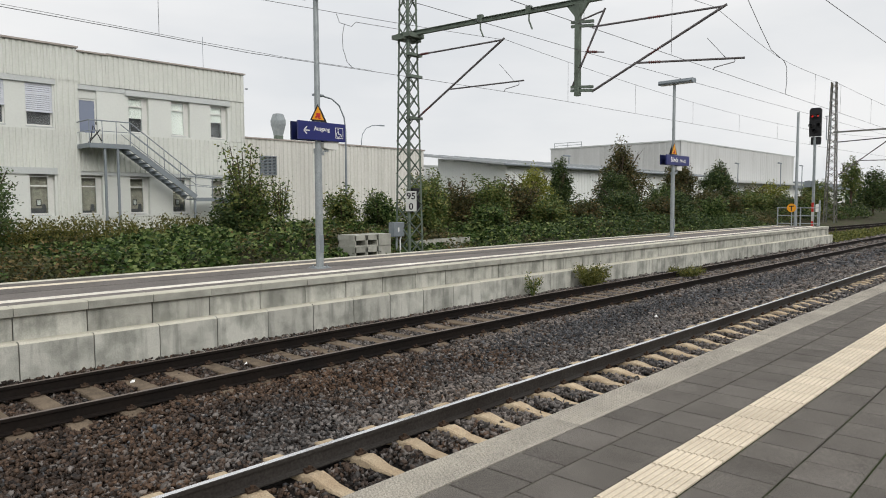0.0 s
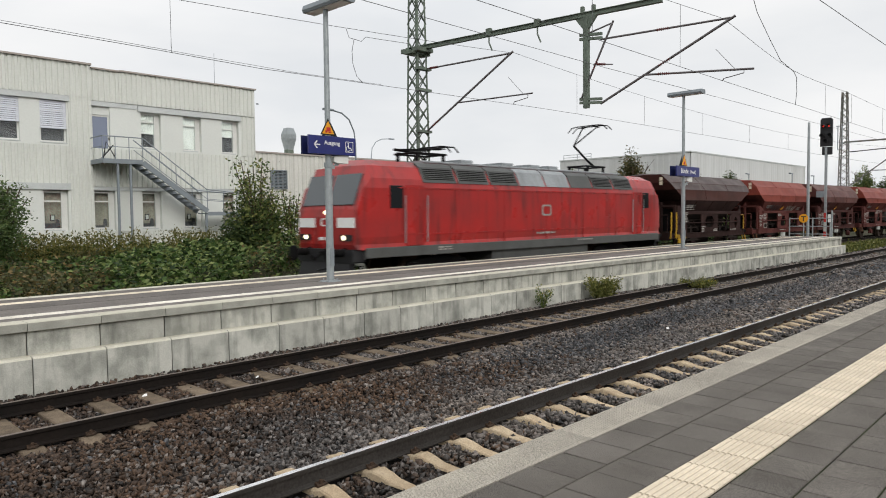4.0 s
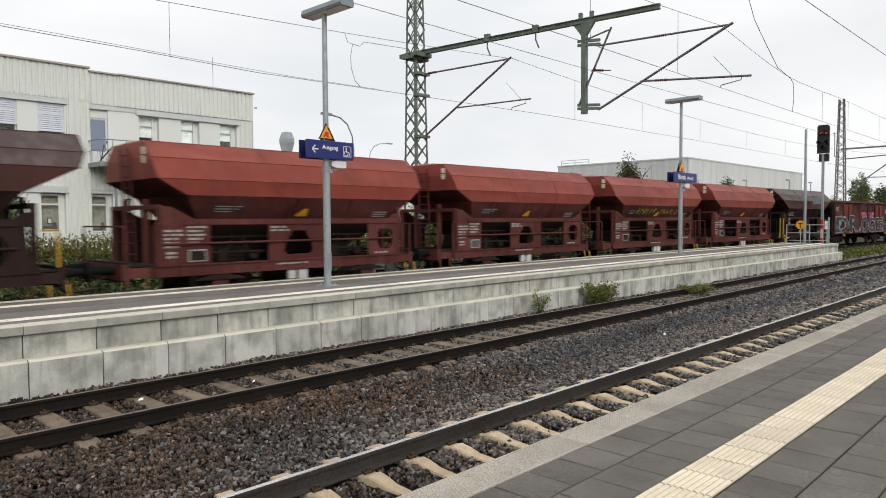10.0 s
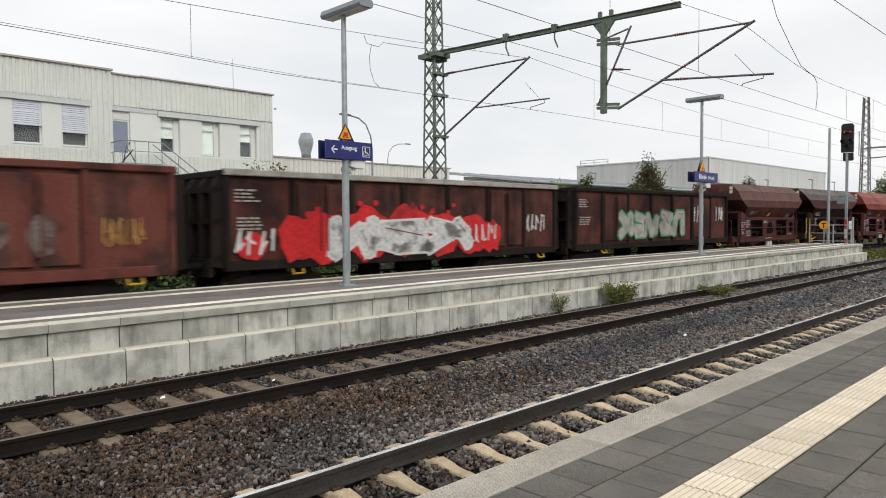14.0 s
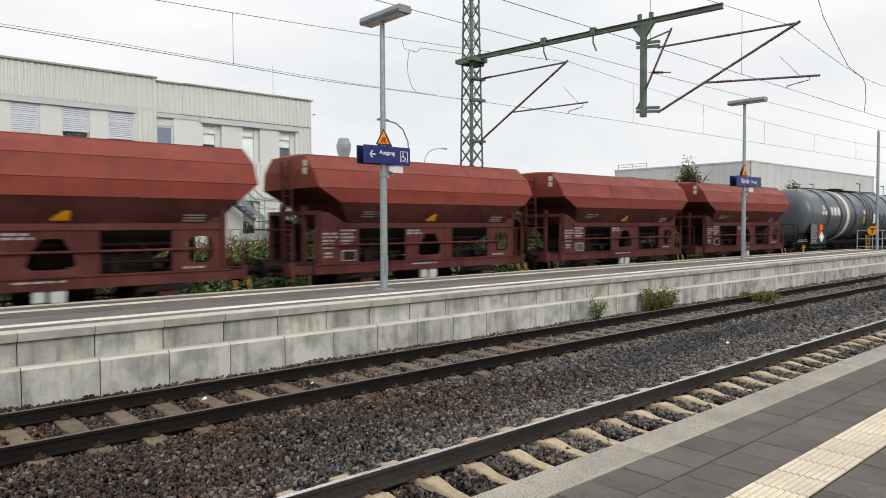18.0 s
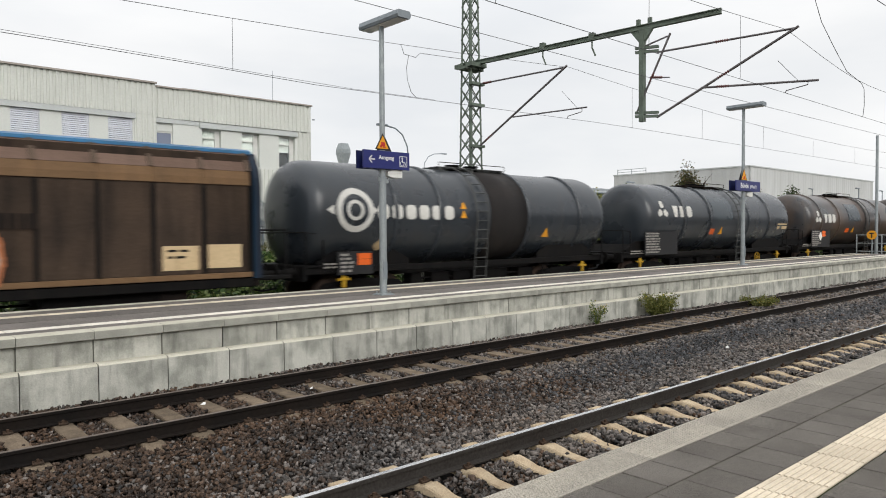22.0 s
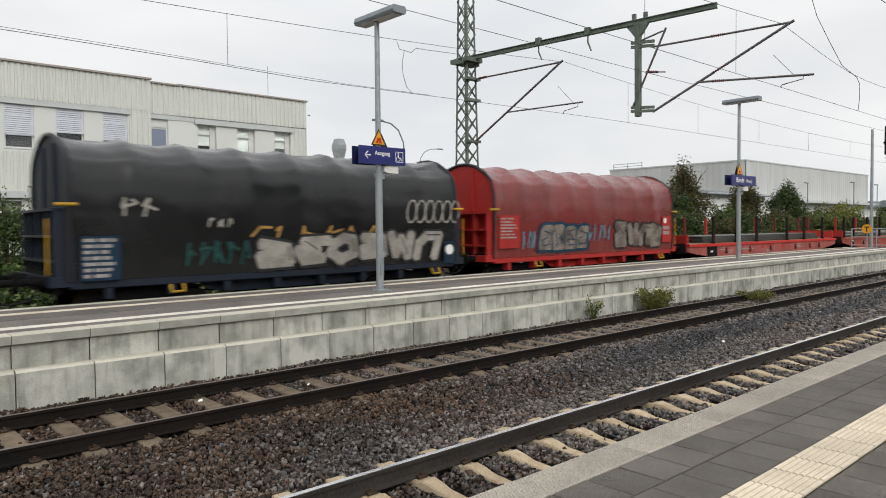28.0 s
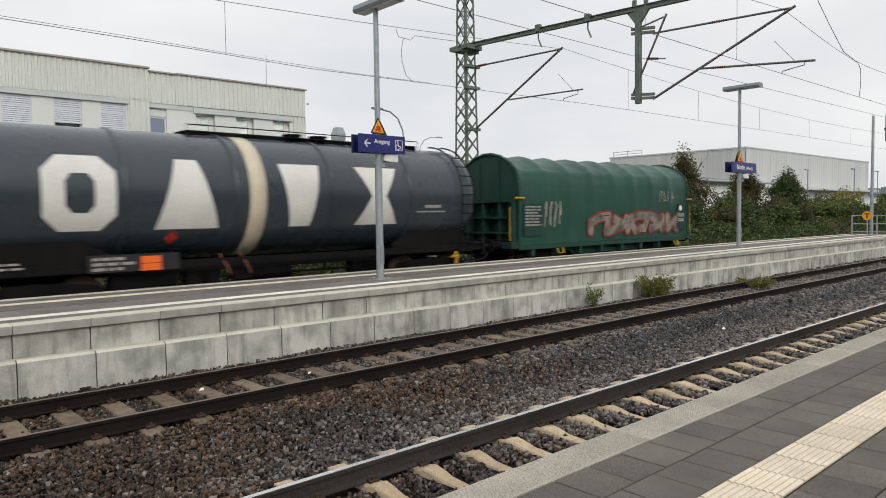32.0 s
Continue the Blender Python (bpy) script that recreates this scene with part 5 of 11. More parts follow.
tube_with_insulator(mast, loc((19.74, 19.85, 5.66)), loc((20.31, 15.90, 8.26)), 0.12, 0.042)
part("cantilever_tube", Solid().rod(loc((19.96, 18.25, 6.65)), loc((20.43, 15.1, 6.66)), 0.028), TUBE, mast)
part("steady_arm", Solid().pipe([loc((20.40, 15.3, 6.64)), loc((20.40, 15.3, 6.52)), loc((20.31, 15.86, 6.42)), loc((20.31, 15.88, 6.34))], 0.016), TUBE, mast)
part("stay_wire", Solid().rod(loc((20.28, 16.1, 7.35)), loc((20.37, 15.49, 6.68)), 0.008), WIRE, mast)
for z in (8.14, 5.66, 7.3):
    part("bracket", Solid().box(-0.35, 0.35, -0.46, -0.22, z - 0.30, z - 0.20), MAST, mast)
for x, y, z in ((20.15, 16.9, 8.98), (20.45, 14.9, 8.98)):
    part("suspension_clamp", Solid().pipe([loc((x, y, z)), loc((x, y, z - 0.25)), loc((x + 0.06, y - 0.1, z - 0.55))], 0.03).box(*[v for q in ((loc((x, y, z))[0] - 0.08, loc((x, y, z))[0] + 0.08), (loc((x, y, z))[1] - 0.1, loc((x, y, z))[1] + 0.1), (loc((x, y, z))[2], loc((x, y, z))[2] + 0.26)) for v in q]), MAST, mast)
for x, y in ((20.72, 13.2), (20.78, 12.8)):
    part("boom_bolt", Solid().box(loc((x, y, 0))[0] - 0.05, loc((x, y, 0))[0] + 0.05, loc((x, y, 0))[1] - 0.06, loc((x, y, 0))[1] + 0.06, 8.9, 9.12), MAST, mast)
# what hangs on the mast
plate = thing("kilometre_sign", (MX - 0.40, MY - 0.52, 2.36), "white kilometre sign with black numbers", "sign")
part("panel", Solid().box(-0.215, 0.215, -0.012, 0.012, -0.40, 0.40, 0.004), FADED_WHITE, plate, at=pose(0, 0, 0, 0, 0, -43))
part("figures", letters("95", 0.37, 0.006, 0.002), BLACK, plate, "black number 95", at=pose(-0.01, -0.01, 0.19, 0, 0, -43))
part("figures", letters("0", 0.37, 0.006, 0.002), BLACK, plate, "black number 0", at=pose(-0.01, -0.01, -0.22, 0, 0, -43))
part("bracket", Solid().box(-0.05, 0.05, 0.02, 0.2, -0.3, -0.24).box(-0.05, 0.05, 0.02, 0.2, 0.24, 0.3), MAST, plate, at=pose(0, 0, 0, 0, 0, -43))
cab = thing("control_box", (MX - 0.62, MY + 0.1, 0.2), "small grey control box on a post beside the mast", "box")
part("post", Solid().rod((0, 0, -0.3), (0, 0, 0.75), 0.04), GALV, cab)
part("box", Solid().box(-0.28, 0.28, -0.16, 0.16, 0.75, 1.32, 0.02), GREY_PAINT, cab)
part("label", Solid().box(-0.07, 0.0, -0.165, -0.16, 0.95, 1.12), WHITE, cab)
part("conduit", Solid().pipe([(0.1, -0.1, -0.3), (0.1, -0.1, 0.6), (0.2, -0.08, 0.8)], 0.03), WHITE, cab)
cab2 = thing("dark_cabinet", (MX + 0.55, MY + 0.35, 2.4), "dark box fixed to the mast", "box")
part("box", Solid().box(-0.16, 0.2, -0.2, 0.2, -0.5, 0.5, 0.02), BLACK, cab2)

mast2 = lattice("catenary_mast", 70.5, 17.5, 0.6, 13.0, 0.95, 0.45, MAST_GALV, "rusty grey lattice catenary mast beyond the platform", False)
part("boom", Solid().bar((0, 0, 7.9), (4.0, -13.5, 8.3), 0.12, 0.14), MAST_GALV, mast2)
for p_, q_, r_ in (((0, -0.4, 7.0), (1.4, -4.4, 7.3), 0.05), ((0, -0.5, 4.0), (1.4, -4.4, 7.3), 0.05), ((0.55, -2.0, 5.3), (1.7, -5.0, 5.3), 0.04)):
    part("cantilever_tube", Solid().rod(p_, q_, r_), TUBE, mast2)

# ---- overhead wires ----
def span(name, pts, r, label="thin dark copper overhead wire"):
    return tagged(part(name, Solid().pipe(pts, r, 5), WIRE), label, "wire", "overhead wires")


def sag(xa, za, xb, zb, dip, y, n=24):
    out = []
    for k in range(n + 1):
        u = k / n
        x = xa + (xb - xa) * u
        out.append((x, y(x) if callable(y) else y, za + (zb - za) * u - 4 * dip * u * (1 - u)))
    return out


def y3w(x):
    return bend(x)[0] - 0.42


def droppers(pa, pb, every, r=0.006):
    """Vertical wires between a carrying wire and a contact wire given as functions x -> (y, z)."""
    g = Solid()
    for x in every:
        (ya, za), (yb, zb) = pa(x), pb(x)
        if za > zb + 0.1:
            g.rod((x, ya, za), (x, yb, zb), r, n=4)
    return tagged(part("dropper_wires", g, WIRE), "thin dark vertical wires between overhead lines", "wire", "overhead wires", "stuff")


WR = 0.0075


def line_at(knots):
    """Height along a wire through given (x, z) places."""
    def f(x):
        for (xa, za), (xb, zb) in zip(knots, knots[1:]):
            if x <= xb:
                return za + (zb - za) * max(0.0, x - xa) / (xb - xa)
        return knots[-1][1]
    return f


def run(name, y, zf, x0, x1, step, r=WR):
    n = int((x1 - x0) / step)
    return span(name, [(x0 + (x1 - x0) * k / n, y(x0 + (x1 - x0) * k / n) if callable(y) else y, zf(x0 + (x1 - x0) * k / n)) for k in range(n + 1)], r)


def hang(xa, za, xb, zb, dip):
    def f(x):
        u = (x - xa) / (xb - xa)
        return za + (zb - za) * u - 4 * dip * u * (1 - u)
    return f


c3 = line_at([(-60, 6.25), (4.3, 6.23), (7.5, 6.20), (10, 6.16), (15, 6.27), (20.4, 6.35), (23, 6.40), (32, 6.40), (41, 6.38), (58.6, 6.25), (140, 6.2)])
m3a = hang(-44.6, 8.24, 20.35, 8.24, 1.24)
m3b = hang(20.35, 8.24, 71.9, 7.9, 0.75)
m2a = hang(-43, 8.2, 21.44, 8.2, 1.1)
m2b = line_at([(21.44, 8.2), (22.5, 8.08), (24.5, 7.83), (26.5, 7.62), (28.3, 7.52), (31, 7.53), (35, 7.61), (40, 7.58), (45.5, 7.56), (55, 7.7), (65, 7.98), (74, 8.4)])
run("contact_wire", y3w, c3, -60, 110, 3)
run("stitch_wire", y3w, lambda x: c3(x) + 0.02 + 0.003 * (14 - x), -40, 14, 3, 0.005)
run("carrying_wire", 16.03, m3a, -44.6, 20.35, 2.5)
run("carrying_wire", lambda x: y3w(x), m3b, 20.35, 71.9, 2.5)
run("contact_wire", 8.66, lambda x: 6.32, -60, 140, 10)
run("carrying_wire", 8.66, m2a, -43, 21.44, 2.5)
run("carrying_wire", 8.66, m2b, 21.44, 74.0, 1.5)
run("contact_wire", 4.4, line_at([(-60, 6.5), (16.7, 6.6), (22.8, 6.71), (140, 6.6)]), -60, 140, 6)
run("feeder_wire", 8.66, lambda x: 10.4, 12, 23.2, 5, 0.009)
run("anchor_wire", 12.3, line_at([(-43, 7.3), (12, 7.17), (20.87, 7.17), (75, 7.6)]), -43, 75, 3, 0.008)
droppers(lambda x: (16.03, m3a(x)), lambda x: (y3w(x), c3(x)), [7.5 - 6.2 * k for k in range(4)])
droppers(lambda x: (y3w(x), m3b(x)), lambda x: (y3w(x), c3(x)), [24.5, 30, 36, 42, 48, 54, 60])
droppers(lambda x: (8.66, m2b(x)), lambda x: (8.66, 6.32), [32, 36, 42, 48, 54, 60])
droppers(lambda x: (8.66, m2a(x)), lambda x: (8.66, 6.32), [4, 9, 14, 18.5])
# hanging jumper loops
span("jumper_cable", [(12.72, 16.03, 7.70), (12.82, 16.03, 7.47), (13.27, 16.03, 7.44), (13.45, 16.03, 7.60), (13.9, 16.03, 7.62), (15.2, 16.03, 7.70)], 0.008, "dark looped cable between two overhead wires")
span("jumper_cable", [(13.0, 16.03, 7.45), (12.92, 16.03, 7.1), (12.94, 16.03, 6.75), (13.08, 16.03, 6.4), (13.3, 16.03, 6.24)], 0.008, "dark looped cable between two overhead wires")
span("jumper_cable", [(22.9, 8.66, 10.4), (23.6, 8.66, 9.6), (24.2, 8.66, 8.95), (25.2, 8.62, 8.3), (26.35, 8.6, 7.67), (27.8, 8.6, 7.48), (28.3, 8.66, 7.34), (28.35, 8.66, 6.8), (28.2, 8.66, 6.32)], 0.011, "dark cable hanging between two overhead wires")

# ---- signal and things at the platform's end ----
sig = thing("railway_signal", (49.3, 13.25, -0.2), "tall railway light signal showing two red lights", "signal")
part("mast", Solid().bar((0, 0, 0), (0, 0, 6.6), 0.14, 0.14, (0, 1, 0)), GALV, sig)
for k in range(4):
    part("mast_plate", Solid().box(-0.10, -0.075, -0.07, 0.07, 0.6 * k, 0.6 * k + 0.598), RED_SIGN if k % 2 else FADED_WHITE, sig, "red field of the mast plate" if k % 2 else "white field of the mast plate")
hd = part("signal_head", Solid().prism([(-0.35, 6.65), (0.35, 6.65), (0.35, 8.34), (0.25, 8.46), (-0.25, 8.46), (-0.35, 8.34)], "x", -0.08, 0.10), BLACK, sig, "black signal screen")
for y in (-0.16, 0.16):
    part("hood", Solid().rod((-0.30, y, 7.95), (-0.08, y, 7.95), 0.11, n=14, caps=False), BLACK, hd)
    part("red_light", Solid().rod((-0.11, y, 7.93), (-0.08, y, 7.93), 0.055, n=14), glowing("signal_red", (0.9, 0.03, 0.02), 0.8), hd, "lit red signal light")
for y, z in ((-0.24, 7.35), (0.24, 7.35), (0.0, 7.0)):
    part("hood", Solid().rod((-0.28, y, z), (-0.08, y, z), 0.12, n=12, caps=False), BLACK, hd)
part("lower_screen", Solid().box(-0.06, 0.10, -0.34, 0.24, 6.12, 6.62, 0.03), BLACK, sig)
part("ladder_cage", Solid().pipe([(0.2, -0.6, 6.4), (0.2, -0.85, 6.5), (0.2, -0.85, 7.9), (0.2, -0.5, 7.9)], 0.03).rod((0.2, -0.6, 6.4), (0.2, -0.6, 7.9), 0.03), GALV, sig)
part("small_box", Solid().box(-0.2, 0.1, 0.1, 0.5, 3.4, 3.8, 0.02), GREY_PAINT, sig)
post = thing("slim_post", (46.4, 13.45, P2 - 0.1), "tall slim grey steel post at the platform end", "post")
part("pole", Solid().rod((0, 0, -1.2), (0, 0, 7.0), 0.10, 0.07, 12), GALV, post)
fence = thing("platform_end_fence", (43.7, 13.3, P2), "low grey tubular fence at the platform end", "fence")
for y in (-0.9, 0.35):
    part("post", Solid().rod((0, y, 0), (0, y, 1.1), 0.035), GALV, fence)
part("post", Solid().rod((0, -1.9, 0), (0, -1.9, 1.5), 0.05), GALV, fence)
for z in (0.15, 0.6, 1.06):
    part("rail", Solid().rod((0, -1.9, z), (0, 0.35, z), 0.022), GALV, fence)
ts = thing("stop_board", (43.55, 12.85, P2), "round orange board with a black letter T on a post", "sign")
part("post", Solid().rod((0.05, 0, 0), (0.05, 0, 1.3), 0.03), GALV, ts)
part("disc", Solid().rod((0.02, 0, 1.06), (-0.02, 0, 1.06), 0.25, n=28), AMBER, ts)
part("letter", Solid().box(-0.026, -0.02, -0.13, 0.13, 1.13, 1.19).box(-0.026, -0.02, -0.03, 0.03, 0.90, 1.13), BLACK, ts, "black letter T")
wb = thing("white_board", (44.15, 11.6, P2 + 0.2), "small white notice box on a short post", "sign")
part("post", Solid().rod((0, 0, -0.2), (0, 0, 0.7), 0.035), GALV, wb)
part("box", Solid().box(-0.06, 0.06, -0.12, 0.12, 0.62, 1.08, 0.01), WHITE, wb)

# ---- concrete pieces by the mast ----
def trough(x, y, z, label):
    t = thing("concrete_trough", (x, y, z), label, "concrete block", "concrete troughs")
    w, h, L, th = 0.275, 0.42, 1.0, 0.05
    g = Solid()
    g.prism([(0, 0), (2 * w, 0), (2 * w, h), (2 * w - th, h), (2 * w - th, th), (th, th), (th, h), (0, h)], "y", 0, L)
    part("trough", g, COPING, t)
    part("lid", Solid().box(-0.01, 2 * w + 0.01, 0, L, h * 0.55, h + 0.02, 0.01).box(0.0, 2 * w, L - 0.06, L, 0.05, h), COPING, t)
    return t


for k, (dx, dz) in enumerate(((0, 0), (0.57, 0), (0, 0.45), (0.57, 0.45))):
    trough(16.38 + dx, 19.75, 0.22 + dz + 0.002, "grey hollow concrete cable trough piece stacked in weeds")
blk = thing("concrete_block", (17.54, 19.75, 0.2), "plain grey concrete block beside the stacked troughs", "concrete block")
part("block", Solid().box(0, 0.62, 0, 1.0, 0, 0.46, 0.01).box(0, 0.62, 0, 1.0, 0.47, 0.92, 0.01), COPING, blk)
for x, y, w, rz in ((20.9, 20.6, 1.2, 10), (22.1, 20.9, 1.3, -6), (23.6, 21.0, 1.0, 14)):
    t = thing("concrete_trough", pose(x, y, ground_z(y), 0, 0, rz), "low grey concrete trough lying in the weeds", "concrete block", "concrete troughs")
    part("trough", Solid().prism([(0, 0), (0.5, 0), (0.5, 0.42), (0.42, 0.42), (0.42, 0.1), (0.08, 0.1), (0.08, 0.42), (0, 0.42)], "x", 0, w), COPING, t)

# ---- plants ----
lrng = np.random.default_rng(21)


def leaf_cards(centres, size, squash=1.0, flat=0.5):
    """Small four-cornered bent leaves at the given places."""
    n = len(centres)
    s = size * lrng.uniform(0.6, 1.3, n)
    d = lrng.normal(0, 1, (n, 3))
    d[:, 2] *= flat
    d /= np.linalg.norm(d, axis=1)[:, None]
    u = np.cross(d, lrng.normal(0, 1, (n, 3)))
    u /= np.linalg.norm(u, axis=1)[:, None] + 1e-9
    w = np.cross(d, u)
    bend_ = (lrng.uniform(-0.25, 0.25, n) * s)[:, None]
    v = np.stack([centres - d * s[:, None], centres + u * (s * 0.55)[:, None] + w * bend_, centres + d * s[:, None], centres - u * (s * 0.55)[:, None] + w * bend_], 1)
    return v.reshape(-1, 3), np.arange(4 * n, dtype=np.int32).reshape(n, 4)


def clumps(places, per, spread, size, flat=0.5):
    """Clusters of leaves round each place."""
    c = np.repeat(np.asarray(places, float), per, 0)
    c = c + lrng.normal(0, 1, c.shape) * np.asarray(spread)
    return leaf_cards(c, size, flat=flat)


def crown_points(n, rx, ry, rz, seed, hollow=0.45, peak=0.0):
    """Places in an uneven crown, denser outside, with dents and gaps."""
    r = np.random.default_rng(seed)
    d = r.normal(0, 1, (n * 2, 3))
    d /= np.linalg.norm(d, axis=1)[:, None]
    rad = hollow + (1 - hollow) * r.random(n * 2) ** 0.5
    lump = 0.78 + 0.20 * np.sin(d[:, 0] * 5 + seed) * np.cos(d[:, 1] * 6 - seed) + 0.16 * np.sin(d[:, 2] * 7 + d[:, 0] * 3 + seed * 2) + r.normal(0, 0.06, n * 2)
    p = d * (rad * lump)[:, None]
    gap = np.sin(p[:, 0] * 4.1 + seed) + np.sin(p[:, 1] * 4.7 - seed) + np.sin(p[:, 2] * 5.3 + seed * 0.7)
    p = p[gap > -1.25][:n]
    p[:, :2] *= (1 - peak * np.clip(p[:, 2] + 0.25, 0, 1))[:, None]
    return p * np.array([rx, ry, rz])


def tree(x, y, h, rx, rz, mat, label, seed, n=420, size=0.085, per=16, low=0.12, name="tree", ry=None, lean=0.0, peak=0.35):
    z0 = ground_z(y) - 0.05
    t = thing(name, (x, y, z0), label, "tree" if name == "tree" else "shrub", "trees and shrubs by the railway")
    r = random.Random(seed)
    cz = h - rz
    g = Solid()
    g.rod((0, 0, -0.2), (lean * 0.5, 0, cz * 0.7), 0.05 + 0.018 * h, 0.03 + 0.012 * h, 8, False)
    g.rod((lean * 0.5, 0, cz * 0.7), (lean, 0.05, h * 0.86), 0.03 + 0.012 * h, 0.015, 7, False)
    for k in range(9):
        a = r.uniform(0, 6.28)
        zb = cz * r.uniform(0.35, 0.95)
        e = Vector((lean + math.cos(a) * rx * r.uniform(0.4, 0.8), math.sin(a) * rx * r.uniform(0.4, 0.8), cz + rz * r.uniform(-0.4, 0.7)))
        m = Vector((0, 0, zb)).lerp(e, 0.5) + Vector((0, 0, 0.12 * h * r.random()))
        g.pipe([(lean * 0.3, 0, zb), m, e], 0.012 + 0.004 * h, 5)
        for q in range(3):
            f = e + Vector((r.uniform(-0.5, 0.5), r.uniform(-0.5, 0.5), r.uniform(0.1, 0.6))) * rx * 0.5
            g.pipe([m.lerp(e, 0.5), e.lerp(f, 0.5), f], 0.010, 4)
    part("trunk", g, BARK, t)
    p = crown_points(n, rx, ry or rx, rz, seed, 0.45, peak) + np.array([lean, 0, cz])
    p = p[p[:, 2] > low * h]
    v, f = clumps(p, per, (0.16 * rx ** 0.5, 0.16 * rx ** 0.5, 0.13 * rx ** 0.5), size)
    part("crown", fast_mesh("crown", v, f, mat), None, t)
    return t


def shrub(x, y, h, rx, mat, label, seed, n=260, size=0.07, per=15, twigs=True):
    z0 = ground_z(y) - 0.05
    t = thing("shrub", (x, y, z0), label, "shrub", "trees and shrubs by the railway")
    r = random.Random(seed)
    g = Solid()
    tips = []
    for k in range(14):
        a = r.uniform(0, 6.28)
        e = Vector((math.cos(a) * rx * r.uniform(0.2, 0.9), math.sin(a) * rx * r.uniform(0.2, 0.9), h * r.uniform(0.6, 1.05)))
        g.pipe([(0.1 * math.cos(a), 0.1 * math.sin(a), -0.1), Vector((e.x * 0.4, e.y * 0.4, e.z * 0.55)), e], 0.018, 5)
        tips.append(e)
    tagged(part("stem", g, BARK, t), "", "", "", "stuff")
    p = crown_points(n, rx, rx, h * 0.52, seed, 0.3) + np.array([0, 0, h * 0.47])
    p = p[p[:, 2] > 0.0]
    extra = []
    for e in tips:
        for q in range(5):
            extra.append(np.array(e) * (0.62 + 0.09 * q) + np.array([r.uniform(-0.1, 0.1), r.uniform(-0.1, 0.1), 0]))
    p = np.concatenate([p, np.array(extra)])
    v, f = clumps(p, per, (0.15, 0.15, 0.13), size)
    part("foliage", fast_mesh("foliage", v, f, mat), None, t)
    return t


# the bramble bank behind the back track
def bank_height(x, y):
    h = 0.55 + 0.35 * math.sin(x * 0.23 + 1.0) * math.cos(y * 0.4) + 0.30 * noise.noise((x * 0.35, y * 0.4, 5)) + 0.2 * noise.noise((x * 0.9, y * 0.9, 8))
    lump = noise.noise((x * 0.16, y * 0.3, 31)) + 0.6 * noise.noise((x * 0.45, y * 0.5, 12))
    h += 0.30 * max(0.0, lump)
    h += 0.22 * noise.noise((x * 1.5, y * 1.6, 44))
    if x > 24:
        h += (0.15 + 0.10 * max(0, y - 20) + 1.1 * max(0.0, lump)) * min(1.0, (x - 24) / 6)
    if y < 20.6:
        h *= 0.35 + 0.65 * max(0, (y - 19.0) / 1.6)
    if 15.2 < x < 25.0 and y < 21.3:
        h *= 0.35
    return max(h, 0.12)


places, kinds = [], []
for k in range(21000):
    x = -6 + 106 * lrng.random() ** 1.25
    y = 19.0 + 9.5 * lrng.random()
    if x > 60 and y < 22 - 0.05 * (x - 60):
        y += 1.0
    hh = bank_height(x, y)
    z = ground_z(y) + hh * (1 - 0.6 * lrng.random() ** 1.4)
    places.append((x, y, z))
places = np.array(places)
pick = np.array([noise.noise((p[0] * 0.25, p[1] * 0.3, 2.2)) for p in places]) + lrng.normal(0, 0.15, len(places))
far = lrng.random(len(places)) < np.clip((places[:, 0] - 26) / 14, 0.0, 0.75)
for sel, m_, lab in ((~far, LEAF_BRAMBLE, "dense green bramble thicket along the track"), (far, LEAF_DARK, "dark green bramble thicket along the track")):
    v, f = clumps(places[(pick > -0.2) & sel], 7, (0.15, 0.15, 0.07), 0.100, 0.35)
    tagged(new("bramble_bank", fast_mesh("bramble_bank", v, f, m_)), lab, "brambles", "", "stuff")
v, f = clumps(places[pick <= -0.2], 10, (0.15, 0.15, 0.11), 0.070, 0.45)
tagged(new("bramble_bank", fast_mesh("bramble_bank", v, f, LEAF_BROWN)), "brownish weeds and brambles in the bank", "brambles", "", "stuff")
# tall dry weeds in front of the office
pts = []
for k in range(620):
    x = 5.5 + 9.0 * lrng.random()
    if noise.noise((x * 0.9, 4.0, 7.0)) < -0.12:
        continue
    y = 25.6 + 2.2 * lrng.random()
    top = 0.85 + 0.50 * lrng.random() * (0.6 + 0.6 * abs(noise.noise((x * 1.3, 1.0, 2.0))))
    for q in range(5):
        pts.append((x + lrng.normal(0, 0.04), y, ground_z(y) + top * (0.45 + 0.14 * q)))
v, f = clumps(np.array(pts), 3, (0.05, 0.05, 0.08), 0.05, 1.8)
tagged(new("dry_weeds", fast_mesh("dry_weeds", v, f, GRASS_DRY)), "tall yellow-green weeds gone to seed", "weeds", "", "stuff")
# grass verge beyond the platform
pts = []
for k in range(2600):
    x = 45 + 75 * lrng.random() ** 1.3
    y = 11.4 + (bend(x)[0] - 2.1 - 11.4) * lrng.random()
    pts.append((x, y, -0.35 + 0.45 * lrng.random()))
v, f = clumps(np.array(pts), 6, (0.12, 0.12, 0.10), 0.10, 1.6)
tagged(new("grass_verge", fast_mesh("grass_verge", v, f, LEAF_OLIVE)), "rough olive grass between the tracks", "grass", "", "stuff")

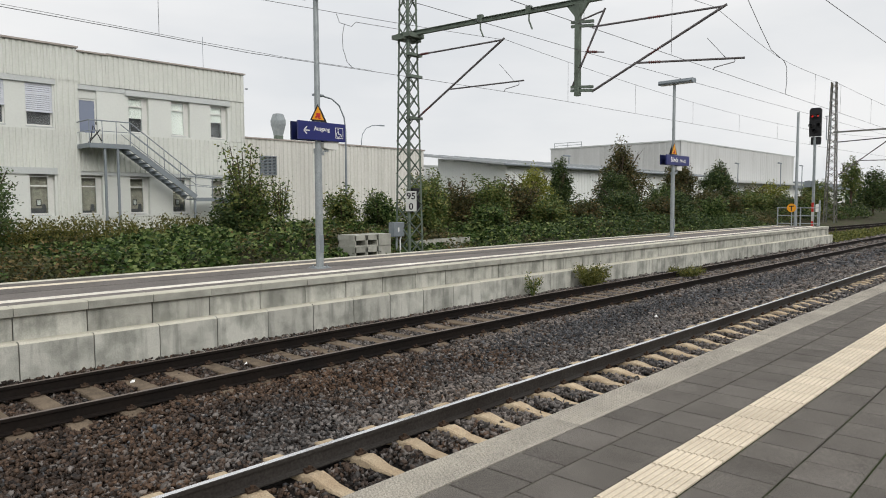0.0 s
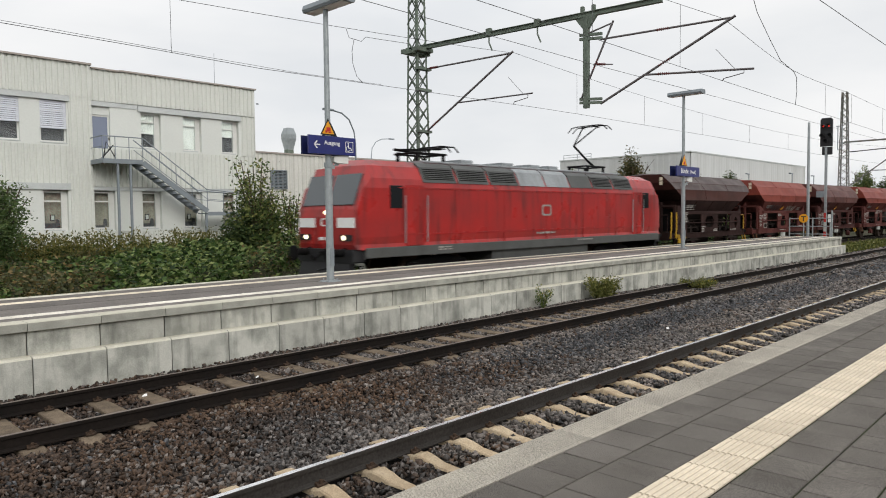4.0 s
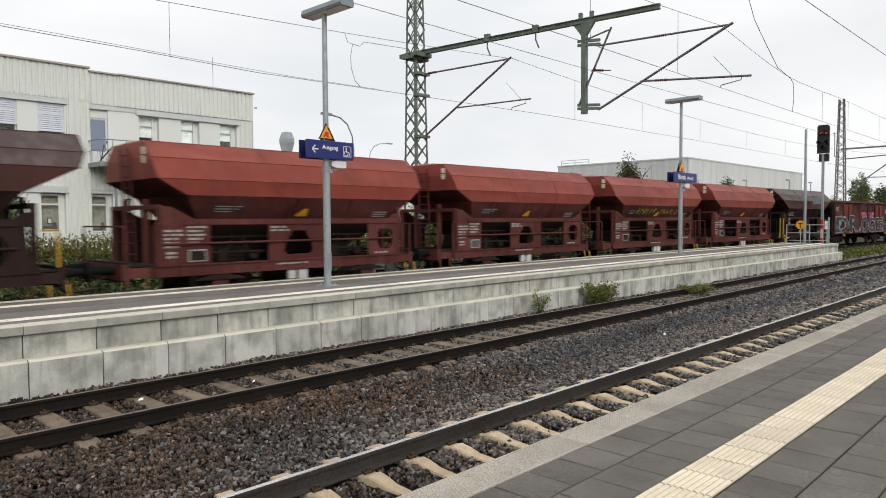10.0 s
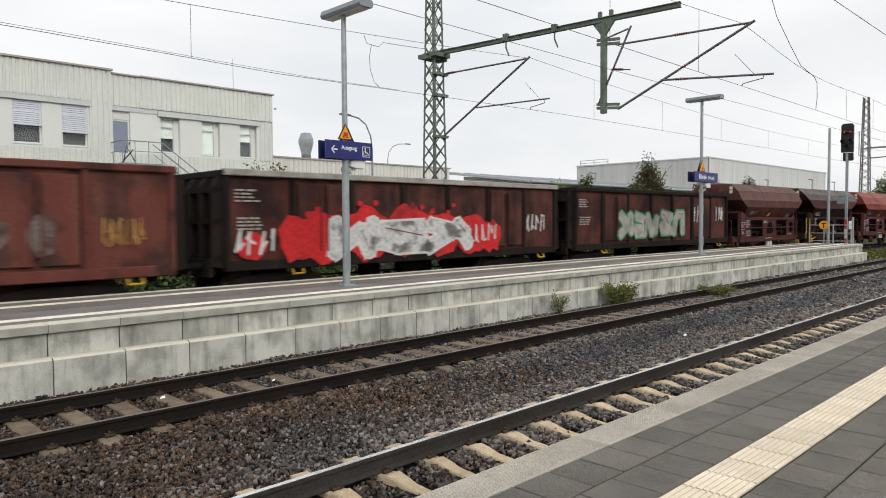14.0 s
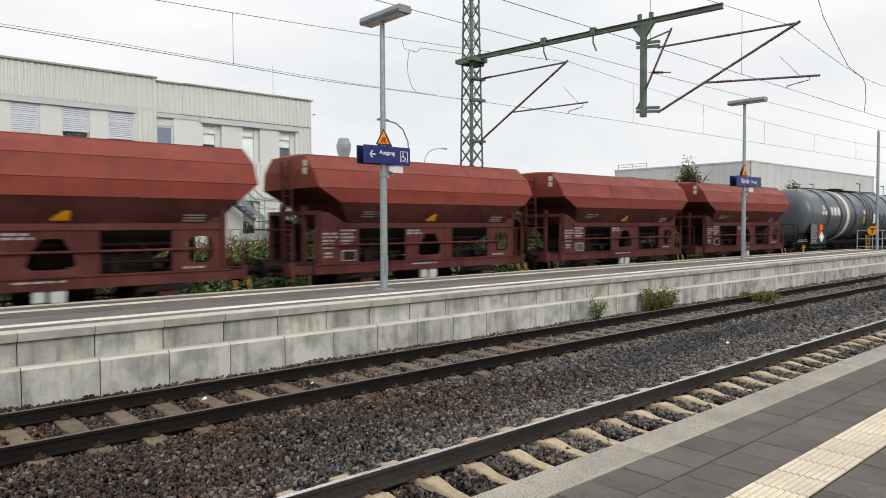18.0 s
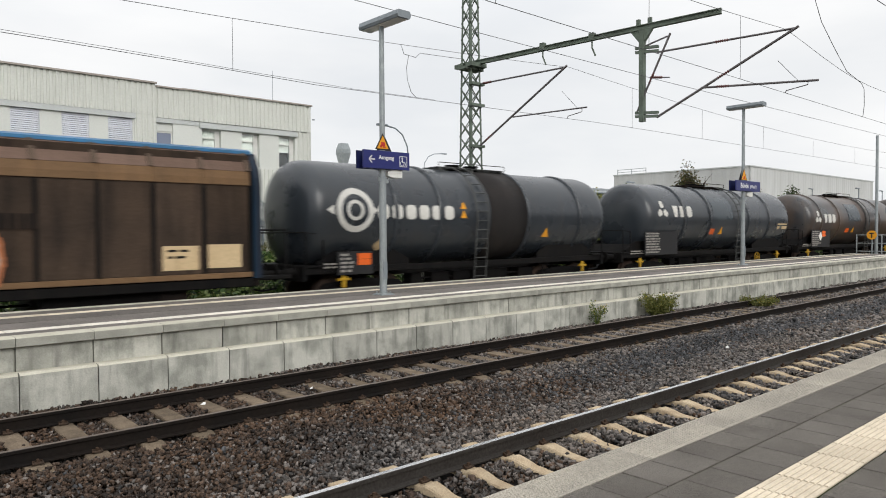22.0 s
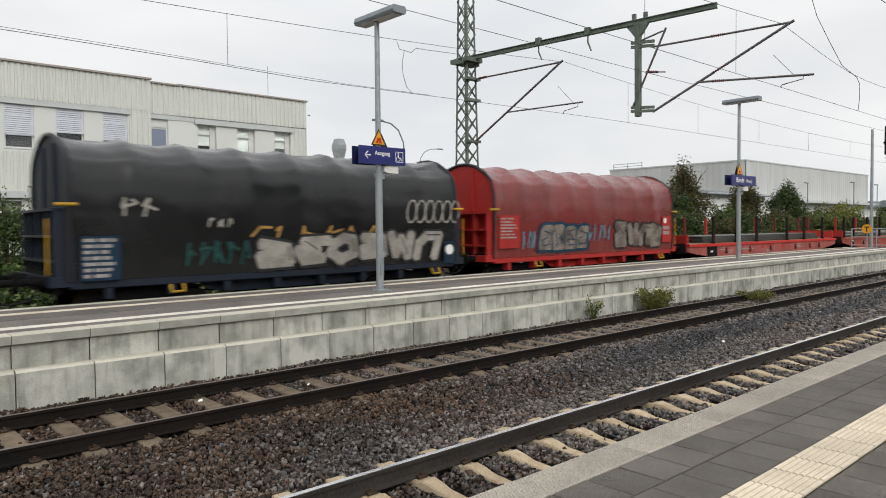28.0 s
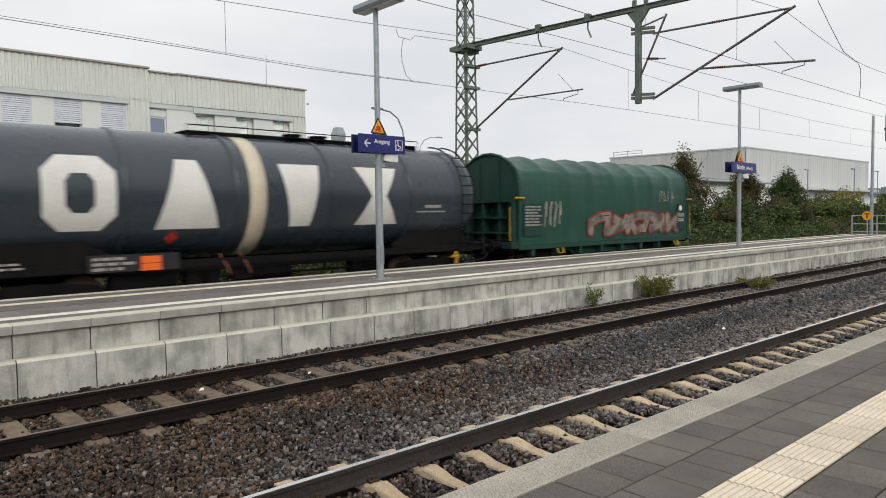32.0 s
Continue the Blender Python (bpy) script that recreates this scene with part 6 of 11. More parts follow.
# trees and shrubs, left to right
shrub(6.0, 26.0, 3.35, 1.35, LEAF_FRESH, "leafy green shrub beside the white office", 1, 340, 0.062)
shrub(4.7, 26.6, 3.0, 0.7, LEAF_FRESH, "slender green shrub beside the white office", 61, 120, 0.062)
shrub(14.7, 24.4, 4.0, 1.2, LEAF_MID, "tall loose shrub with reddish tips before the hall", 3, 130)
shrub(14.4, 24.6, 2.5, 1.2, LEAF_DARK, "dense dark shrub in the brambles", 4, 260)
shrub(16.7, 25.0, 3.2, 0.55, LEAF_MID, "thin young shrub with bare twigs", 48, 40, 0.06, 10)
shrub(15.6, 25.2, 2.7, 1.0, LEAF_MID, "loose green shrub before the hall", 5, 160)
shrub(20.3, 25.5, 2.5, 1.0, LEAF_MID, "green shrub behind the catenary mast", 6, 260)
shrub(22.3, 25.0, 2.4, 1.1, LEAF_BRAMBLE, "green shrub behind the catenary mast", 7, 260)
shrub(26.0, 25.5, 3.4, 1.5, LEAF_MID, "loose green shrub with thin twigs", 8, 360)
shrub(28.6, 25.5, 3.0, 1.6, LEAF_BROWN, "brown-tinged shrub in the thicket", 9, 360)
shrub(31.2, 25.2, 2.6, 1.5, LEAF_MID, "low green shrub in the thicket", 10, 320)
tree(36.9, 26.5, 4.3, 1.45, 1.75, LEAF_LIGHT, "small bright yellow-green tree", 11, 330, 0.075)
tree(40.0, 26.5, 5.1, 0.95, 2.3, LEAF_DARK, "narrow dark green tree", 12, 420, 0.08)
tree(48.3, 26.5, 6.35, 2.5, 2.9, LEAF_BROWN, "broad dark green tree turning brown", 13, 700, 0.085, peak=0.78)
tree(45.5, 25.5, 4.2, 1.7, 1.9, LEAF_DARK, "rounded dark green shrub-like tree", 14, 340, 0.08)
tree(59.5, 27.0, 5.5, 1.9, 2.5, LEAF_BROWN, "brown-green tree by the platform sign", 15, 560, 0.095)
tree(72.3, 28.5, 5.9, 2.4, 2.8, LEAF_DARK, "dark rounded tree before the warehouse", 16, 560, 0.11, peak=0.6)
shrub(53.0, 25.5, 3.2, 1.8, LEAF_BRAMBLE, "green shrub in the thicket", 17, 340, 0.085)
shrub(64.5, 26.0, 3.0, 1.9, LEAF_BROWN, "brown-tinged shrub in the thicket", 18, 340, 0.085)
shrub(79.0, 27.5, 3.4, 2.3, LEAF_BROWN, "brown-tinged shrub in the thicket", 19, 360, 0.1)
shrub(87.0, 28.0, 4.0, 2.4, LEAF_LIGHT, "pale yellow-green shrub by the track", 20, 360, 0.1)
tree(92.0, 24.5, 4.6, 2.2, 2.2, LEAF_MID, "green bushy tree beyond the platform", 21, 360, 0.11)
tree(100.0, 22.5, 7.6, 1.6, 2.6, LEAF_MID, "slender tree with an open crown", 22, 260, 0.11, low=0.3)
tree(110.0, 22.0, 6.4, 3.0, 3.0, LEAF_DARK, "dark broad tree beyond the mast", 23, 420, 0.13)
tree(122.0, 22.5, 5.6, 2.8, 2.7, LEAF_BROWN, "brownish broad tree beyond the mast", 24, 380, 0.13)
tree(135.0, 22.0, 5.8, 3.4, 2.8, LEAF_DARK, "dark broad tree beyond the mast", 25, 380, 0.14)
tree(150.0, 21.0, 6.2, 4.0, 3.0, LEAF_MID, "broad green tree beyond the mast", 26, 380, 0.15)
for k, (x, y, h, rx, m, lab) in enumerate(((24.6, 24.2, 3.1, 1.3, LEAF_MID, "loose green shrub with thin twigs"), (30.0, 24.4, 3.2, 1.5, LEAF_MID, "dense green shrub in the brambles"), (33.2, 25.0, 3.3, 1.5, LEAF_BROWN, "brown-tinged shrub in the thicket"), (27.5, 22.6, 1.9, 1.2, LEAF_BRAMBLE, "green bramble mound beside the track"), (33.5, 23.0, 2.3, 1.3, LEAF_MID, "loose green shrub in the thicket"), (38.0, 23.4, 2.0, 1.3, LEAF_BROWN, "brown-tinged shrub in the thicket"),
        (42.5, 23.2, 2.7, 1.4, LEAF_DARK, "dense dark shrub in the brambles"), (47.0, 22.6, 2.2, 1.5, LEAF_BROWN, "brown-tinged shrub in the thicket"), (51.0, 23.0, 2.8, 1.5, LEAF_DARK, "dense dark shrub in the brambles"), (57.0, 22.8, 2.3, 1.6, LEAF_BRAMBLE, "green shrub in the thicket"),
        (62.0, 23.5, 2.4, 1.6, LEAF_BROWN, "brown-tinged shrub in the thicket"), (69.0, 23.5, 2.9, 1.8, LEAF_MID, "loose green shrub in the thicket"), (76.0, 23.0, 2.6, 1.9, LEAF_BROWN, "brown-tinged shrub in the thicket"), (84.0, 22.5, 3.0, 2.0, LEAF_MID, "loose green shrub in the thicket"))):
    shrub(x, y, h, rx, m, lab, 40 + k, 240, 0.075 + 0.0004 * x)
# far woods on the skyline
pts = []
for k in range(2600):
    x = 170 + 330 * lrng.random()
    y = 20 + 40 * lrng.random() + (x - 170) * 0.05
    pts.append((x, y, 0.8 + (4 + 4 * abs(noise.noise((x * 0.04, y * 0.05, 1)))) * lrng.random() ** 0.6))
v, f = clumps(np.array(pts), 9, (1.0, 1.0, 0.7), 0.45)
tagged(new("far_woods", fast_mesh("far_woods", v, f, LEAF_DARK)), "distant dark line of trees", "woods", "", "stuff")

# weeds on the far track
def track_weed(x, y, h, rx, mat, label, seed, n, flowers=0):
    t = thing("trackside_weed", (x, y, -0.22), label, "weed", "weeds on the track")
    r = random.Random(seed)
    g = Solid()
    ps = []
    for k in range(26):
        a = r.uniform(0, 6.28)
        e = Vector((math.cos(a) * rx * r.uniform(0.2, 1.0), math.sin(a) * rx * r.uniform(0.2, 0.8), h * r.uniform(0.55, 1.0)))
        g.pipe([(0, 0, 0), (e.x * 0.4, e.y * 0.4, e.z * 0.6), e], 0.005, 4)
        ps += [np.array(e) * u for u in (0.45, 0.6, 0.75, 0.9, 1.0)]
    tagged(part("stem", g, mat, t), "", "", "", "stuff")
    v, f = clumps(np.array(ps), n, (0.045, 0.045, 0.05), 0.030, 0.8)
    part("leaves", fast_mesh("leaves", v, f, mat), None, t)
    if flowers:
        v, f = clumps(np.array(ps)[4::5], flowers, (0.03, 0.03, 0.03), 0.014, 0.8)
        part("flowers", fast_mesh("flowers", v, f, FLOWER), None, t, "small yellow flowers")
    return t


track_weed(14.75, 10.60, 0.66, 0.34, LEAF_MID, "thin green weed with yellow flowers by the platform wall", 1, 2, 4)
track_weed(17.35, 10.50, 0.68, 0.60, LEAF_OLIVE, "bushy olive-green weed with yellow flowers by the platform wall", 2, 18, 5)
track_weed(17.75, 10.5, 0.60, 0.5, LEAF_OLIVE, "bushy yellow-green weed by the platform wall", 4, 14, 3)
track_weed(22.2, 9.75, 0.30, 0.72, LEAF_OLIVE, "low dry weed between the rails", 3, 18, 6)

# ---- the freight train ----
def paint(name, a, b, streak, amount=0.45, rough=0.6, fine=0.14, spread=0.06, spec=0.35, scale=0.9, low=0.35, high=0.7):
    return surface(name, a, rough, col2=b, amount=0.85, scale=scale, fine=22, fine_amount=fine, bump=0.05, streak=streak, streak_amount=amount, streak_scale=(3.5, 3.5, 0.45), spread=spread, spec=spec, low=low, high=high)


HOP_RED = paint("hopper_red", (0.235, 0.050, 0.034), (0.175, 0.040, 0.029), (0.11, 0.034, 0.026), 0.5, 0.5)
HOP_DARK = paint("hopper_dark", (0.075, 0.028, 0.022), (0.048, 0.022, 0.019), (0.03, 0.018, 0.016), 0.5, 0.5)
DUSTY = paint("dusty_hopper_top", (0.060, 0.035, 0.031), (0.040, 0.026, 0.024), (0.13, 0.112, 0.105), 0.5, 0.46, 0.14, 0.06, 0.5)
HOP_MAROON = paint("hopper_maroon", (0.105, 0.034, 0.028), (0.068, 0.030, 0.026), (0.12, 0.085, 0.075), 0.5, 0.5)
# Darker copies of each body paint: grime, plus shade below the bin.
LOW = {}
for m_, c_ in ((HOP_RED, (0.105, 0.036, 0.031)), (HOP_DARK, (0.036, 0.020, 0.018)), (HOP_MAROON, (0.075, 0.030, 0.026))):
    LOW[m_] = paint("grimy_shaded_frame", c_, tuple(v * 0.5 for v in c_), tuple(v * 1.5 for v in c_), 0.45, 0.7)
# Underframe grime and black, darkened further for the shade beneath the wagons.
UNDER = paint("underframe_grime_and_shade", (0.018, 0.0145, 0.013), (0.030, 0.021, 0.017), (0.015, 0.011, 0.010), 0.5, 0.8)
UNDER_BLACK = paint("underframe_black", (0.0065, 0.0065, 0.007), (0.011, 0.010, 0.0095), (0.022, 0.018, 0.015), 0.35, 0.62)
WHEEL = paint("wheel_steel", (0.06, 0.045, 0.038), (0.09, 0.06, 0.045), (0.05, 0.04, 0.035), 0.4, 0.6)
RUST = paint("rusty_part", (0.15, 0.07, 0.04), (0.09, 0.05, 0.035), (0.2, 0.09, 0.05), 0.5, 0.8)
TANK_GREY = paint("tank_grey", (0.098, 0.112, 0.130), (0.078, 0.088, 0.102), (0.13, 0.095, 0.075), 0.28, 0.30, 0.14, 0.06, 0.5)
TANK_RUSTY = surface("tank_grey_rusty", (0.150, 0.163, 0.168), 0.34, col2=(0.090, 0.097, 0.098), amount=0.8, scale=0.8, fine=22, fine_amount=0.15, bump=0.05, streak=(0.165, 0.080, 0.045), streak_amount=0.85, streak_scale=(1.9, 1.9, 0.28), spread=0.06, spec=0.5)
TANK_BROWN = paint("tank_brown", (0.066, 0.034, 0.025), (0.040, 0.026, 0.021), (0.030, 0.023, 0.020), 0.5, 0.28, 0.14, 0.06, 0.5)
TANK_DULL = paint("tank_dull_dark", (0.032, 0.029, 0.028), (0.024, 0.022, 0.022), (0.045, 0.036, 0.03), 0.4, 0.6)
TANK_BLACK = paint("tank_black", (0.026, 0.032, 0.040), (0.034, 0.040, 0.047), (0.055, 0.049, 0.045), 0.28, 0.28, 0.12, 0.06, 0.5)
TANK_SOOTY = paint("tank_sooty", (0.040, 0.040, 0.043), (0.082, 0.052, 0.036), (0.085, 0.066, 0.050), 0.6, 0.30, 0.16, 0.06, 0.5, 0.50, 0.40, 0.60)
TANK_WHITE = paint("tank_white", (0.56, 0.555, 0.51), (0.48, 0.475, 0.435), (0.33, 0.315, 0.28), 0.3, 0.32, 0.06, 0.06, 0.5)
TANK_BLUE = paint("tank_blue_black", (0.028, 0.040, 0.050), (0.034, 0.046, 0.055), (0.05, 0.055, 0.058), 0.28, 0.28, 0.12, 0.06, 0.5)
PATCH = paint("tank_patch", (0.030, 0.043, 0.050), (0.042, 0.055, 0.062), (0.075, 0.060, 0.05), 0.3, 0.34, 0.14, 0.06, 0.5)
OPEN_BROWN = paint("open_wagon_brown", (0.125, 0.040, 0.031), (0.034, 0.022, 0.019), (0.16, 0.085, 0.068), 0.35, 0.65, 0.2, 0.06, 0.35, 1.1, 0.46, 0.60)
OPEN_DARK = paint("open_wagon_dark", (0.092, 0.032, 0.026), (0.018, 0.014, 0.013), (0.12, 0.062, 0.05), 0.4, 0.7, 0.2, 0.06, 0.35, 1.1, 0.40, 0.62)
OPEN_END = paint("open_wagon_end", (0.013, 0.011, 0.0105), (0.020, 0.015, 0.013), (0.05, 0.03, 0.025), 0.4, 0.75)
OPEN_DOOR = paint("open_wagon_door", (0.19, 0.038, 0.028), (0.13, 0.035, 0.027), (0.10, 0.04, 0.03), 0.4, 0.65)
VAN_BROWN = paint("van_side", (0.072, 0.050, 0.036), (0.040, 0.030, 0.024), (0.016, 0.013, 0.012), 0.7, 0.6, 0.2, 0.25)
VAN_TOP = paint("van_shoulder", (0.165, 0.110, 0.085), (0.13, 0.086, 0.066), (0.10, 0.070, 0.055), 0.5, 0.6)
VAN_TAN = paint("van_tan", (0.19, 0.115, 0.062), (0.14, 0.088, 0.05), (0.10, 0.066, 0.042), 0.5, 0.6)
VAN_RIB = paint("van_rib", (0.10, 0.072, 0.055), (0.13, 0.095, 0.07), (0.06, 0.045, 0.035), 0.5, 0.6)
ROOF_BLUE = paint("van_roof_blue", (0.040, 0.155, 0.30), (0.032, 0.115, 0.22), (0.03, 0.06, 0.10), 0.4, 0.4)
VAN_BLUE = paint("van_blue", (0.012, 0.036, 0.068), (0.010, 0.022, 0.040), (0.010, 0.013, 0.018), 0.6, 0.45)
NAVY_STEEL = paint("navy_steel", (0.013, 0.020, 0.035), (0.02, 0.024, 0.032), (0.03, 0.03, 0.03), 0.4, 0.5)
CREAM = paint("cream_panel", (0.60, 0.46, 0.28), (0.50, 0.37, 0.21), (0.30, 0.20, 0.12), 0.45, 0.6)
TARP_RED = paint("tarpaulin_red", (0.20, 0.030, 0.026), (0.14, 0.027, 0.024), (0.25, 0.07, 0.062), 0.45, 0.26, 0.2, 0.06, 0.5, 1.3)
TARP_WINE = paint("tarpaulin_wine", (0.072, 0.014, 0.012), (0.040, 0.012, 0.011), (0.11, 0.034, 0.03), 0.4, 0.26, 0.2, 0.06, 0.5, 1.3)
TARP_BLACK = paint("tarpaulin_black", (0.0065, 0.007, 0.0075), (0.010, 0.0105, 0.011), (0.022, 0.022, 0.022), 0.4, 0.24, 0.2, 0.06, 0.5, 1.3)
TARP_GREEN = paint("tarpaulin_green", (0.020, 0.075, 0.055), (0.022, 0.058, 0.045), (0.045, 0.10, 0.082), 0.35, 0.4)
RED_STEEL = paint("bright_red_steel", (0.43, 0.030, 0.026), (0.33, 0.032, 0.028), (0.18, 0.035, 0.03), 0.35, 0.45)
GREEN_STEEL = paint("green_steel", (0.016, 0.055, 0.042), (0.018, 0.045, 0.036), (0.03, 0.04, 0.035), 0.4, 0.5)
FLAT_RED = paint("flat_wagon_red", (0.40, 0.125, 0.110), (0.30, 0.085, 0.075), (0.17, 0.055, 0.05), 0.6, 0.65)
SIDE_DARK = paint("drop_side_dark", (0.055, 0.019, 0.017), (0.04, 0.016, 0.015), (0.07, 0.024, 0.021), 0.4, 0.7)
FLANGE_RED = paint("flange_red", (0.55, 0.034, 0.026), (0.45, 0.034, 0.028), (0.30, 0.035, 0.03), 0.35, 0.45)
FLAT_SALMON = paint("flat_wagon_salmon", (0.42, 0.115, 0.080), (0.33, 0.085, 0.06), (0.20, 0.06, 0.05), 0.5, 0.6)
FLAT_DULL = paint("flat_wagon_dull_red", (0.150, 0.046, 0.040), (0.115, 0.040, 0.035), (0.085, 0.036, 0.032), 0.5, 0.6)
FLAT_BROWN = paint("flat_wagon_brown", (0.15, 0.036, 0.032), (0.105, 0.032, 0.029), (0.075, 0.03, 0.026), 0.5, 0.65)
PLATE_STEEL = paint("steel_plate", (0.092, 0.092, 0.084), (0.065, 0.065, 0.060), (0.12, 0.09, 0.065), 0.4, 0.55)
PLATE_PALE = paint("pale_plate", (0.20, 0.195, 0.16), (0.15, 0.145, 0.12), (0.13, 0.11, 0.08), 0.4, 0.5)
TIMBER = paint("timber", (0.25, 0.20, 0.14), (0.18, 0.14, 0.10), (0.12, 0.10, 0.08), 0.4, 0.8)
LABEL = surface("stencil_white", (0.29, 0.275, 0.255), 0.6, col2=(0.40, 0.37, 0.34), scale=6, fine=30, fine_amount=0.2, bump=0)
CREAM_BAND = surface("cream_band", (0.60, 0.54, 0.41), 0.5, col2=(0.45, 0.36, 0.26), scale=2, fine=20, fine_amount=0.12, bump=0)
LOGO_WHITE = surface("logo_white", (0.66, 0.65, 0.61), 0.5, col2=(0.52, 0.50, 0.46), scale=1.5, fine=20, fine_amount=0.1, bump=0)
LOGO_BLUE = surface("logo_blue", (0.012, 0.060, 0.18), 0.45, col2=(0.014, 0.055, 0.15), scale=1.5, fine=20, fine_amount=0.1, bump=0)
LOGO_RED = surface("logo_red_faded", (0.30, 0.035, 0.03), 0.5, col2=(0.20, 0.04, 0.034), scale=2, fine=20, fine_amount=0.15, bump=0)
PLATE_ORANGE = surface("hazard_orange", (0.80, 0.14, 0.02), 0.5, col2=(0.68, 0.13, 0.03), scale=5, fine=30, fine_amount=0.08, bump=0)
SPRAY_WHITE = surface("spray_white", (0.60, 0.60, 0.58), 0.6, col2=(0.42, 0.42, 0.41), scale=2.5, fine=18, fine_amount=0.25, bump=0)
SPRAY_LIME = surface("spray_yellow_green", (0.36, 0.33, 0.06), 0.6, col2=(0.22, 0.22, 0.05), scale=2.0, fine=14, fine_amount=0.25, bump=0)
SPRAY_TEAL = surface("spray_dull_teal", (0.022, 0.075, 0.068), 0.6, col2=(0.018, 0.035, 0.034), scale=2.0, fine=14, fine_amount=0.3, bump=0)
SPRAY_DUST = surface("spray_dusty_grey", (0.25, 0.22, 0.185), 0.6, col2=(0.085, 0.066, 0.056), amount=0.85, scale=2.2, fine=14, fine_amount=0.35, bump=0, low=0.42, high=0.66)
SPRAY_PALE = surface("spray_patchy_white", (0.52, 0.52, 0.51), 0.6, col2=(0.10, 0.09, 0.09), amount=0.85, scale=2.4, fine=14, fine_amount=0.3, bump=0, low=0.5, high=0.62)
RUST_DULL = paint("dull_rust", (0.10, 0.05, 0.033), (0.06, 0.042, 0.034), (0.05, 0.045, 0.042), 0.5, 0.5)
SPRAY_TAN = surface("spray_tan", (0.22, 0.13, 0.09), 0.6, col2=(0.40, 0.33, 0.22), amount=0.8, scale=2.0, fine=14, fine_amount=0.25, bump=0)
SPRAY_NAVY = surface("spray_navy", (0.015, 0.04, 0.07), 0.6, col2=(0.03, 0.08, 0.12), scale=2.0, fine=14, fine_amount=0.25, bump=0)
SPRAY_FILL = surface("spray_black_blue", (0.017, 0.014, 0.016), 0.55, col2=(0.10, 0.17, 0.22), amount=0.85, scale=1.3, fine=9, fine_amount=0.5, bump=0, low=0.55, high=0.64)
SPRAY_LINE = surface("spray_outline", (0.40, 0.40, 0.39), 0.6, col2=(0.10, 0.07, 0.065), amount=0.8, scale=3.0, fine=12, fine_amount=0.4, bump=0, low=0.42, high=0.7)
SPRAY_SILVER = surface("spray_silver", (0.37, 0.35, 0.31), 0.55, col2=(0.19, 0.175, 0.155), amount=0.8, scale=2.5, fine=18, fine_amount=0.25, bump=0)
SPRAY_BLACK = surface("spray_black", (0.02, 0.02, 0.022), 0.5, col2=(0.035, 0.032, 0.03), scale=2.5, fine=18, fine_amount=0.2, bump=0)
SPRAY_PINK = surface("spray_pink", (0.62, 0.17, 0.30), 0.6, col2=(0.42, 0.12, 0.2), scale=2.0, fine=14, fine_amount=0.3, bump=0)
SPRAY_BLUE = surface("spray_blue", (0.10, 0.28, 0.38), 0.6, col2=(0.14, 0.20, 0.26), scale=2.0, fine=14, fine_amount=0.25, bump=0)
SPRAY_RED = surface("spray_red", (0.52, 0.028, 0.03), 0.6, col2=(0.14, 0.026, 0.024), amount=0.85, scale=1.6, fine=14, fine_amount=0.3, bump=0, low=0.50, high=0.68)
SPRAY_DULL_RED = surface("spray_dull_red", (0.22, 0.05, 0.04), 0.6, col2=(0.12, 0.035, 0.03), scale=2.0, fine=14, fine_amount=0.25, bump=0)
SPRAY_GREEN = surface("spray_green", (0.07, 0.27, 0.16), 0.6, col2=(0.06, 0.17, 0.12), scale=2.0, fine=14, fine_amount=0.25, bump=0)
SPRAY_SALMON = surface("spray_salmon", (0.46, 0.17, 0.075), 0.6, col2=(0.34, 0.14, 0.08), scale=2.0, fine=14, fine_amount=0.25, bump=0)
SPRAY_STONE = surface("spray_stone_grey", (0.40, 0.36, 0.30), 0.6, col2=(0.29, 0.25, 0.20), scale=1.5, fine=14, fine_amount=0.2, bump=0)
SPRAY_OCHRE = surface("spray_ochre", (0.42, 0.24, 0.07), 0.6, col2=(0.28, 0.17, 0.06), scale=2.0, fine=14, fine_amount=0.25, bump=0)
SPRAY_CREAM = surface("spray_cream", (0.55, 0.46, 0.33), 0.6, col2=(0.38, 0.30, 0.2), scale=2.0, fine=14, fine_amount=0.25, bump=0)
LOCO_RED = paint("loco_red", (0.38, 0.022, 0.020), (0.25, 0.024, 0.023), (0.060, 0.020, 0.020), 0.8, 0.30, 0.06)
LOCO_GREY = paint("loco_grey", (0.085, 0.088, 0.085), (0.065, 0.067, 0.065), (0.05, 0.047, 0.044), 0.4, 0.5)
LOCO_ROOF = paint("loco_roof_grey", (0.30, 0.32, 0.33), (0.23, 0.245, 0.255), (0.12, 0.12, 0.12), 0.4, 0.5)
HEADLIGHT = glowing("headlight_lit", (1.0, 0.86, 0.58), 2.6)


def marks(ob):
    """Many small painted strokes that nobody would count."""
    return tagged(ob, ob.get("label", ""), "", "", "stuff")


def wheel_mesh():
    g = Solid()
    g.rod((0, -0.068, 0), (0, 0.068, 0), 0.46, n=28)
    g.rod((0, 0.068, 0), (0, 0.095, 0), 0.485, n=28)
    g.rod((0, -0.09, 0), (0, -0.06, 0), 0.40, 0.42, n=24)
    g.rod((0, -0.20, 0), (0, 0.0, 0), 0.11, n=12)
    return g.mesh("wheel")


WHEEL_ME = wheel_mesh()
WHEEL_ME.materials.append(WHEEL)
BUFFER_ME = Solid().rod((0, 0, 0), (-0.36, 0, 0), 0.10, n=14).rod((-0.34, 0, 0), (-0.58, 0, 0), 0.075, n=12).rod((-0.58, 0, 0), (-0.62, 0, 0), 0.22, n=18).rod((0.0, 0, 0), (-0.05, 0, 0), 0.16, n=8).mesh("buffer")
BUFFER_ME.materials.append(UNDER_BLACK)
TURN = Matrix.Rotation(math.pi, 4, "Z")


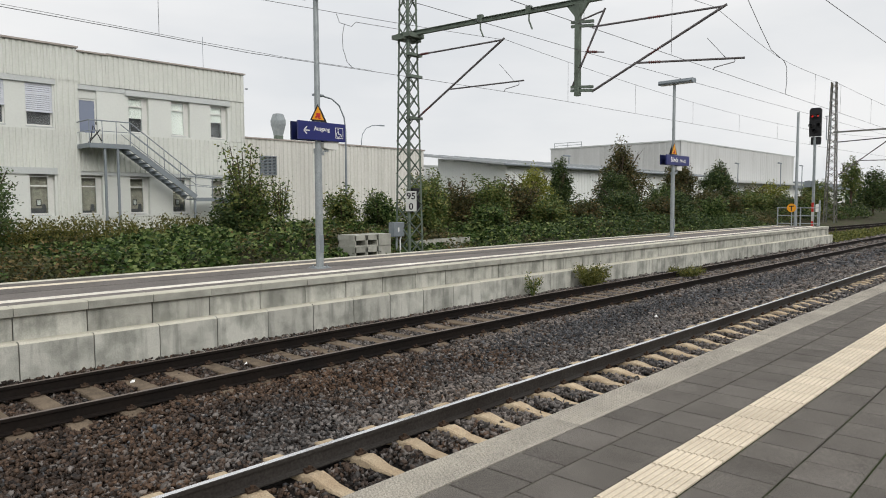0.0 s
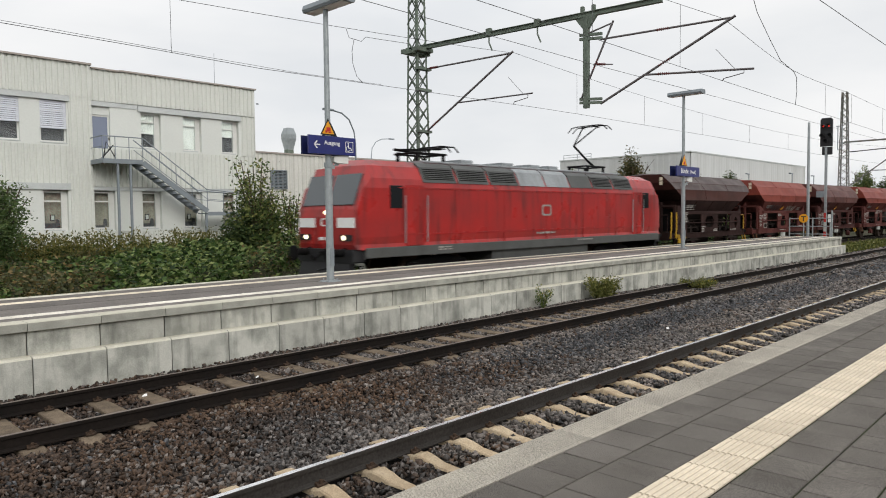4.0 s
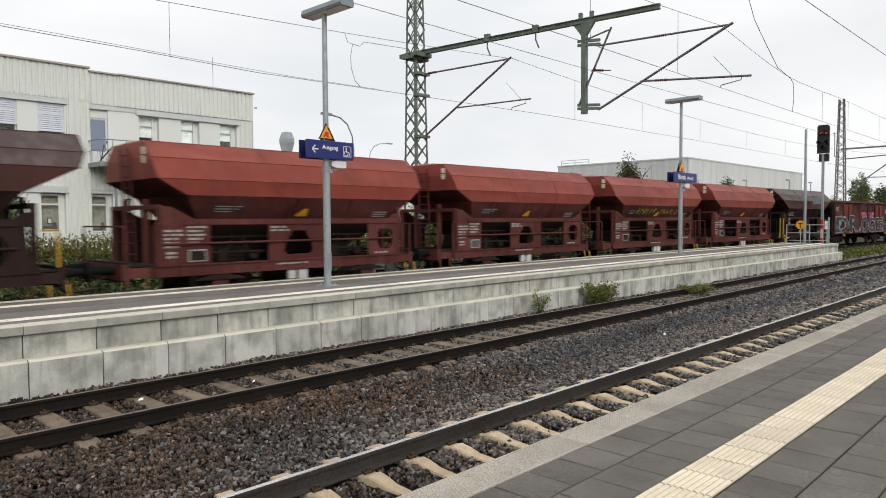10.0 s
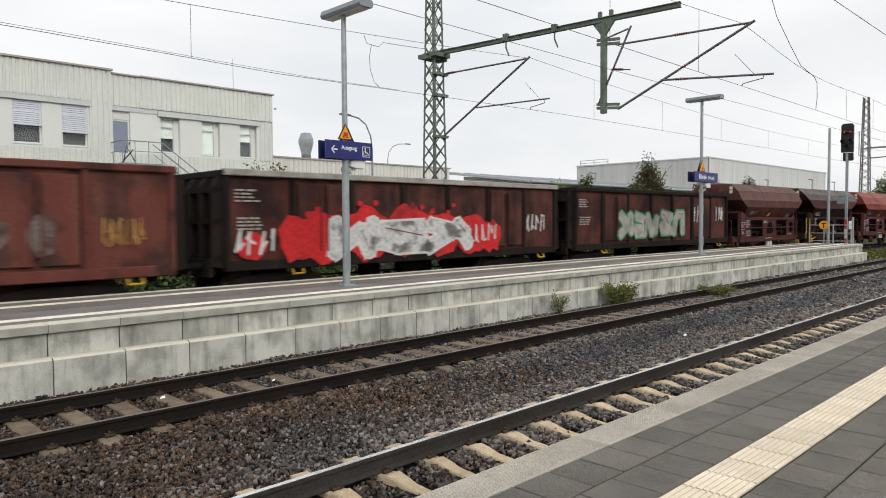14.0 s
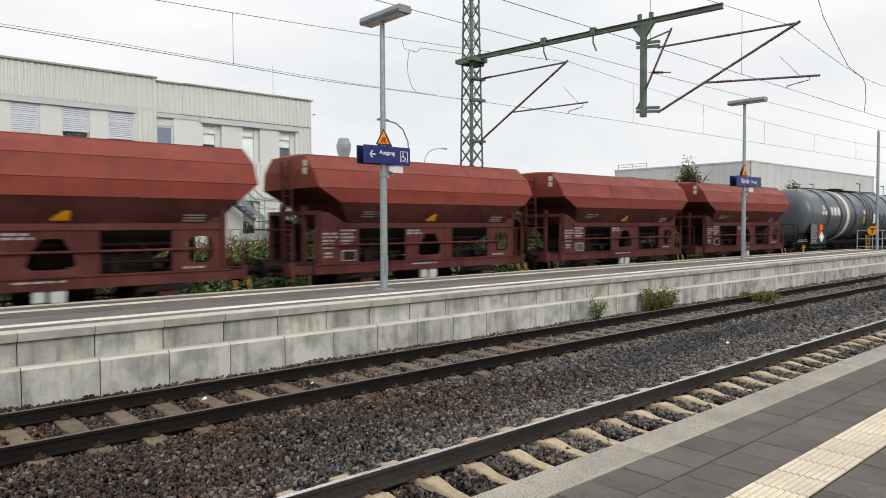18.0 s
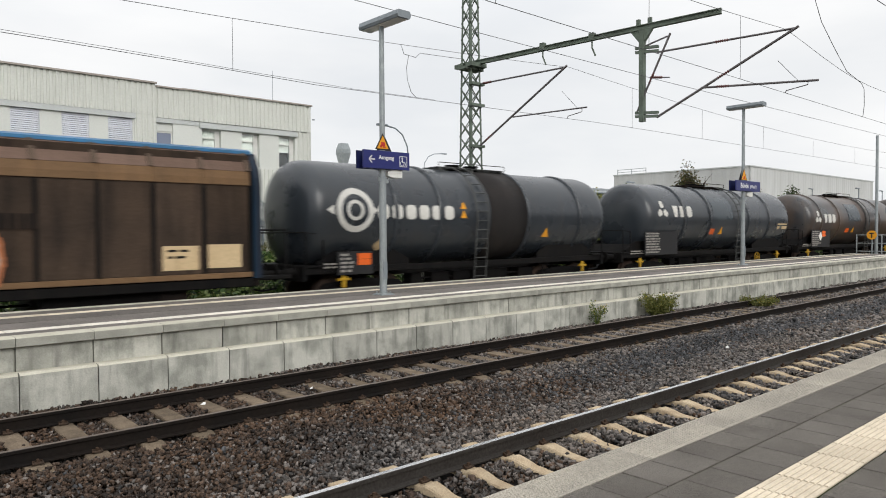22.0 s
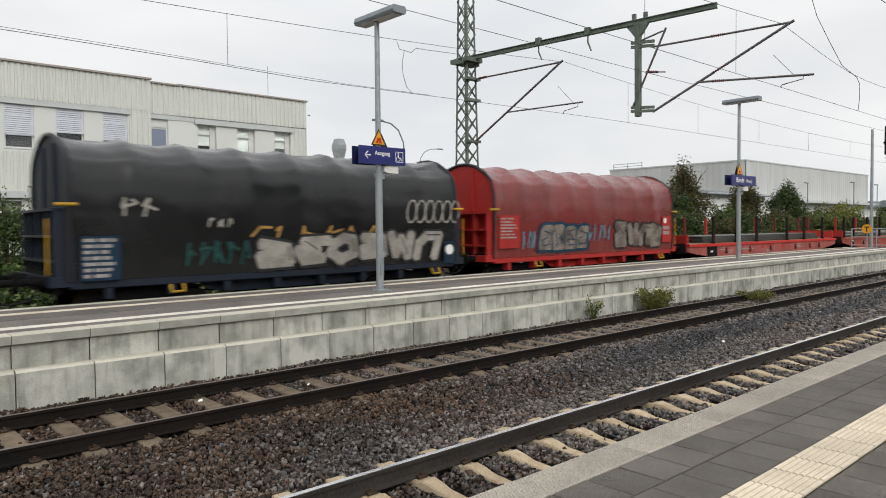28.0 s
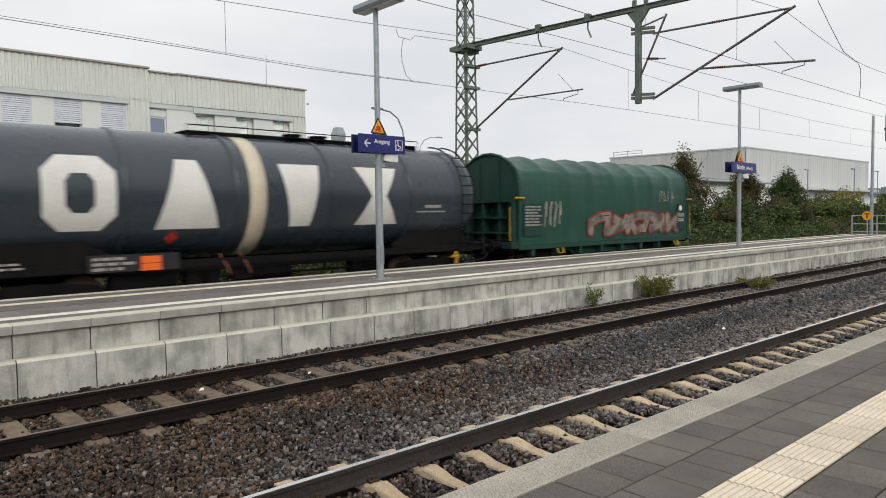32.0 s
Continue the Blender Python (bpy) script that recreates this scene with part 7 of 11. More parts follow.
def axle(parent, x):
    for s, m in ((-1, Matrix.Translation((x, -0.75, 0.46))), (1, Matrix.Translation((x, 0.75, 0.46)) @ TURN)):
        part("wheel", WHEEL_ME, None, parent, at=m)


def bogie(parent, x, material):
    g = Solid()
    for s in (-1, 1):
        y = s * 1.0
        g.plate([(-1.35, 0.62), (-1.15, 0.40), (-0.65, 0.42), (-0.4, 0.30), (0.4, 0.30), (0.65, 0.42), (1.15, 0.40), (1.35, 0.62), (1.2, 0.72), (0.5, 0.80), (-0.5, 0.80), (-1.2, 0.72)], "y", y - 0.05, y + 0.05)
        for a in (-0.9, 0.9):
            g.box(a - 0.14, a + 0.14, y + s * 0.02 - 0.09, y + s * 0.02 + 0.09, 0.34, 0.60, 0.03)
            g.rod((a, y + s * 0.06, 0.47), (a, y + s * 0.14, 0.47), 0.11, n=10)
        for k in range(4):
            g.rod((-0.24 + k * 0.16, y, 0.42), (-0.24 + k * 0.16, y, 0.74), 0.055, n=8)
    g.box(-0.2, 0.2, -1.0, 1.0, 0.5, 0.82)
    b = part("bogie", g, material, parent, at=(x, 0, 0))
    for a in (-0.9, 0.9):
        axle(b, a)


def couplers(parent, half, material=None):
    """Buffers and screw coupling at both ends; half is half the length over buffers."""
    for s in (-1, 1):
        for y in (-0.875, 0.875):
            m = Matrix.Translation((s * (half - 0.62), y, 1.05))
            part("buffer", BUFFER_ME, None, parent, at=m if s < 0 else m @ TURN)
        g = Solid().box(s * (half - 0.62) - 0.05, s * (half - 0.30) + 0.05, -0.06, 0.06, 0.98, 1.10).pipe([(s * (half - 0.35), 0, 1.02), (s * (half - 0.12), 0, 0.86), (s * (half - 0.02), 0, 1.0)], 0.035)
        part("coupling", g, UNDER_BLACK, parent)
        g = Solid().pipe([(s * (half - 0.6), -0.35, 0.95), (s * (half - 0.3), -0.36, 0.62), (s * half, -0.34, 0.58)], 0.028)
        part("brake_hose", g, BLACK, parent)


def bars(g, x0, x1, z1, rows, y, pitch=0.085, h=0.045, seed=1):
    """Rows of unreadable stencilled writing as small bars on the near side."""
    r = random.Random(seed)
    for k in range(rows):
        x, z = x0, z1 - k * pitch
        end = x1 - r.uniform(0, 0.35) * (x1 - x0)
        while x < end - 0.05:
            w = min(r.uniform(0.08, 0.3), end - x)
            g.box(x, x + w, y - 0.004, y, z - h, z)
            x += w + r.uniform(0.03, 0.07)


def handle(parent, pts, r=0.022, material=None, name="grab_rail", label=""):
    return part(name, Solid().pipe(pts, r, 6), material or YELLOW, parent, label)


def yellow_wheel(parent, x, z=0.78, y=-1.40, r=0.27):
    g = Solid().rod((x, y + 0.12, z), (x, y, z), 0.05)
    for k in range(3):
        a = 2 * math.pi * k / 3 + 0.5
        g.rod((x, y, z), (x + r * math.cos(a), y, z + r * math.sin(a)), 0.022)
    g.pipe([(x + r * math.cos(a), y, z + r * math.sin(a)) for a in [2 * math.pi * k / 18 for k in range(19)]], 0.032, 6)
    part("hand_wheel", g, YELLOW, parent, "yellow hand brake wheel")


def under_gear(parent, half, material, seed=0):
    r = random.Random(seed)
    g = Solid()
    g.box(-half + 0.62, half - 0.62, -0.16, 0.16, 0.82, 1.12)
    for s in (-1, 1):
        g.box(s * (half - 0.64) - 0.05, s * (half - 0.64) + 0.05, -1.25, 1.25, 0.80, 1.22)
    part("centre_sill", g, material, parent)
    g = Solid().rod((r.uniform(-0.5, 0.2), -0.55, 0.72), (r.uniform(0.9, 1.3), -0.55, 0.72), 0.19, n=14)
    part("air_tank", g, material, parent)
    g = Solid().rod((-half + 2, -0.2, 0.60), (half - 2, -0.2, 0.60), 0.025)
    g.box(-1.1, -0.7, -0.5, 0.1, 0.45, 0.85, 0.03)
    part("brake_rigging", g, material, parent)


def sheet_band(g, low, top, dent, seed, cols=26, rows=4):
    """A long sheet between two lines ((x0, x1, y, z) each), a little dented, on both sides of the wagon."""
    (a0, a1, ya, za), (b0, b1, yb, zb) = low, top
    for s in (-1, 1):
        pts = []
        for i in range(rows + 1):
            w = i / rows
            for k in range(cols + 1):
                u = k / cols
                x = (a0 + (b0 - a0) * w) + ((a1 - a0) + ((b1 - b0) - (a1 - a0)) * w) * u
                d = dent * math.sin(w * math.pi) * noise.noise((x * 0.9 + seed, w * 1.4 + s, seed * 0.7)) * min(1.0, 6 * u, 6 * (1 - u))
                pts.append((x, s * (ya + (yb - ya) * w + d), za + (zb - za) * w + d * 0.4))
        n = cols + 1
        g.add(pts, [(i * n + k, i * n + k + 1, (i + 1) * n + k + 1, (i + 1) * n + k) for i in range(rows) for k in range(cols)], True)
    return g


def hopper(at, body, label, yellow, seed=1):
    h = thing("hopper_wagon", at, label, "freight wagon", "wagons of the train")
    L = 4.82
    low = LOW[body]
    if yellow:
        eave, belly, fold, top = (-2.94, 3.55), (-3.88, 4.55), (-4.12, 4.72), (-4.22, 4.72)
        plates, post_x = ((-3.52, -2.55), (-1.02, 0.86), (2.32, 3.66)), -3.55
    else:
        eave, belly, fold, top = (-2.84, 4.08), (-3.52, 4.50), (-3.58, 4.50), (-3.56, 4.42)
        plates, post_x = ((-3.42, -2.26), (-0.70, 1.06), (2.52, 3.60)), -3.42
    zb = 3.20 if yellow else 3.07
    lines = [(*eave, 1.455, 2.70), (*belly, 1.475, zb), (*fold, 1.27, 3.54), (*top, 0.88, 3.92)]
    # bin: three long sheets a side, folded ends, a low roof
    part("lower_bin_side", sheet_band(Solid(), lines[0], lines[1], 0.028, seed), body, h)
    up = DUSTY if yellow else body
    part("middle_bin_side", sheet_band(Solid(), lines[1], lines[2], 0.045, seed + 3), up, h)
    part("upper_bin_side", sheet_band(Solid(), lines[2], lines[3], 0.05, seed + 7), up, h)
    for e in (0, 1):
        g = Solid()
        for a, b in zip(lines[1:], lines[2:]):
            g.poly([(a[e], -a[2], a[3]), (a[e], a[2], a[3]), (b[e], b[2], b[3]), (b[e], -b[2], b[3])])
        part("bin_end", g, body, h)
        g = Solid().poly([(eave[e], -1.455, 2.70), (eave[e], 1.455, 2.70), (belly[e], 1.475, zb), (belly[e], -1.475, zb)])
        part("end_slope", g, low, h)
    g = Solid().loft([[(top[0], -0.88, 3.92), (top[1], -0.88, 3.92), (top[1], 0.88, 3.92), (top[0], 0.88, 3.92)], [(top[0] + 0.1, -0.3, 3.975), (top[1] - 0.1, -0.3, 3.975), (top[1] - 0.1, 0.3, 3.975), (top[0] + 0.1, 0.3, 3.975)]])
    part("roof", g, up, h)
    g = Solid()
    for (x0, x1, y, z) in lines[1:]:
        for s in (-1, 1):
            g.rod((x0, s * y, z), (x1, s * y, z), 0.012, n=5)
    for u in (0.36, 0.68):
        g.pipe([(a[0] + (a[1] - a[0]) * u, -a[2] - 0.002, a[3]) for a in lines], 0.008, 5)
    part("weld_seam", g, body, h)
    # funnel with its ribs
    f0, f1 = eave[0] + 0.02, eave[1] - 0.02
    def ring(z, x0, x1, y):
        return [(x0, -y, z), (x1, -y, z), (x1, y, z), (x0, y, z)]
    # Shade under the bin is in the funnel's colours, darkest in the lower half.
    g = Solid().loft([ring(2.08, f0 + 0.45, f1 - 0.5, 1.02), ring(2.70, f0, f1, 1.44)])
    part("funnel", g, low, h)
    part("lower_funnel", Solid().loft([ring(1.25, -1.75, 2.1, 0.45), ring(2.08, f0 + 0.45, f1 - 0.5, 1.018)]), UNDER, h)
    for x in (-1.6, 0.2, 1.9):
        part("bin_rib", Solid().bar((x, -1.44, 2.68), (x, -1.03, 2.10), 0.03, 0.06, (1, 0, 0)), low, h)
    if yellow:
        # Added near-black sheet, standing in for the deep shade under the bin end.
        part("bulkhead", Solid().box(-3.35, -2.75, -1.05, 1.05, 1.22, 2.30), UNDER_BLACK, h, "added near-black sheet for the darkness under the bin")
    # side frames: sole bar, top rail, and three plates with openings
    ya, yb = -1.37, -1.32
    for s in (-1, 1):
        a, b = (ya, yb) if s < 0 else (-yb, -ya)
        # The far frame takes the darker tone in place of shade.
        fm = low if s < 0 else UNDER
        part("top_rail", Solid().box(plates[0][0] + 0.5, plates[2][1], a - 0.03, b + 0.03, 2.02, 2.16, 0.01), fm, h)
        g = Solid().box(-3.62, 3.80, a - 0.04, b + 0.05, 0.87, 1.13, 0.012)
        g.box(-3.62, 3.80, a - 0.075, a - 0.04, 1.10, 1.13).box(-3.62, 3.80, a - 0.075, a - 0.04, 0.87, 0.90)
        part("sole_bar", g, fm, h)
        (p0, p1), (c0, c1), (e0, e1) = plates
        cm = (c0 + c1) / 2
        g = Solid()
        if yellow:
            ring_plate(g, rect8(p0, p1, 1.13, 2.02), [((p0 + p1) / 2 - 0.06 + 0.23 * math.cos(q), 1.60 + 0.30 * math.sin(q)) for q in [math.radians(-112.5 + 45 * k) for k in range(8)]], a, b)
        else:
            g.box(p0, p1, a, b, 1.13, 2.02)
        part("lettered_plate", g, fm, h)
        g = Solid()
        if yellow:
            ring_plate(g, rect8(c0, c1, 1.13, 2.02), rect8(cm - 0.50, cm + 0.44, 1.35, 1.92, 0.18), a, b)
        else:
            ring_plate(g, rect8(c0, c1, 1.13, 2.02), [(-0.16, 1.26), (0.52, 1.26), (0.62, 1.34), (0.58, 1.54), (0.40, 1.86), (0.02, 1.86), (-0.20, 1.54), (-0.26, 1.34)], a, b)
        part("centre_plate", g, fm, h)
        g = Solid()
        if yellow:
            ring_plate(g, [(e0, 1.13), (e1 - 0.2, 1.13), (e1 + 0.05, 1.13), (e1 - 0.10, 1.7), (e1 - 0.22, 2.02), (e0 + 0.2, 2.02), (e0, 1.9), (e0, 1.5)], [(3.06 + 0.20 * math.cos(q), 1.56 + 0.30 * math.sin(q)) for q in [math.radians(-112.5 + 45 * k) for k in range(8)]], a, b)
        else:
            ring_plate(g, rect8(e0, e1, 1.13, 2.02), rect8(2.86, 3.44, 1.30, 1.88, 0.12), a, b)
        part("end_plate", g, fm, h)
        part("step_rail", Solid().rod((p0 + 0.05, a - 0.05, 1.60), (e1 - 0.25, a - 0.05, 1.60), 0.028), fm, h)
        for x in (-2.05, 2.40):
            part("axle_guard", Solid().plate([(x - 0.30, 0.88), (x - 0.16, 0.42), (x + 0.16, 0.42), (x + 0.30, 0.88)], "y", a, b), UNDER, h)
            part("axle_box", Solid().rod((x, a + 0.06, 0.50), (x, a - 0.17, 0.50), 0.15, n=12).box(x - 0.20, x + 0.20, a - 0.08, a + 0.02, 0.40, 0.74, 0.03), fm, h)
            part("leaf_spring", Solid().prism([(x - 0.62, 0.74), (x + 0.62, 0.74), (x + 0.56, 0.79), (x + 0.22, 0.86), (x - 0.22, 0.86), (x - 0.56, 0.79)], "y", a - 0.11, b - 0.02), UNDER, h)
        for pts in ([(p0, 2.02), (p0, 2.44), (p0 + 0.22, 2.44), (p1 - 0.1, 2.02)], [(e1, 2.02), (e1, 2.30), (e1 - 0.12, 2.30), (e1 - 0.5, 2.02)]):
            part("gusset", Solid().plate(pts, "y", a + 0.01 if s < 0 else a, b if s < 0 else b - 0.01), fm, h)
    # discharge gear in the openings
    for x in (-1.48, 1.80):
        g = Solid()
        g.box(x - 0.68, x + 0.68, -0.95, 0.95, 1.05, 1.24)
        g.plate([(x - 0.62, 1.24), (x + 0.62, 1.24), (x + 0.45, 1.95), (x - 0.45, 1.95)], "y", -0.62, 0.62)
        part("discharge_chute", g, UNDER, h)
        g = Solid().rod((x - 0.72, -1.20, 1.36), (x + 0.72, -1.20, 1.36), 0.035).rod((x - 0.35, -1.22, 1.2), (x + 0.10, -0.8, 1.85), 0.03).rod((x + 0.40, -1.22, 1.18), (x + 0.22, -1.0, 1.72), 0.03)
        g.box(x - 0.5, x - 0.3, -1.24, -1.05, 1.14, 1.46, 0.02).box(x + 0.36, x + 0.56, -1.2, -1.0, 1.18, 1.38, 0.02)
        part("flap_gear", g, UNDER, h)
    part("cross_shaft", Solid().rod((-2.4, -0.98, 1.72), (2.7, -0.98, 1.72), 0.035), UNDER, h)
    # ends: posts, beams, platform, ladders and hand rails
    for s in (-1, 1):
        xe = post_x if s < 0 else 3.72
        for y in (-1.26, -0.55, 0.55, 1.26):
            part("end_post", Solid().box(xe - 0.06, xe + 0.06, y - 0.05, y + 0.05, 1.12, 2.42 if abs(y) > 1 else 2.62), low, h)
        part("end_beam", Solid().box(xe - 0.06, xe + 0.06, -1.3, 1.3, 2.38, 2.48), low, h)
        g = Solid().box(-4.22 if s < 0 else 3.74, xe - 0.06 if s < 0 else 4.18, -1.3, 1.3, 1.12, 1.16)
        part("end_platform", g, UNDER, h)
        part("head_stock", Solid().box(s * 4.2 - 0.07, s * 4.2 + 0.07, -1.32, 1.32, 0.84, 1.18, 0.01), low, h)
    part("frame_extension", Solid().box(-4.2, -3.55, -1.30, -1.2, 0.88, 1.10).box(3.72, 4.2, -1.30, -1.2, 0.88, 1.10).box(-4.2, -3.55, 1.2, 1.30, 0.88, 1.10), low, h)
    g = Solid()
    for y in (-0.22, 0.22):
        g.bar((post_x - 0.10, y, 1.2), (top[0] - 0.08, y, 3.8), 0.04, 0.03)
    for k in range(10):
        z = 1.35 + k * 0.255
        x = post_x - 0.10 + (top[0] - 0.08 - post_x + 0.10) * (z - 1.2) / 2.6
        g.rod((x, -0.22, z), (x, 0.22, z), 0.014)
    part("ladder", g, low, h)
    if yellow:
        for x in (-4.38 + 0.22, -3.66):
            g = Solid().box(x - 0.028, x + 0.028, -1.42, -1.38, 1.30, 2.12).prism([(x - 0.028, 1.30), (x + 0.028, 1.30), (x - 0.03, 1.16), (x - 0.086, 1.16)], "y", -1.42, -1.38).box(x - 0.086, x - 0.03, -1.42, -1.38, 0.90, 1.16)
            part("grab_rail", g, YELLOW, h, "flat yellow grab rail")
        handle(h, [(3.86, -1.34, 1.95), (4.14, -1.34, 1.95), (4.14, -1.34, 1.2)], 0.03, YELLOW)
        g = Solid().bar((-3.42, -1.44, 0.82), (-2.85, -1.46, 0.92), 0.05, 0.05)
        for k in range(3):
            g.box(-3.72 + 0.05 * k, -3.46 + 0.05 * k, -1.46, -1.38, 1.02 - 0.09 * k, 1.07 - 0.09 * k)
        g.box(-3.55, -3.32, -1.46, -1.40, 0.66, 0.88)
        part("brake_lever", g, YELLOW, h, "yellow brake change-over lever")
    else:
        handle(h, [(post_x - 0.14, -1.30, 1.15), (post_x - 0.14, -1.30, 1.98), (post_x - 0.08, -1.30, 2.05), (post_x + 0.25, -1.32, 2.05)], 0.026, low)
        handle(h, [(3.86, -1.34, 1.15), (3.86, -1.34, 2.02), (4.14, -1.34, 2.02), (4.14, -1.34, 1.15)], 0.024, low)
        handle(h, [(-4.18, -1.32, 0.85), (-4.18, -1.38, 0.58), (-3.74, -1.38, 0.58), (-3.74, -1.32, 0.85)], 0.03, RUST, "step")
        part("small_box", Solid().box(0.15, 0.42, -1.40, -1.30, 0.60, 0.86, 0.02).box(-0.15, 0.06, -1.40, -1.30, 0.62, 0.86, 0.02), FADED_WHITE, h, "pale small boxes under the sole bar")
    handle(h, [(-4.16, 1.2, 1.15), (-4.16, 1.2, 2.0), (-4.16, -1.2, 2.0), (-4.16, -1.2, 1.15)], 0.022, low)
    handle(h, [(3.95, -1.34, 0.85), (3.95, -1.40, 0.60), (4.3, -1.40, 0.60), (4.3, -1.34, 0.85)], 0.03, YELLOW, "step", "worn yellow step")
    # small lettering and labels
    g = Solid()
    p0, p1 = plates[0]
    y0 = ya - 0.002
    if yellow:
        bars(g, p1 - 0.32, p1 + 0.06, 2.12, 6, ya - 0.036, 0.085, 0.05, seed=3)
        bars(g, -0.98, -0.55, 1.42, 4, y0, 0.085, 0.05, seed=4)
        bars(g, -2.4, -1.5, 2.36, 2, -1.27, 0.08, 0.03, seed=5)
        bars(g, 2.35, 3.2, 1.22, 1, y0, seed=7)
        bars(g, 0.35, 0.8, 1.27, 2, y0, 0.07, 0.05, seed=8)
    else:
        bars(g, p0 + 0.05, p0 + 0.52, 1.92, 5, y0, 0.09, 0.05, seed=3)
        bars(g, p0 + 0.60, p1 - 0.06, 2.0, 5, y0, 0.09, 0.05, seed=4)
        bars(g, p0 + 0.1, p0 + 0.45, 1.42, 2, y0, 0.09, 0.05, seed=14)
        bars(g, -0.65, 0.05, 1.98, 2, y0, 0.08, 0.05, seed=6)
        bars(g, 2.75, 3.3, 1.22, 1, y0, 0.1, 0.05, seed=7)
        bars(g, -0.5, 0.5, 1.05, 1, ya - 0.046, 0.1, 0.04, seed=8)
    marks(part("stencilled_lettering", g, LABEL, h, "small white stencilled data"))
    def on_slope(z):
        return -1.44 + (2.70 - z) * 0.677
    g = Solid()
    x0, x1 = (-2.4, -1.5) if yellow else (-2.05, -1.35)
    g.poly([(x0 - 0.04, on_slope(2.50) - 0.008, 2.50), (x1 + 0.04, on_slope(2.50) - 0.008, 2.50), (x1 + 0.04, on_slope(2.32) - 0.008, 2.32), (x0 - 0.04, on_slope(2.32) - 0.008, 2.32)])
    part("board", g, BLACK, h, "black lettered field")
    g = Solid()
    for k, z in enumerate((2.47, 2.41, 2.35)):
        g.poly([(x0, on_slope(z) - 0.012, z), (x1 - 0.1 * k, on_slope(z) - 0.012, z), (x1 - 0.1 * k, on_slope(z - 0.025) - 0.012, z - 0.025), (x0, on_slope(z - 0.025) - 0.012, z - 0.025)])
    marks(part("stencilled_lettering", g, LABEL, h, "small white stencilled data"))
    if not yellow:
        part("label_frame", Solid().box(p1 - 0.55, p1 - 0.12, ya - 0.03, ya - 0.001, 1.18, 1.46, 0.008), LABEL, h, "pale label holder")
        part("label_sheet", Solid().box(p1 - 0.52, p1 - 0.15, ya - 0.034, ya - 0.03, 1.21, 1.43), UNDER if seed % 2 else LOCO_GREY, h, "weathered label")
        g = Solid().poly([(0.18, on_slope(2.22) - 0.01, 2.22), (0.58, on_slope(2.22) - 0.01, 2.22), (0.56, on_slope(2.42) - 0.01, 2.42), (0.46, on_slope(2.42) - 0.01, 2.42)])
        part("yellow_mark", g, AMBER, h, "yellow triangular mark")
        g = Solid()
        for k, z in enumerate((2.36, 2.30, 2.24)):
            g.poly([(2.85, on_slope(z) - 0.01, z), (3.35, on_slope(z) - 0.01, z), (3.35, on_slope(z - 0.035) - 0.01, z - 0.035), (2.85, on_slope(z - 0.035) - 0.01, z - 0.035)])
        marks(part("stencilled_lettering", g, LABEL, h, "small white stencilled data"))
    part("end_label", Solid().box(top[0] - 0.02, top[0] - 0.012, -0.98, -0.82, 3.62, 3.78).box(top[0] - 0.03, top[0] - 0.022, -0.98, -0.82, 3.42, 3.58), CREAM_BAND, h, "faded cream label on the end")
    under_gear(h, L, UNDER, 3)
    for x in (-2.05, 2.40):
        axle(h, x)
    couplers(h, L)
    return h


def circle_ring(x, r, zc, n=40):
    return [(x, r * math.sin(2 * math.pi * k / n), zc + r * math.cos(2 * math.pi * k / n)) for k in range(n)]


def on_tank(g, outline, r, zc, lift=0.006, step=0.09, lean=0.0):
    """Lays a convex flat outline (x, z) on the near side of a tank."""
    zs = sorted({z for _, z in outline})
    lo, hi = zs[0], zs[-1]
    levels = sorted(set(zs + [lo + (hi - lo) * k / max(2, int((hi - lo) / step)) for k in range(max(2, int((hi - lo) / step)) + 1)]))
    def span(z):
        xs = []
        n = len(outline)
        for i in range(n):
            (xa, za), (xb, zb) = outline[i], outline[(i + 1) % n]
            if abs(za - zb) < 1e-9:
                if abs(z - za) < 1e-9:
                    xs += [xa, xb]
            elif min(za, zb) - 1e-9 <= z <= max(za, zb) + 1e-9:
                xs.append(xa + (xb - xa) * (z - za) / (zb - za))
        return min(xs), max(xs)
    rr = r + lift
    pts = []
    for z in levels:
        a, b = span(z)
        y = -math.sqrt(max(rr * rr - (z - zc) ** 2, 1e-6))
        pts += [(a, y, z), (b, y, z)]
    base = [(x, y * (r + 0.001) / rr, z) for x, y, z in pts]
    n = len(levels)
    g.add(pts, [(2 * k, 2 * k + 1, 2 * k + 3, 2 * k + 2) for k in range(n - 1)])
    g.add(base, [(2 * k, 2 * k + 2, 2 * k + 3, 2 * k + 1) for k in range(n - 1)])


def ring_on_tank(g, cx, cz, ra, rb, r, zc, lift=0.010, n=36):
    """A flat ring laid on the near side of a tank."""
    pts = []
    for rad in (ra, rb):
        for k in range(n):
            x, z = cx + rad * math.cos(2 * math.pi * k / n), cz + rad * math.sin(2 * math.pi * k / n)
            pts.append((x, -math.sqrt((r + lift) ** 2 - (z - zc) ** 2), z))
    g.add(pts, [(k, (k + 1) % n, n + (k + 1) % n, n + k) for k in range(n)])


def box_on_tank(g, x0, x1, z0, z1, r, zc, lift=0.006):
    on_tank(g, [(x0, z0), (x1, z0), (x1, z1), (x0, z1)], r, zc, lift)


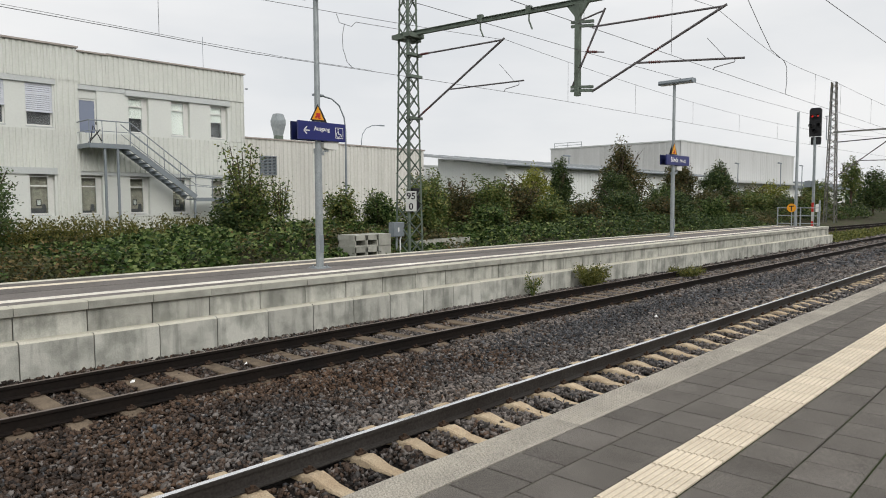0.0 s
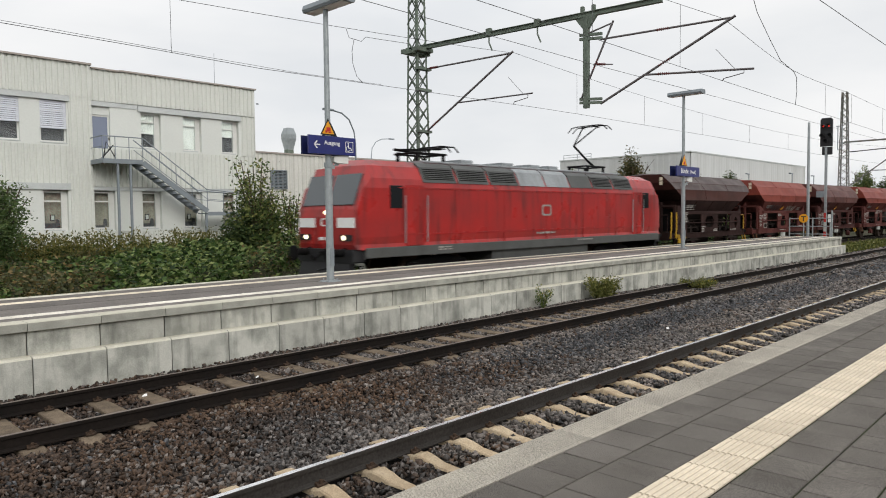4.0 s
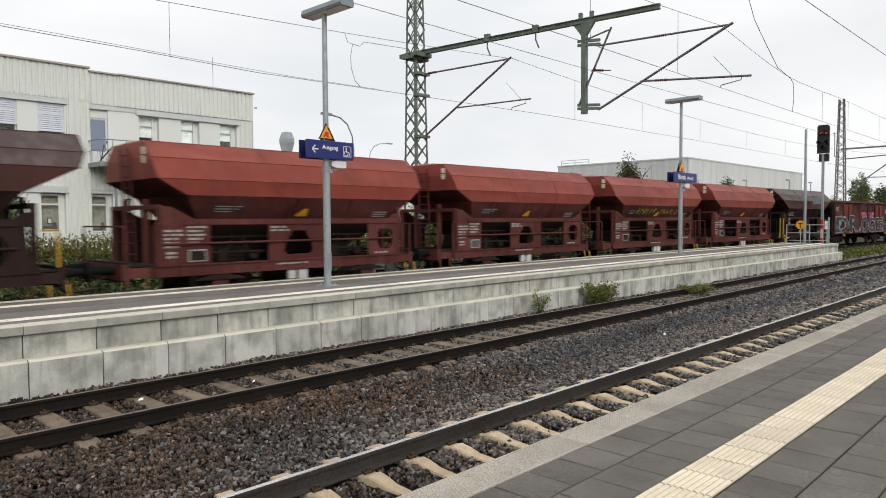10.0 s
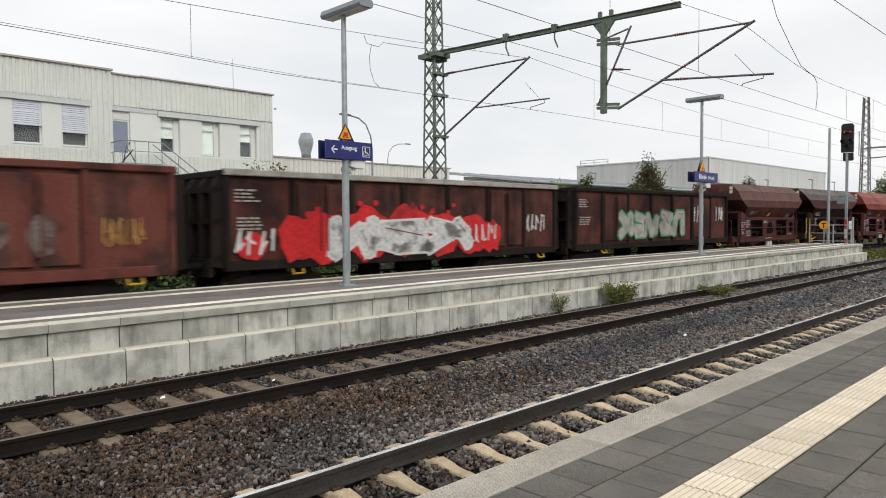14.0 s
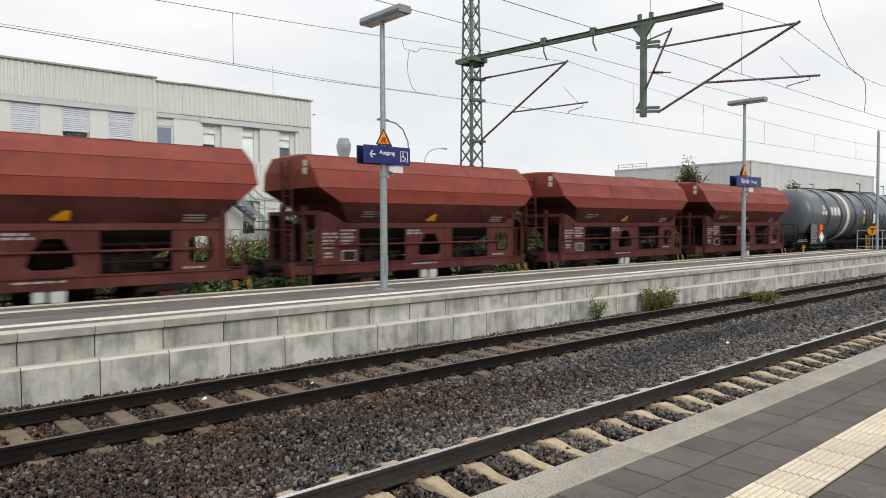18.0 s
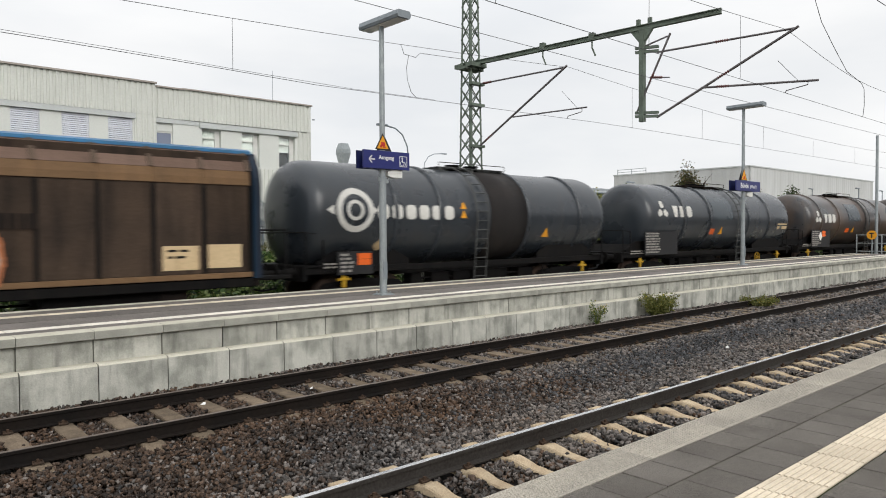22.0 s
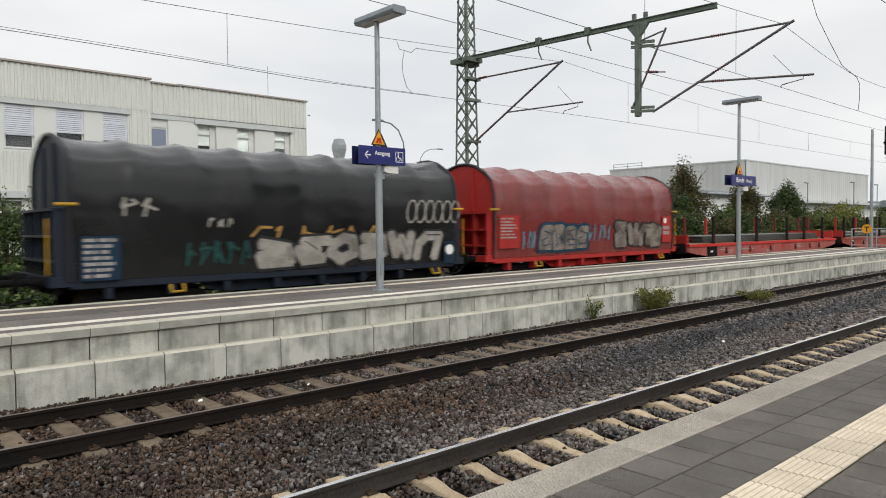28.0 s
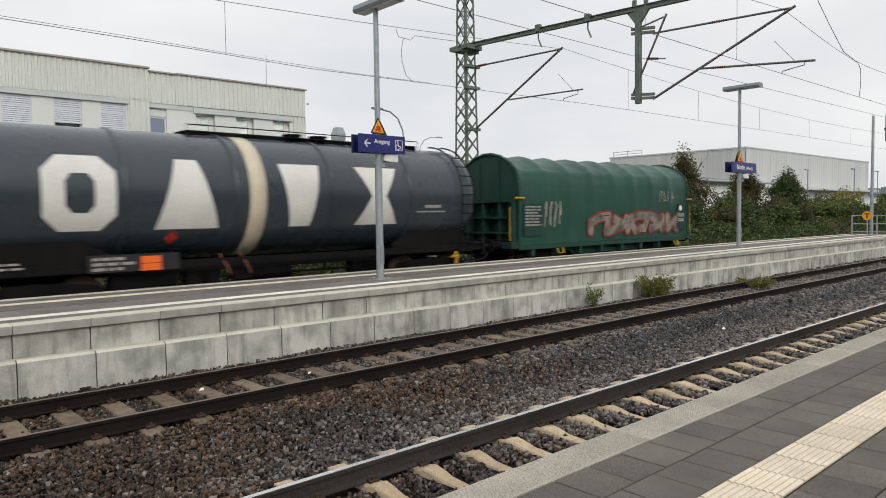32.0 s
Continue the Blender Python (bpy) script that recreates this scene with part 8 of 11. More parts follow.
def tank(at, half, r, zc, body, label, bands=(), band_m=None, white_band=None, patches=(), frame_m=None, ladder_x=0.0, walk=(-1.2, 1.2), cladded=False, skirt=True, front=0.72, rear=0.72, wheel_m=None, ladder_m=None, walk_m=None, seams=(), pipe=None, rib=0.05):
    """A bogie tank wagon. half: half length over buffers."""
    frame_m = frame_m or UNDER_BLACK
    t = thing("tank_wagon", at, label, "freight wagon", "wagons of the train")
    xa, xb = -half + front, half - rear
    g = Solid()
    prof = [(0.0, 0.18), (0.03, 0.5), (0.10, 0.75), (0.22, 0.9), (0.40, 0.975), (0.62, 1.0)]
    stations = [(xa + d, s) for d, s in prof] + [(xa + 1.5 + k * (xb - xa - 3.0) / 6, 1.0) for k in range(7)] + [(xb - d, s) for d, s in reversed(prof)]
    g.loft([circle_ring(x, r * s, zc) for x, s in stations], True)
    part("tank_barrel", g, body, t)
    for x in bands:
        g = Solid()
        g.loft([circle_ring(x - 0.06, r + 0.002, zc), circle_ring(x - 0.05, r + rib, zc), circle_ring(x + 0.05, r + rib, zc), circle_ring(x + 0.06, r + 0.002, zc)], True, False)
        part("tank_band", g, band_m or body, t)
    for x in seams:
        part("weld_seam", Solid().loft([circle_ring(x - 0.02, r + 0.001, zc), circle_ring(x - 0.012, r + 0.009, zc), circle_ring(x + 0.012, r + 0.009, zc), circle_ring(x + 0.02, r + 0.001, zc)], True, False), body, t)
    if pipe:
        g = Solid().rod((pipe[0], -0.55, zc + r + 0.03), (pipe[1], -0.55, zc + r + 0.03), 0.028)
        for k in range(7):
            x = pipe[0] + 0.1 + (pipe[1] - pipe[0] - 0.2) * k / 6
            g.rod((x, -0.55, zc + r - 0.14), (x, -0.55, zc + r + 0.03), 0.016)
        part("top_rail", g, walk_m or frame_m, t)
    if white_band:
        x, w, m = white_band
        g = Solid().loft([circle_ring(x - w / 2, r + 0.003, zc), circle_ring(x - w / 2, r + 0.012, zc), circle_ring(x + w / 2, r + 0.012, zc), circle_ring(x + w / 2, r + 0.003, zc)], True, False)
        part("painted_band", g, m, t, "painted band round the tank")
    for x0, x1, z0, z1, m in patches:
        g = Solid()
        box_on_tank(g, x0, x1, z0, z1, r, zc, 0.008)
        part("repaint_patch", g, m, t)
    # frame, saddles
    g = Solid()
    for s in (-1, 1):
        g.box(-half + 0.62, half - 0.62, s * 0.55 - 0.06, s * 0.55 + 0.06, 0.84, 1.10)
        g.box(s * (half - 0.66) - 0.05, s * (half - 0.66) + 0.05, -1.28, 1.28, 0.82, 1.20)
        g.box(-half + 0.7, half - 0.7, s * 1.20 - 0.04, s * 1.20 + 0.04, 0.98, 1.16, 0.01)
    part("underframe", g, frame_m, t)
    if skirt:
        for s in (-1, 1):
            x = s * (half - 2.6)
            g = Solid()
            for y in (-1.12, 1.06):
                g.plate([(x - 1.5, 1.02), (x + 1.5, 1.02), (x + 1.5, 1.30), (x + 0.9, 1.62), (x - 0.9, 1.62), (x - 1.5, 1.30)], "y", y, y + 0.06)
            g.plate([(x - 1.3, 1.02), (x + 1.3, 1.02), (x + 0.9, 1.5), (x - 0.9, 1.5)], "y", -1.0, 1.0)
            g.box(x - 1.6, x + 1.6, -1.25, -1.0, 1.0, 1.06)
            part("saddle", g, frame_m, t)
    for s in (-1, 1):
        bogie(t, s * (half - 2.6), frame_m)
    # end platforms with rails
    for s in (-1, 1):
        xe = s * (half - 0.68)
        g = Solid().box(min(xe, xe - s * 0.55), max(xe, xe - s * 0.55), -1.3, 1.3, 1.17, 1.21)
        part("end_platform", g, frame_m, t)
        if s < 0 or not cladded:
            handle(t, [(xe, -1.28, 1.2), (xe, -1.28, 2.05), (xe, 1.28, 2.05), (xe, 1.28, 1.2)], 0.022, frame_m)
            handle(t, [(xe, -1.28, 1.2), (xe, -1.28, 2.05), (xe - s * 0.5, -1.28, 2.0), (xe - s * 0.5, -1.28, 1.2)], 0.022, frame_m)
    # ladder and walkway
    g = Solid()
    if ladder_x < xa + 0.8:            # up the front end
        def up_end(y, z):
            d = math.hypot(y, z - zc) / r
            back = 0.62 * max(0.0, d - 0.35) ** 2.2 / 0.65 ** 2.2 if z > zc else 0.0
            return (xa - 0.16 + back, y, z)
        zs = [1.2 + k * (zc + r - 1.15) / 10 for k in range(11)]
        for y in (-0.95, -0.50):
            g.pipe([up_end(y, z) for z in zs], 0.02, 6)
        for k in range(11):
            z = 1.3 + k * 0.26
            if z < zc + r - 0.1:
                g.rod(up_end(-0.95, z), up_end(-0.50, z), 0.014)
        g.pipe([(xa - 0.10, -1.10, zc + r - 0.55), (xa + 0.05, -1.0, zc + r + 0.12), (xa + 0.9, -0.6, zc + r + 0.22), (xa + 1.6, -0.5, zc + r + 0.2)], 0.018, 6)
    elif ladder_x < xb:
        for dx in (-0.24, 0.24):
            pts = [(ladder_x + dx, -1.40, 0.55)]
            for k in range(12):
                a = math.radians(100 - k * 9)
                pts.append((ladder_x + dx, -(r + 0.10) * math.sin(a), zc + (r + 0.10) * math.cos(a)))
            g.pipe(pts, 0.022, 6)
        for k in range(13):
            z = 0.7 + k * 0.28
            y = -1.42 - 0.13 * max(0.0, (z - 0.7) / 1.6) if z < zc - 0.3 else -math.sqrt(max((r + 0.10) ** 2 - (z - zc) ** 2, 0.01))
            if z < zc + r - 0.05:
                g.rod((ladder_x - 0.24, y, z), (ladder_x + 0.24, y, z), 0.016)
    if g.v:
        part("ladder", g, ladder_m or frame_m, t)
    w0, w1 = walk
    g = Solid()
    zt = zc + r
    for k in range(3):
        g.box(w0, w1, -0.36 + k * 0.27, -0.18 + k * 0.27, zt + 0.05, zt + 0.075)
    for x in (w0 + 0.1, (w0 + w1) / 2, w1 - 0.1):
        g.box(x - 0.03, x + 0.03, -0.42, 0.42, zt - 0.06, zt + 0.05)
    part("walkway", g, walk_m or frame_m, t)
    if w1 - w0 > 4 or walk_m:
        handle(t, [(w0, -0.42, zt - 0.02), (w0, -0.42, zt + 0.2), (w1, -0.42, zt + 0.2), (w1, -0.42, zt - 0.02)], 0.014, walk_m or frame_m, "hand_rail")
    for x in ((w0 + w1) / 2 - 0.5, (w0 + w1) / 2 + 0.3):
        g = Solid().rod((x, 0, zt - 0.05), (x, 0, zt + 0.15), 0.22, n=16).rod((x, 0, zt + 0.15), (x, 0, zt + 0.18), 0.26, n=16)
        part("hatch", g, frame_m, t)
    # small gear on the frame
    r2 = random.Random(int(half * 100))
    g = Solid()
    for k in range(7):
        x = r2.uniform(-half + 4.4, half - 4.4)
        w = r2.uniform(0.15, 0.45)
        g.box(x - w, x + w, -0.95, -0.55, r2.uniform(0.45, 0.6), 0.86, 0.02)
    g.rod((-half + 4.5, -0.85, 0.70), (half - 4.5, -0.85, 0.70), 0.03)
    g.rod((-0.9, -0.7, 0.72), (0.6, -0.7, 0.72), 0.17, n=12)
    part("brake_gear", g, frame_m, t)
    wx = half - 3.65
    g = Solid().rod((wx, -1.1, 0.72), (wx, -1.16, 0.72), 0.05)
    for k in range(5):
        a = 2 * math.pi * k / 5
        g.rod((wx, -1.14, 0.72), (wx + 0.22 * math.cos(a), -1.14, 0.72 + 0.22 * math.sin(a)), 0.014)
    g.pipe([(wx + 0.23 * math.cos(a), -1.14, 0.72 + 0.23 * math.sin(a)) for a in [2 * math.pi * k / 16 for k in range(17)]], 0.022, 6)
    part("hand_wheel", g, wheel_m or frame_m, t, "hand brake wheel")
    for x in (-half + 1.75, half - 1.9):
        g = Solid().box(x - 0.16, x + 0.20, -1.36, -1.26, 0.80, 0.86, 0.01).prism([(x - 0.05, 0.86), (x + 0.12, 0.86), (x + 0.05, 0.98), (x, 0.98)], "y", -1.34, -1.28).box(x - 0.02, x + 0.08, -1.34, -1.28, 0.62, 0.80)
        part("step", g, YELLOW, t, "small yellow shunter's step")
    g = Solid()
    bars(g, -half + 1.2, -half + 2.6, 1.26, 2, -1.255, seed=9)
    bars(g, 1.0, 2.2, 1.06, 1, -0.615, seed=10)
    marks(part("stencilled_lettering", g, LABEL, t, "small white stencilled data"))
    couplers(t, half)
    return t


def data_board(t, x0, x1, z0, z1, y=-1.32, orange=True, seed=1):
    g = Solid().box(x0, x1, y, y + 0.03, z0, z1)
    b = part("data_board", g, BLACK, t, "black lettered board")
    g = Solid()
    bars(g, x0 + 0.08, x0 + (x1 - x0) * 0.5, z1 - 0.05, max(2, int((z1 - z0) / 0.11)), y - 0.001, 0.105, 0.06, seed=seed)
    marks(part("stencilled_lettering", g, LABEL, b, "small white stencilled data"))
    if orange:
        xo = x0 + (x1 - x0) * (0.56 if x1 - x0 < 2.5 else 0.8)
        g = Solid().box(xo, xo + 0.42, y - 0.012, y - 0.002, z1 - 0.20, z1 - 0.05)
        g.box(xo, xo + 0.42, y - 0.012, y - 0.002, z1 - 0.36, z1 - 0.21)
        part("hazard_plate", g, PLATE_ORANGE, b, "orange hazard plate")
    return b


def diamond(t, x, z, s, r, zc, m, lift=0.01):
    g = Solid()
    on_tank(g, [(x - s, z), (x, z - s), (x + s, z), (x, z + s)], r, zc, lift, 0.04)
    part("hazard_diamond", g, m, t, "diamond-shaped hazard label")


def mark_blocks(t, shapes, m, r, zc, name="painted_emblem", label=""):
    """Plain painted blocks in place of an owner's lettering."""
    for k, outline in enumerate(shapes):
        g = Solid()
        on_tank(g, outline, r, zc, 0.009, 0.06)
        part(name, g, m, t, label)


def blob(cx, cz, w, h, r, n=14, wob=0.16):
    return [(cx + w / 2 * math.cos(2 * math.pi * k / n) * (1 + r.uniform(-wob, wob)), cz + h / 2 * math.sin(2 * math.pi * k / n) * (1 + r.uniform(-wob, wob))) for k in range(n)]


def spray(t, shapes, m, y=-1.40, lift=0.0, surf=None, label="sprayed graffiti"):
    """Sprayed patches: outlines (x, z) laid on a side at y, or on the curve surf(z)."""
    g = Solid()
    for k, o in enumerate(shapes):
        if surf:
            d = lift + 0.0003 * (k % 17)
            cx, cz = sum(p[0] for p in o) / len(o), sum(p[1] for p in o) / len(o)
            mid = [((x + cx) / 2, (z + cz) / 2) for x, z in o]
            n = len(o)
            pts = [(x, surf(z) - d, z) for x, z in o] + [(x, surf(z) - d, z) for x, z in mid] + [(cx, surf(cz) - d, cz)]
            g.add(pts, [(i, (i + 1) % n, n + (i + 1) % n, n + i) for i in range(n)] + [(n + i, n + (i + 1) % n, 2 * n) for i in range(n)])
        else:
            d = 0.0003 * (k % 17)
            g.plate(o, "y", y - lift - 0.003 - d, y - lift)
    return marks(part("graffiti", g, m, t, label))


def stroke(pts, w):
    """A brush line as a list of convex pieces."""
    out = []
    for (a, b), (c, d) in zip(pts, pts[1:]):
        L = math.hypot(c - a, d - b) or 1e-3
        nx, nz = -(d - b) / L * w / 2, (c - a) / L * w / 2
        ex, ez = (c - a) / L * w * 0.3, (d - b) / L * w * 0.3
        out.append([(a + nx - ex, b + nz - ez), (a - nx - ex, b - nz - ez), (c - nx + ex, d - nz + ez), (c + nx + ex, d + nz + ez)])
    return out


def scrawl(x0, x1, z0, z1, n, w, r, loops=3):
    """Illegible lettering: a row of bent brush lines."""
    out = []
    step = (x1 - x0) / n
    for k in range(n):
        a = x0 + step * k
        pts = [(a + step * r.uniform(0.0, 0.9), z0 + (z1 - z0) * r.uniform(0, 1)) for _ in range(loops + 1)]
        pts[0] = (a + step * 0.1, z0 + (z1 - z0) * r.uniform(0.0, 0.15))
        pts[1] = (a + step * r.uniform(0.1, 0.5), z1 - (z1 - z0) * r.uniform(0, 0.1))
        out += stroke(pts, w)
    return out


BENDS = (((0.0, 0.0), (0.0, 0.95), (0.6, 1.0), (1.0, 0.65), (0.95, 0.0)), ((0.5, 0.0), (0.0, 0.25), (0.05, 0.85), (0.55, 1.0), (1.0, 0.7), (0.95, 0.2), (0.5, 0.0)),
         ((0.0, 1.0), (0.9, 0.95), (0.15, 0.5), (0.95, 0.4), (0.8, 0.0), (0.0, 0.05)), ((0.0, 0.0), (0.15, 1.0), (0.15, 0.45), (0.9, 1.0), (0.35, 0.5), (1.0, 0.0)),
         ((0.05, 1.0), (0.2, 0.0), (0.5, 0.7), (0.8, 0.0), (1.0, 1.0)), ((0.9, 1.0), (0.05, 0.8), (0.0, 0.15), (0.9, 0.0), (0.95, 0.45), (0.4, 0.45)))


def bubbles(t, x0, x1, z0, z1, n, fill, edge, r, y=-1.40, lift=0.05, surf=None, solid=True, back=None):
    """A sprayed piece: crowded fat bends with an edge line, on one filled field or standing free; they spell nothing."""
    step, tall = (x1 - x0) / n, z1 - z0
    outer, inner, lines = [], [], []
    wide = min(0.40 * step, 0.30 * tall)
    e = 0.09
    last = -1
    for k in range(n):
        a = x0 + k * step
        top, low = z1 - r.uniform(0.0, 0.16) * tall, z0 + r.uniform(0.0, 0.06) * tall
        pick = r.choice([q for q in range(6) if q != last])
        last = pick
        lean = r.uniform(-0.10, 0.16)
        wx = step * 1.04 - wide
        pts = [(a + wide / 2 + u * wx + (v - 0.5) * lean, low + wide / 2 + v * (top - low - wide)) for u, v in [(1 - q + r.uniform(-0.14, 0.14), min(1, max(0, w + r.uniform(-0.16, 0.16)))) for q, w in BENDS[pick]]]
        if solid:
            def slab(g):
                c = 0.32 * min(step, tall)
                xl, xr, zl, zr = a - 0.02 - g, a + step * 1.03 + g, low - g, top + g
                return [(xl + c * 0.4, zl), (xr - c * 0.3, zl), (xr + lean * 0.2, zl + c * 0.4), (xr + lean * 0.5, zr - c), (xr - c * 0.45 + lean, zr - c * 0.25), (xr - c * 1.1 + lean, zr), (xl + c + lean * 0.6, zr - 0.02), (xl + c * 0.3 + lean, zr - c * 0.3), (xl + lean * 0.5, zr - c), (xl, zl + c * 0.4)]
            outer.append(slab(e))
            inner.append(slab(0.0))
            lines += stroke([(px + 0.04, pz) for px, pz in pts], 0.035)
            lines += stroke([(a + step + lean * 0.3, low), (a + step * 0.98, (low + top) / 2), (a + step + lean * 0.7, top - 0.1)], 0.05)
        else:
            outer += stroke(pts, wide + e * 1.5) + [blob(px, pz, wide + e * 1.5, wide + e * 1.5, r, 9, 0.04) for px, pz in pts]
            inner += stroke(pts, wide) + [blob(px, pz, wide, wide, r, 9, 0.04) for px, pz in pts]
            lines += stroke([(px + 0.02, pz + 0.03) for px, pz in pts[1:3]], 0.03)
    spray(t, outer, back or edge, y, lift, surf)
    spray(t, inner, fill, y, lift + 0.008, surf)
    spray(t, lines, edge, y, lift + 0.016, surf)


def fit_letter(t, ch, x0, x1, z0, z1, fat, m, y, label):
    me = letters(ch, 1.0, fat, 0.003)
    co = np.empty(len(me.vertices) * 3, np.float32)
    me.vertices.foreach_get("co", co)
    co = co.reshape(-1, 3)
    lo, hi = co.min(0), co.max(0)
    co[:, 0] = x0 + (co[:, 0] - lo[0]) / (hi[0] - lo[0]) * (x1 - x0)
    co[:, 2] = z0 + (co[:, 2] - lo[2]) / (hi[2] - lo[2]) * (z1 - z0)
    co[:, 1] += y
    me.vertices.foreach_set("co", co.ravel())
    return part("graffiti_letter", me, m, t, label)


def open_wagon(at, body, label, door_m, dents=1, frame_m=None):
    o = thing("open_wagon", at, label, "freight wagon", "wagons of the train")
    L, e = 7.02, 6.42
    r = random.Random(dents)
    zb, zt, y = 1.12, 3.22, 1.40
    # side panels between ribs
    n = 7
    step = 2 * e / n
    frame_m = frame_m or OPEN_BROWN
    for s in (-1, 1):
        for k in range(n):
            g = Solid()
            x0, x1 = -e + k * step, -e + (k + 1) * step
            d = [r.uniform(0.0, 0.05) for _ in range(4)]
            cols = 5
            pts = []
            for iz in range(cols):
                for ix in range(cols):
                    u, w = ix / (cols - 1), iz / (cols - 1)
                    bulge = math.sin(u * math.pi) * math.sin(w * math.pi) * (d[0] - 0.02) + 0.012 * noise.noise((x0 + u * 2, w * 3, dents)) * math.sin(u * math.pi)
                    pts.append((x0 + u * step, s * (y - 0.05 + bulge), zb + w * (zt - zb)))
            g.add(pts, [(iz * cols + ix, iz * cols + ix + 1, (iz + 1) * cols + ix + 1, (iz + 1) * cols + ix) for iz in range(cols - 1) for ix in range(cols - 1)], True)
            part("wall_panel", g, body, o)
    g = Solid()
    g.box(-e + 0.02, e - 0.02, -y + 0.10, y - 0.10, zb, zb + 0.05)
    part("floor", g, OPEN_END, o)
    for s in (-1, 1):
        part("end_wall", Solid().box(s * e - 0.04, s * e + 0.04, -y + 0.06, y - 0.06, zb, zt - 0.02), OPEN_END, o, "black sooty end wall")
    for k in range(n + 1):
        x = -e + k * step
        x = min(max(x, -e + 0.06), e - 0.06)
        for s in (-1, 1):
            g = Solid()
            ya, yb = sorted((s * (y - 0.06), s * (y + 0.045)))
            g.prism([(x - 0.075, ya if s > 0 else yb), (x + 0.075, ya if s > 0 else yb), (x + 0.05, yb if s > 0 else ya), (x - 0.05, yb if s > 0 else ya)], "z", zb - 0.12, zt - 0.02)
            part("side_post", g, frame_m, o)
    g = Solid()
    for s in (-1, 1):
        ya, yb = sorted((s * (y - 0.08), s * (y + 0.06)))
        g.box(-e - 0.02, e + 0.02, ya, yb, zt - 0.05, zt + 0.10, 0.02)
        xa, xb = sorted((s * (e - 0.08), s * (e + 0.08)))
        g.box(xa, xb, -y, y, zt - 0.05, zt + 0.09, 0.02)
    part("top_rail", g, frame_m, o)
    g = Solid()
    for s in (-1, 1):
        ya, yb = sorted((s * (y - 0.1), s * (y + 0.02)))
        g.box(-e, e, ya, yb, 0.92, 1.16, 0.02)
        for y2 in (-1.24, -0.62, 0.0, 0.62, 1.24):
            part("end_post", Solid().plate([(s * e, 1.0), (s * (e + 0.30), 1.05), (s * (e + 0.26), zt - 0.30), (s * (e + 0.10), zt - 0.06), (s * e, zt - 0.06)], "y", y2 - 0.06, y2 + 0.06), OPEN_END, o)
        for z2 in (1.25, 2.1, 2.85):
            xa, xb = sorted((s * e, s * (e + 0.24)))
            part("end_beam", Solid().box(xa, xb, -1.30, 1.30, z2 - 0.06, z2 + 0.06), OPEN_END, o)
    part("side_sill", g, frame_m, o)
    for c in (-2 * step, 2 * step):
        for dx in (-0.42, 0.42):
            g = Solid().box(c + dx - 0.36, c + dx + 0.36, -y - 0.03, -y + 0.02, zb + 0.12, zt - 0.16, 0.02)
            d = part("door_leaf", g, door_m, o)
            g2 = Solid().rod((c + dx * 0.25, -y - 0.05, zb + 0.2), (c + dx * 0.25, -y - 0.05, zt - 0.25), 0.022)
            part("door_bar", g2, body, d)
    g = Solid()
    bars(g, -e + 0.25, -e + 0.95, zt - 0.35, 4, -y - 0.006, seed=dents)
    bars(g, -e + 0.3, -e + 1.1, 2.2, 4, -y - 0.006, seed=dents + 1)
    marks(part("stencilled_lettering", g, LABEL, o, "small white stencilled data"))
    for x in (-4.6, 5.4):
        handle(o, [(x, -1.3, 1.0), (x, -1.42, 0.78), (x + 0.3, -1.42, 0.78), (x + 0.3, -1.3, 1.0)], 0.035, YELLOW, "step")
    for c in o.children:                   # the body sits a little behind the middle of its buffers
        c.location.x += 0.33
    under_gear(o, L, UNDER, dents)
    for s in (-1, 1):
        bogie(o, s * 4.5, UNDER)
    couplers(o, L)
    return o


VAN_SHAPE = [(-1.44, 1.0), (-1.44, 3.14), (-1.42, 3.34), (-1.36, 3.54), (-1.25, 3.74), (-1.12, 3.92)]


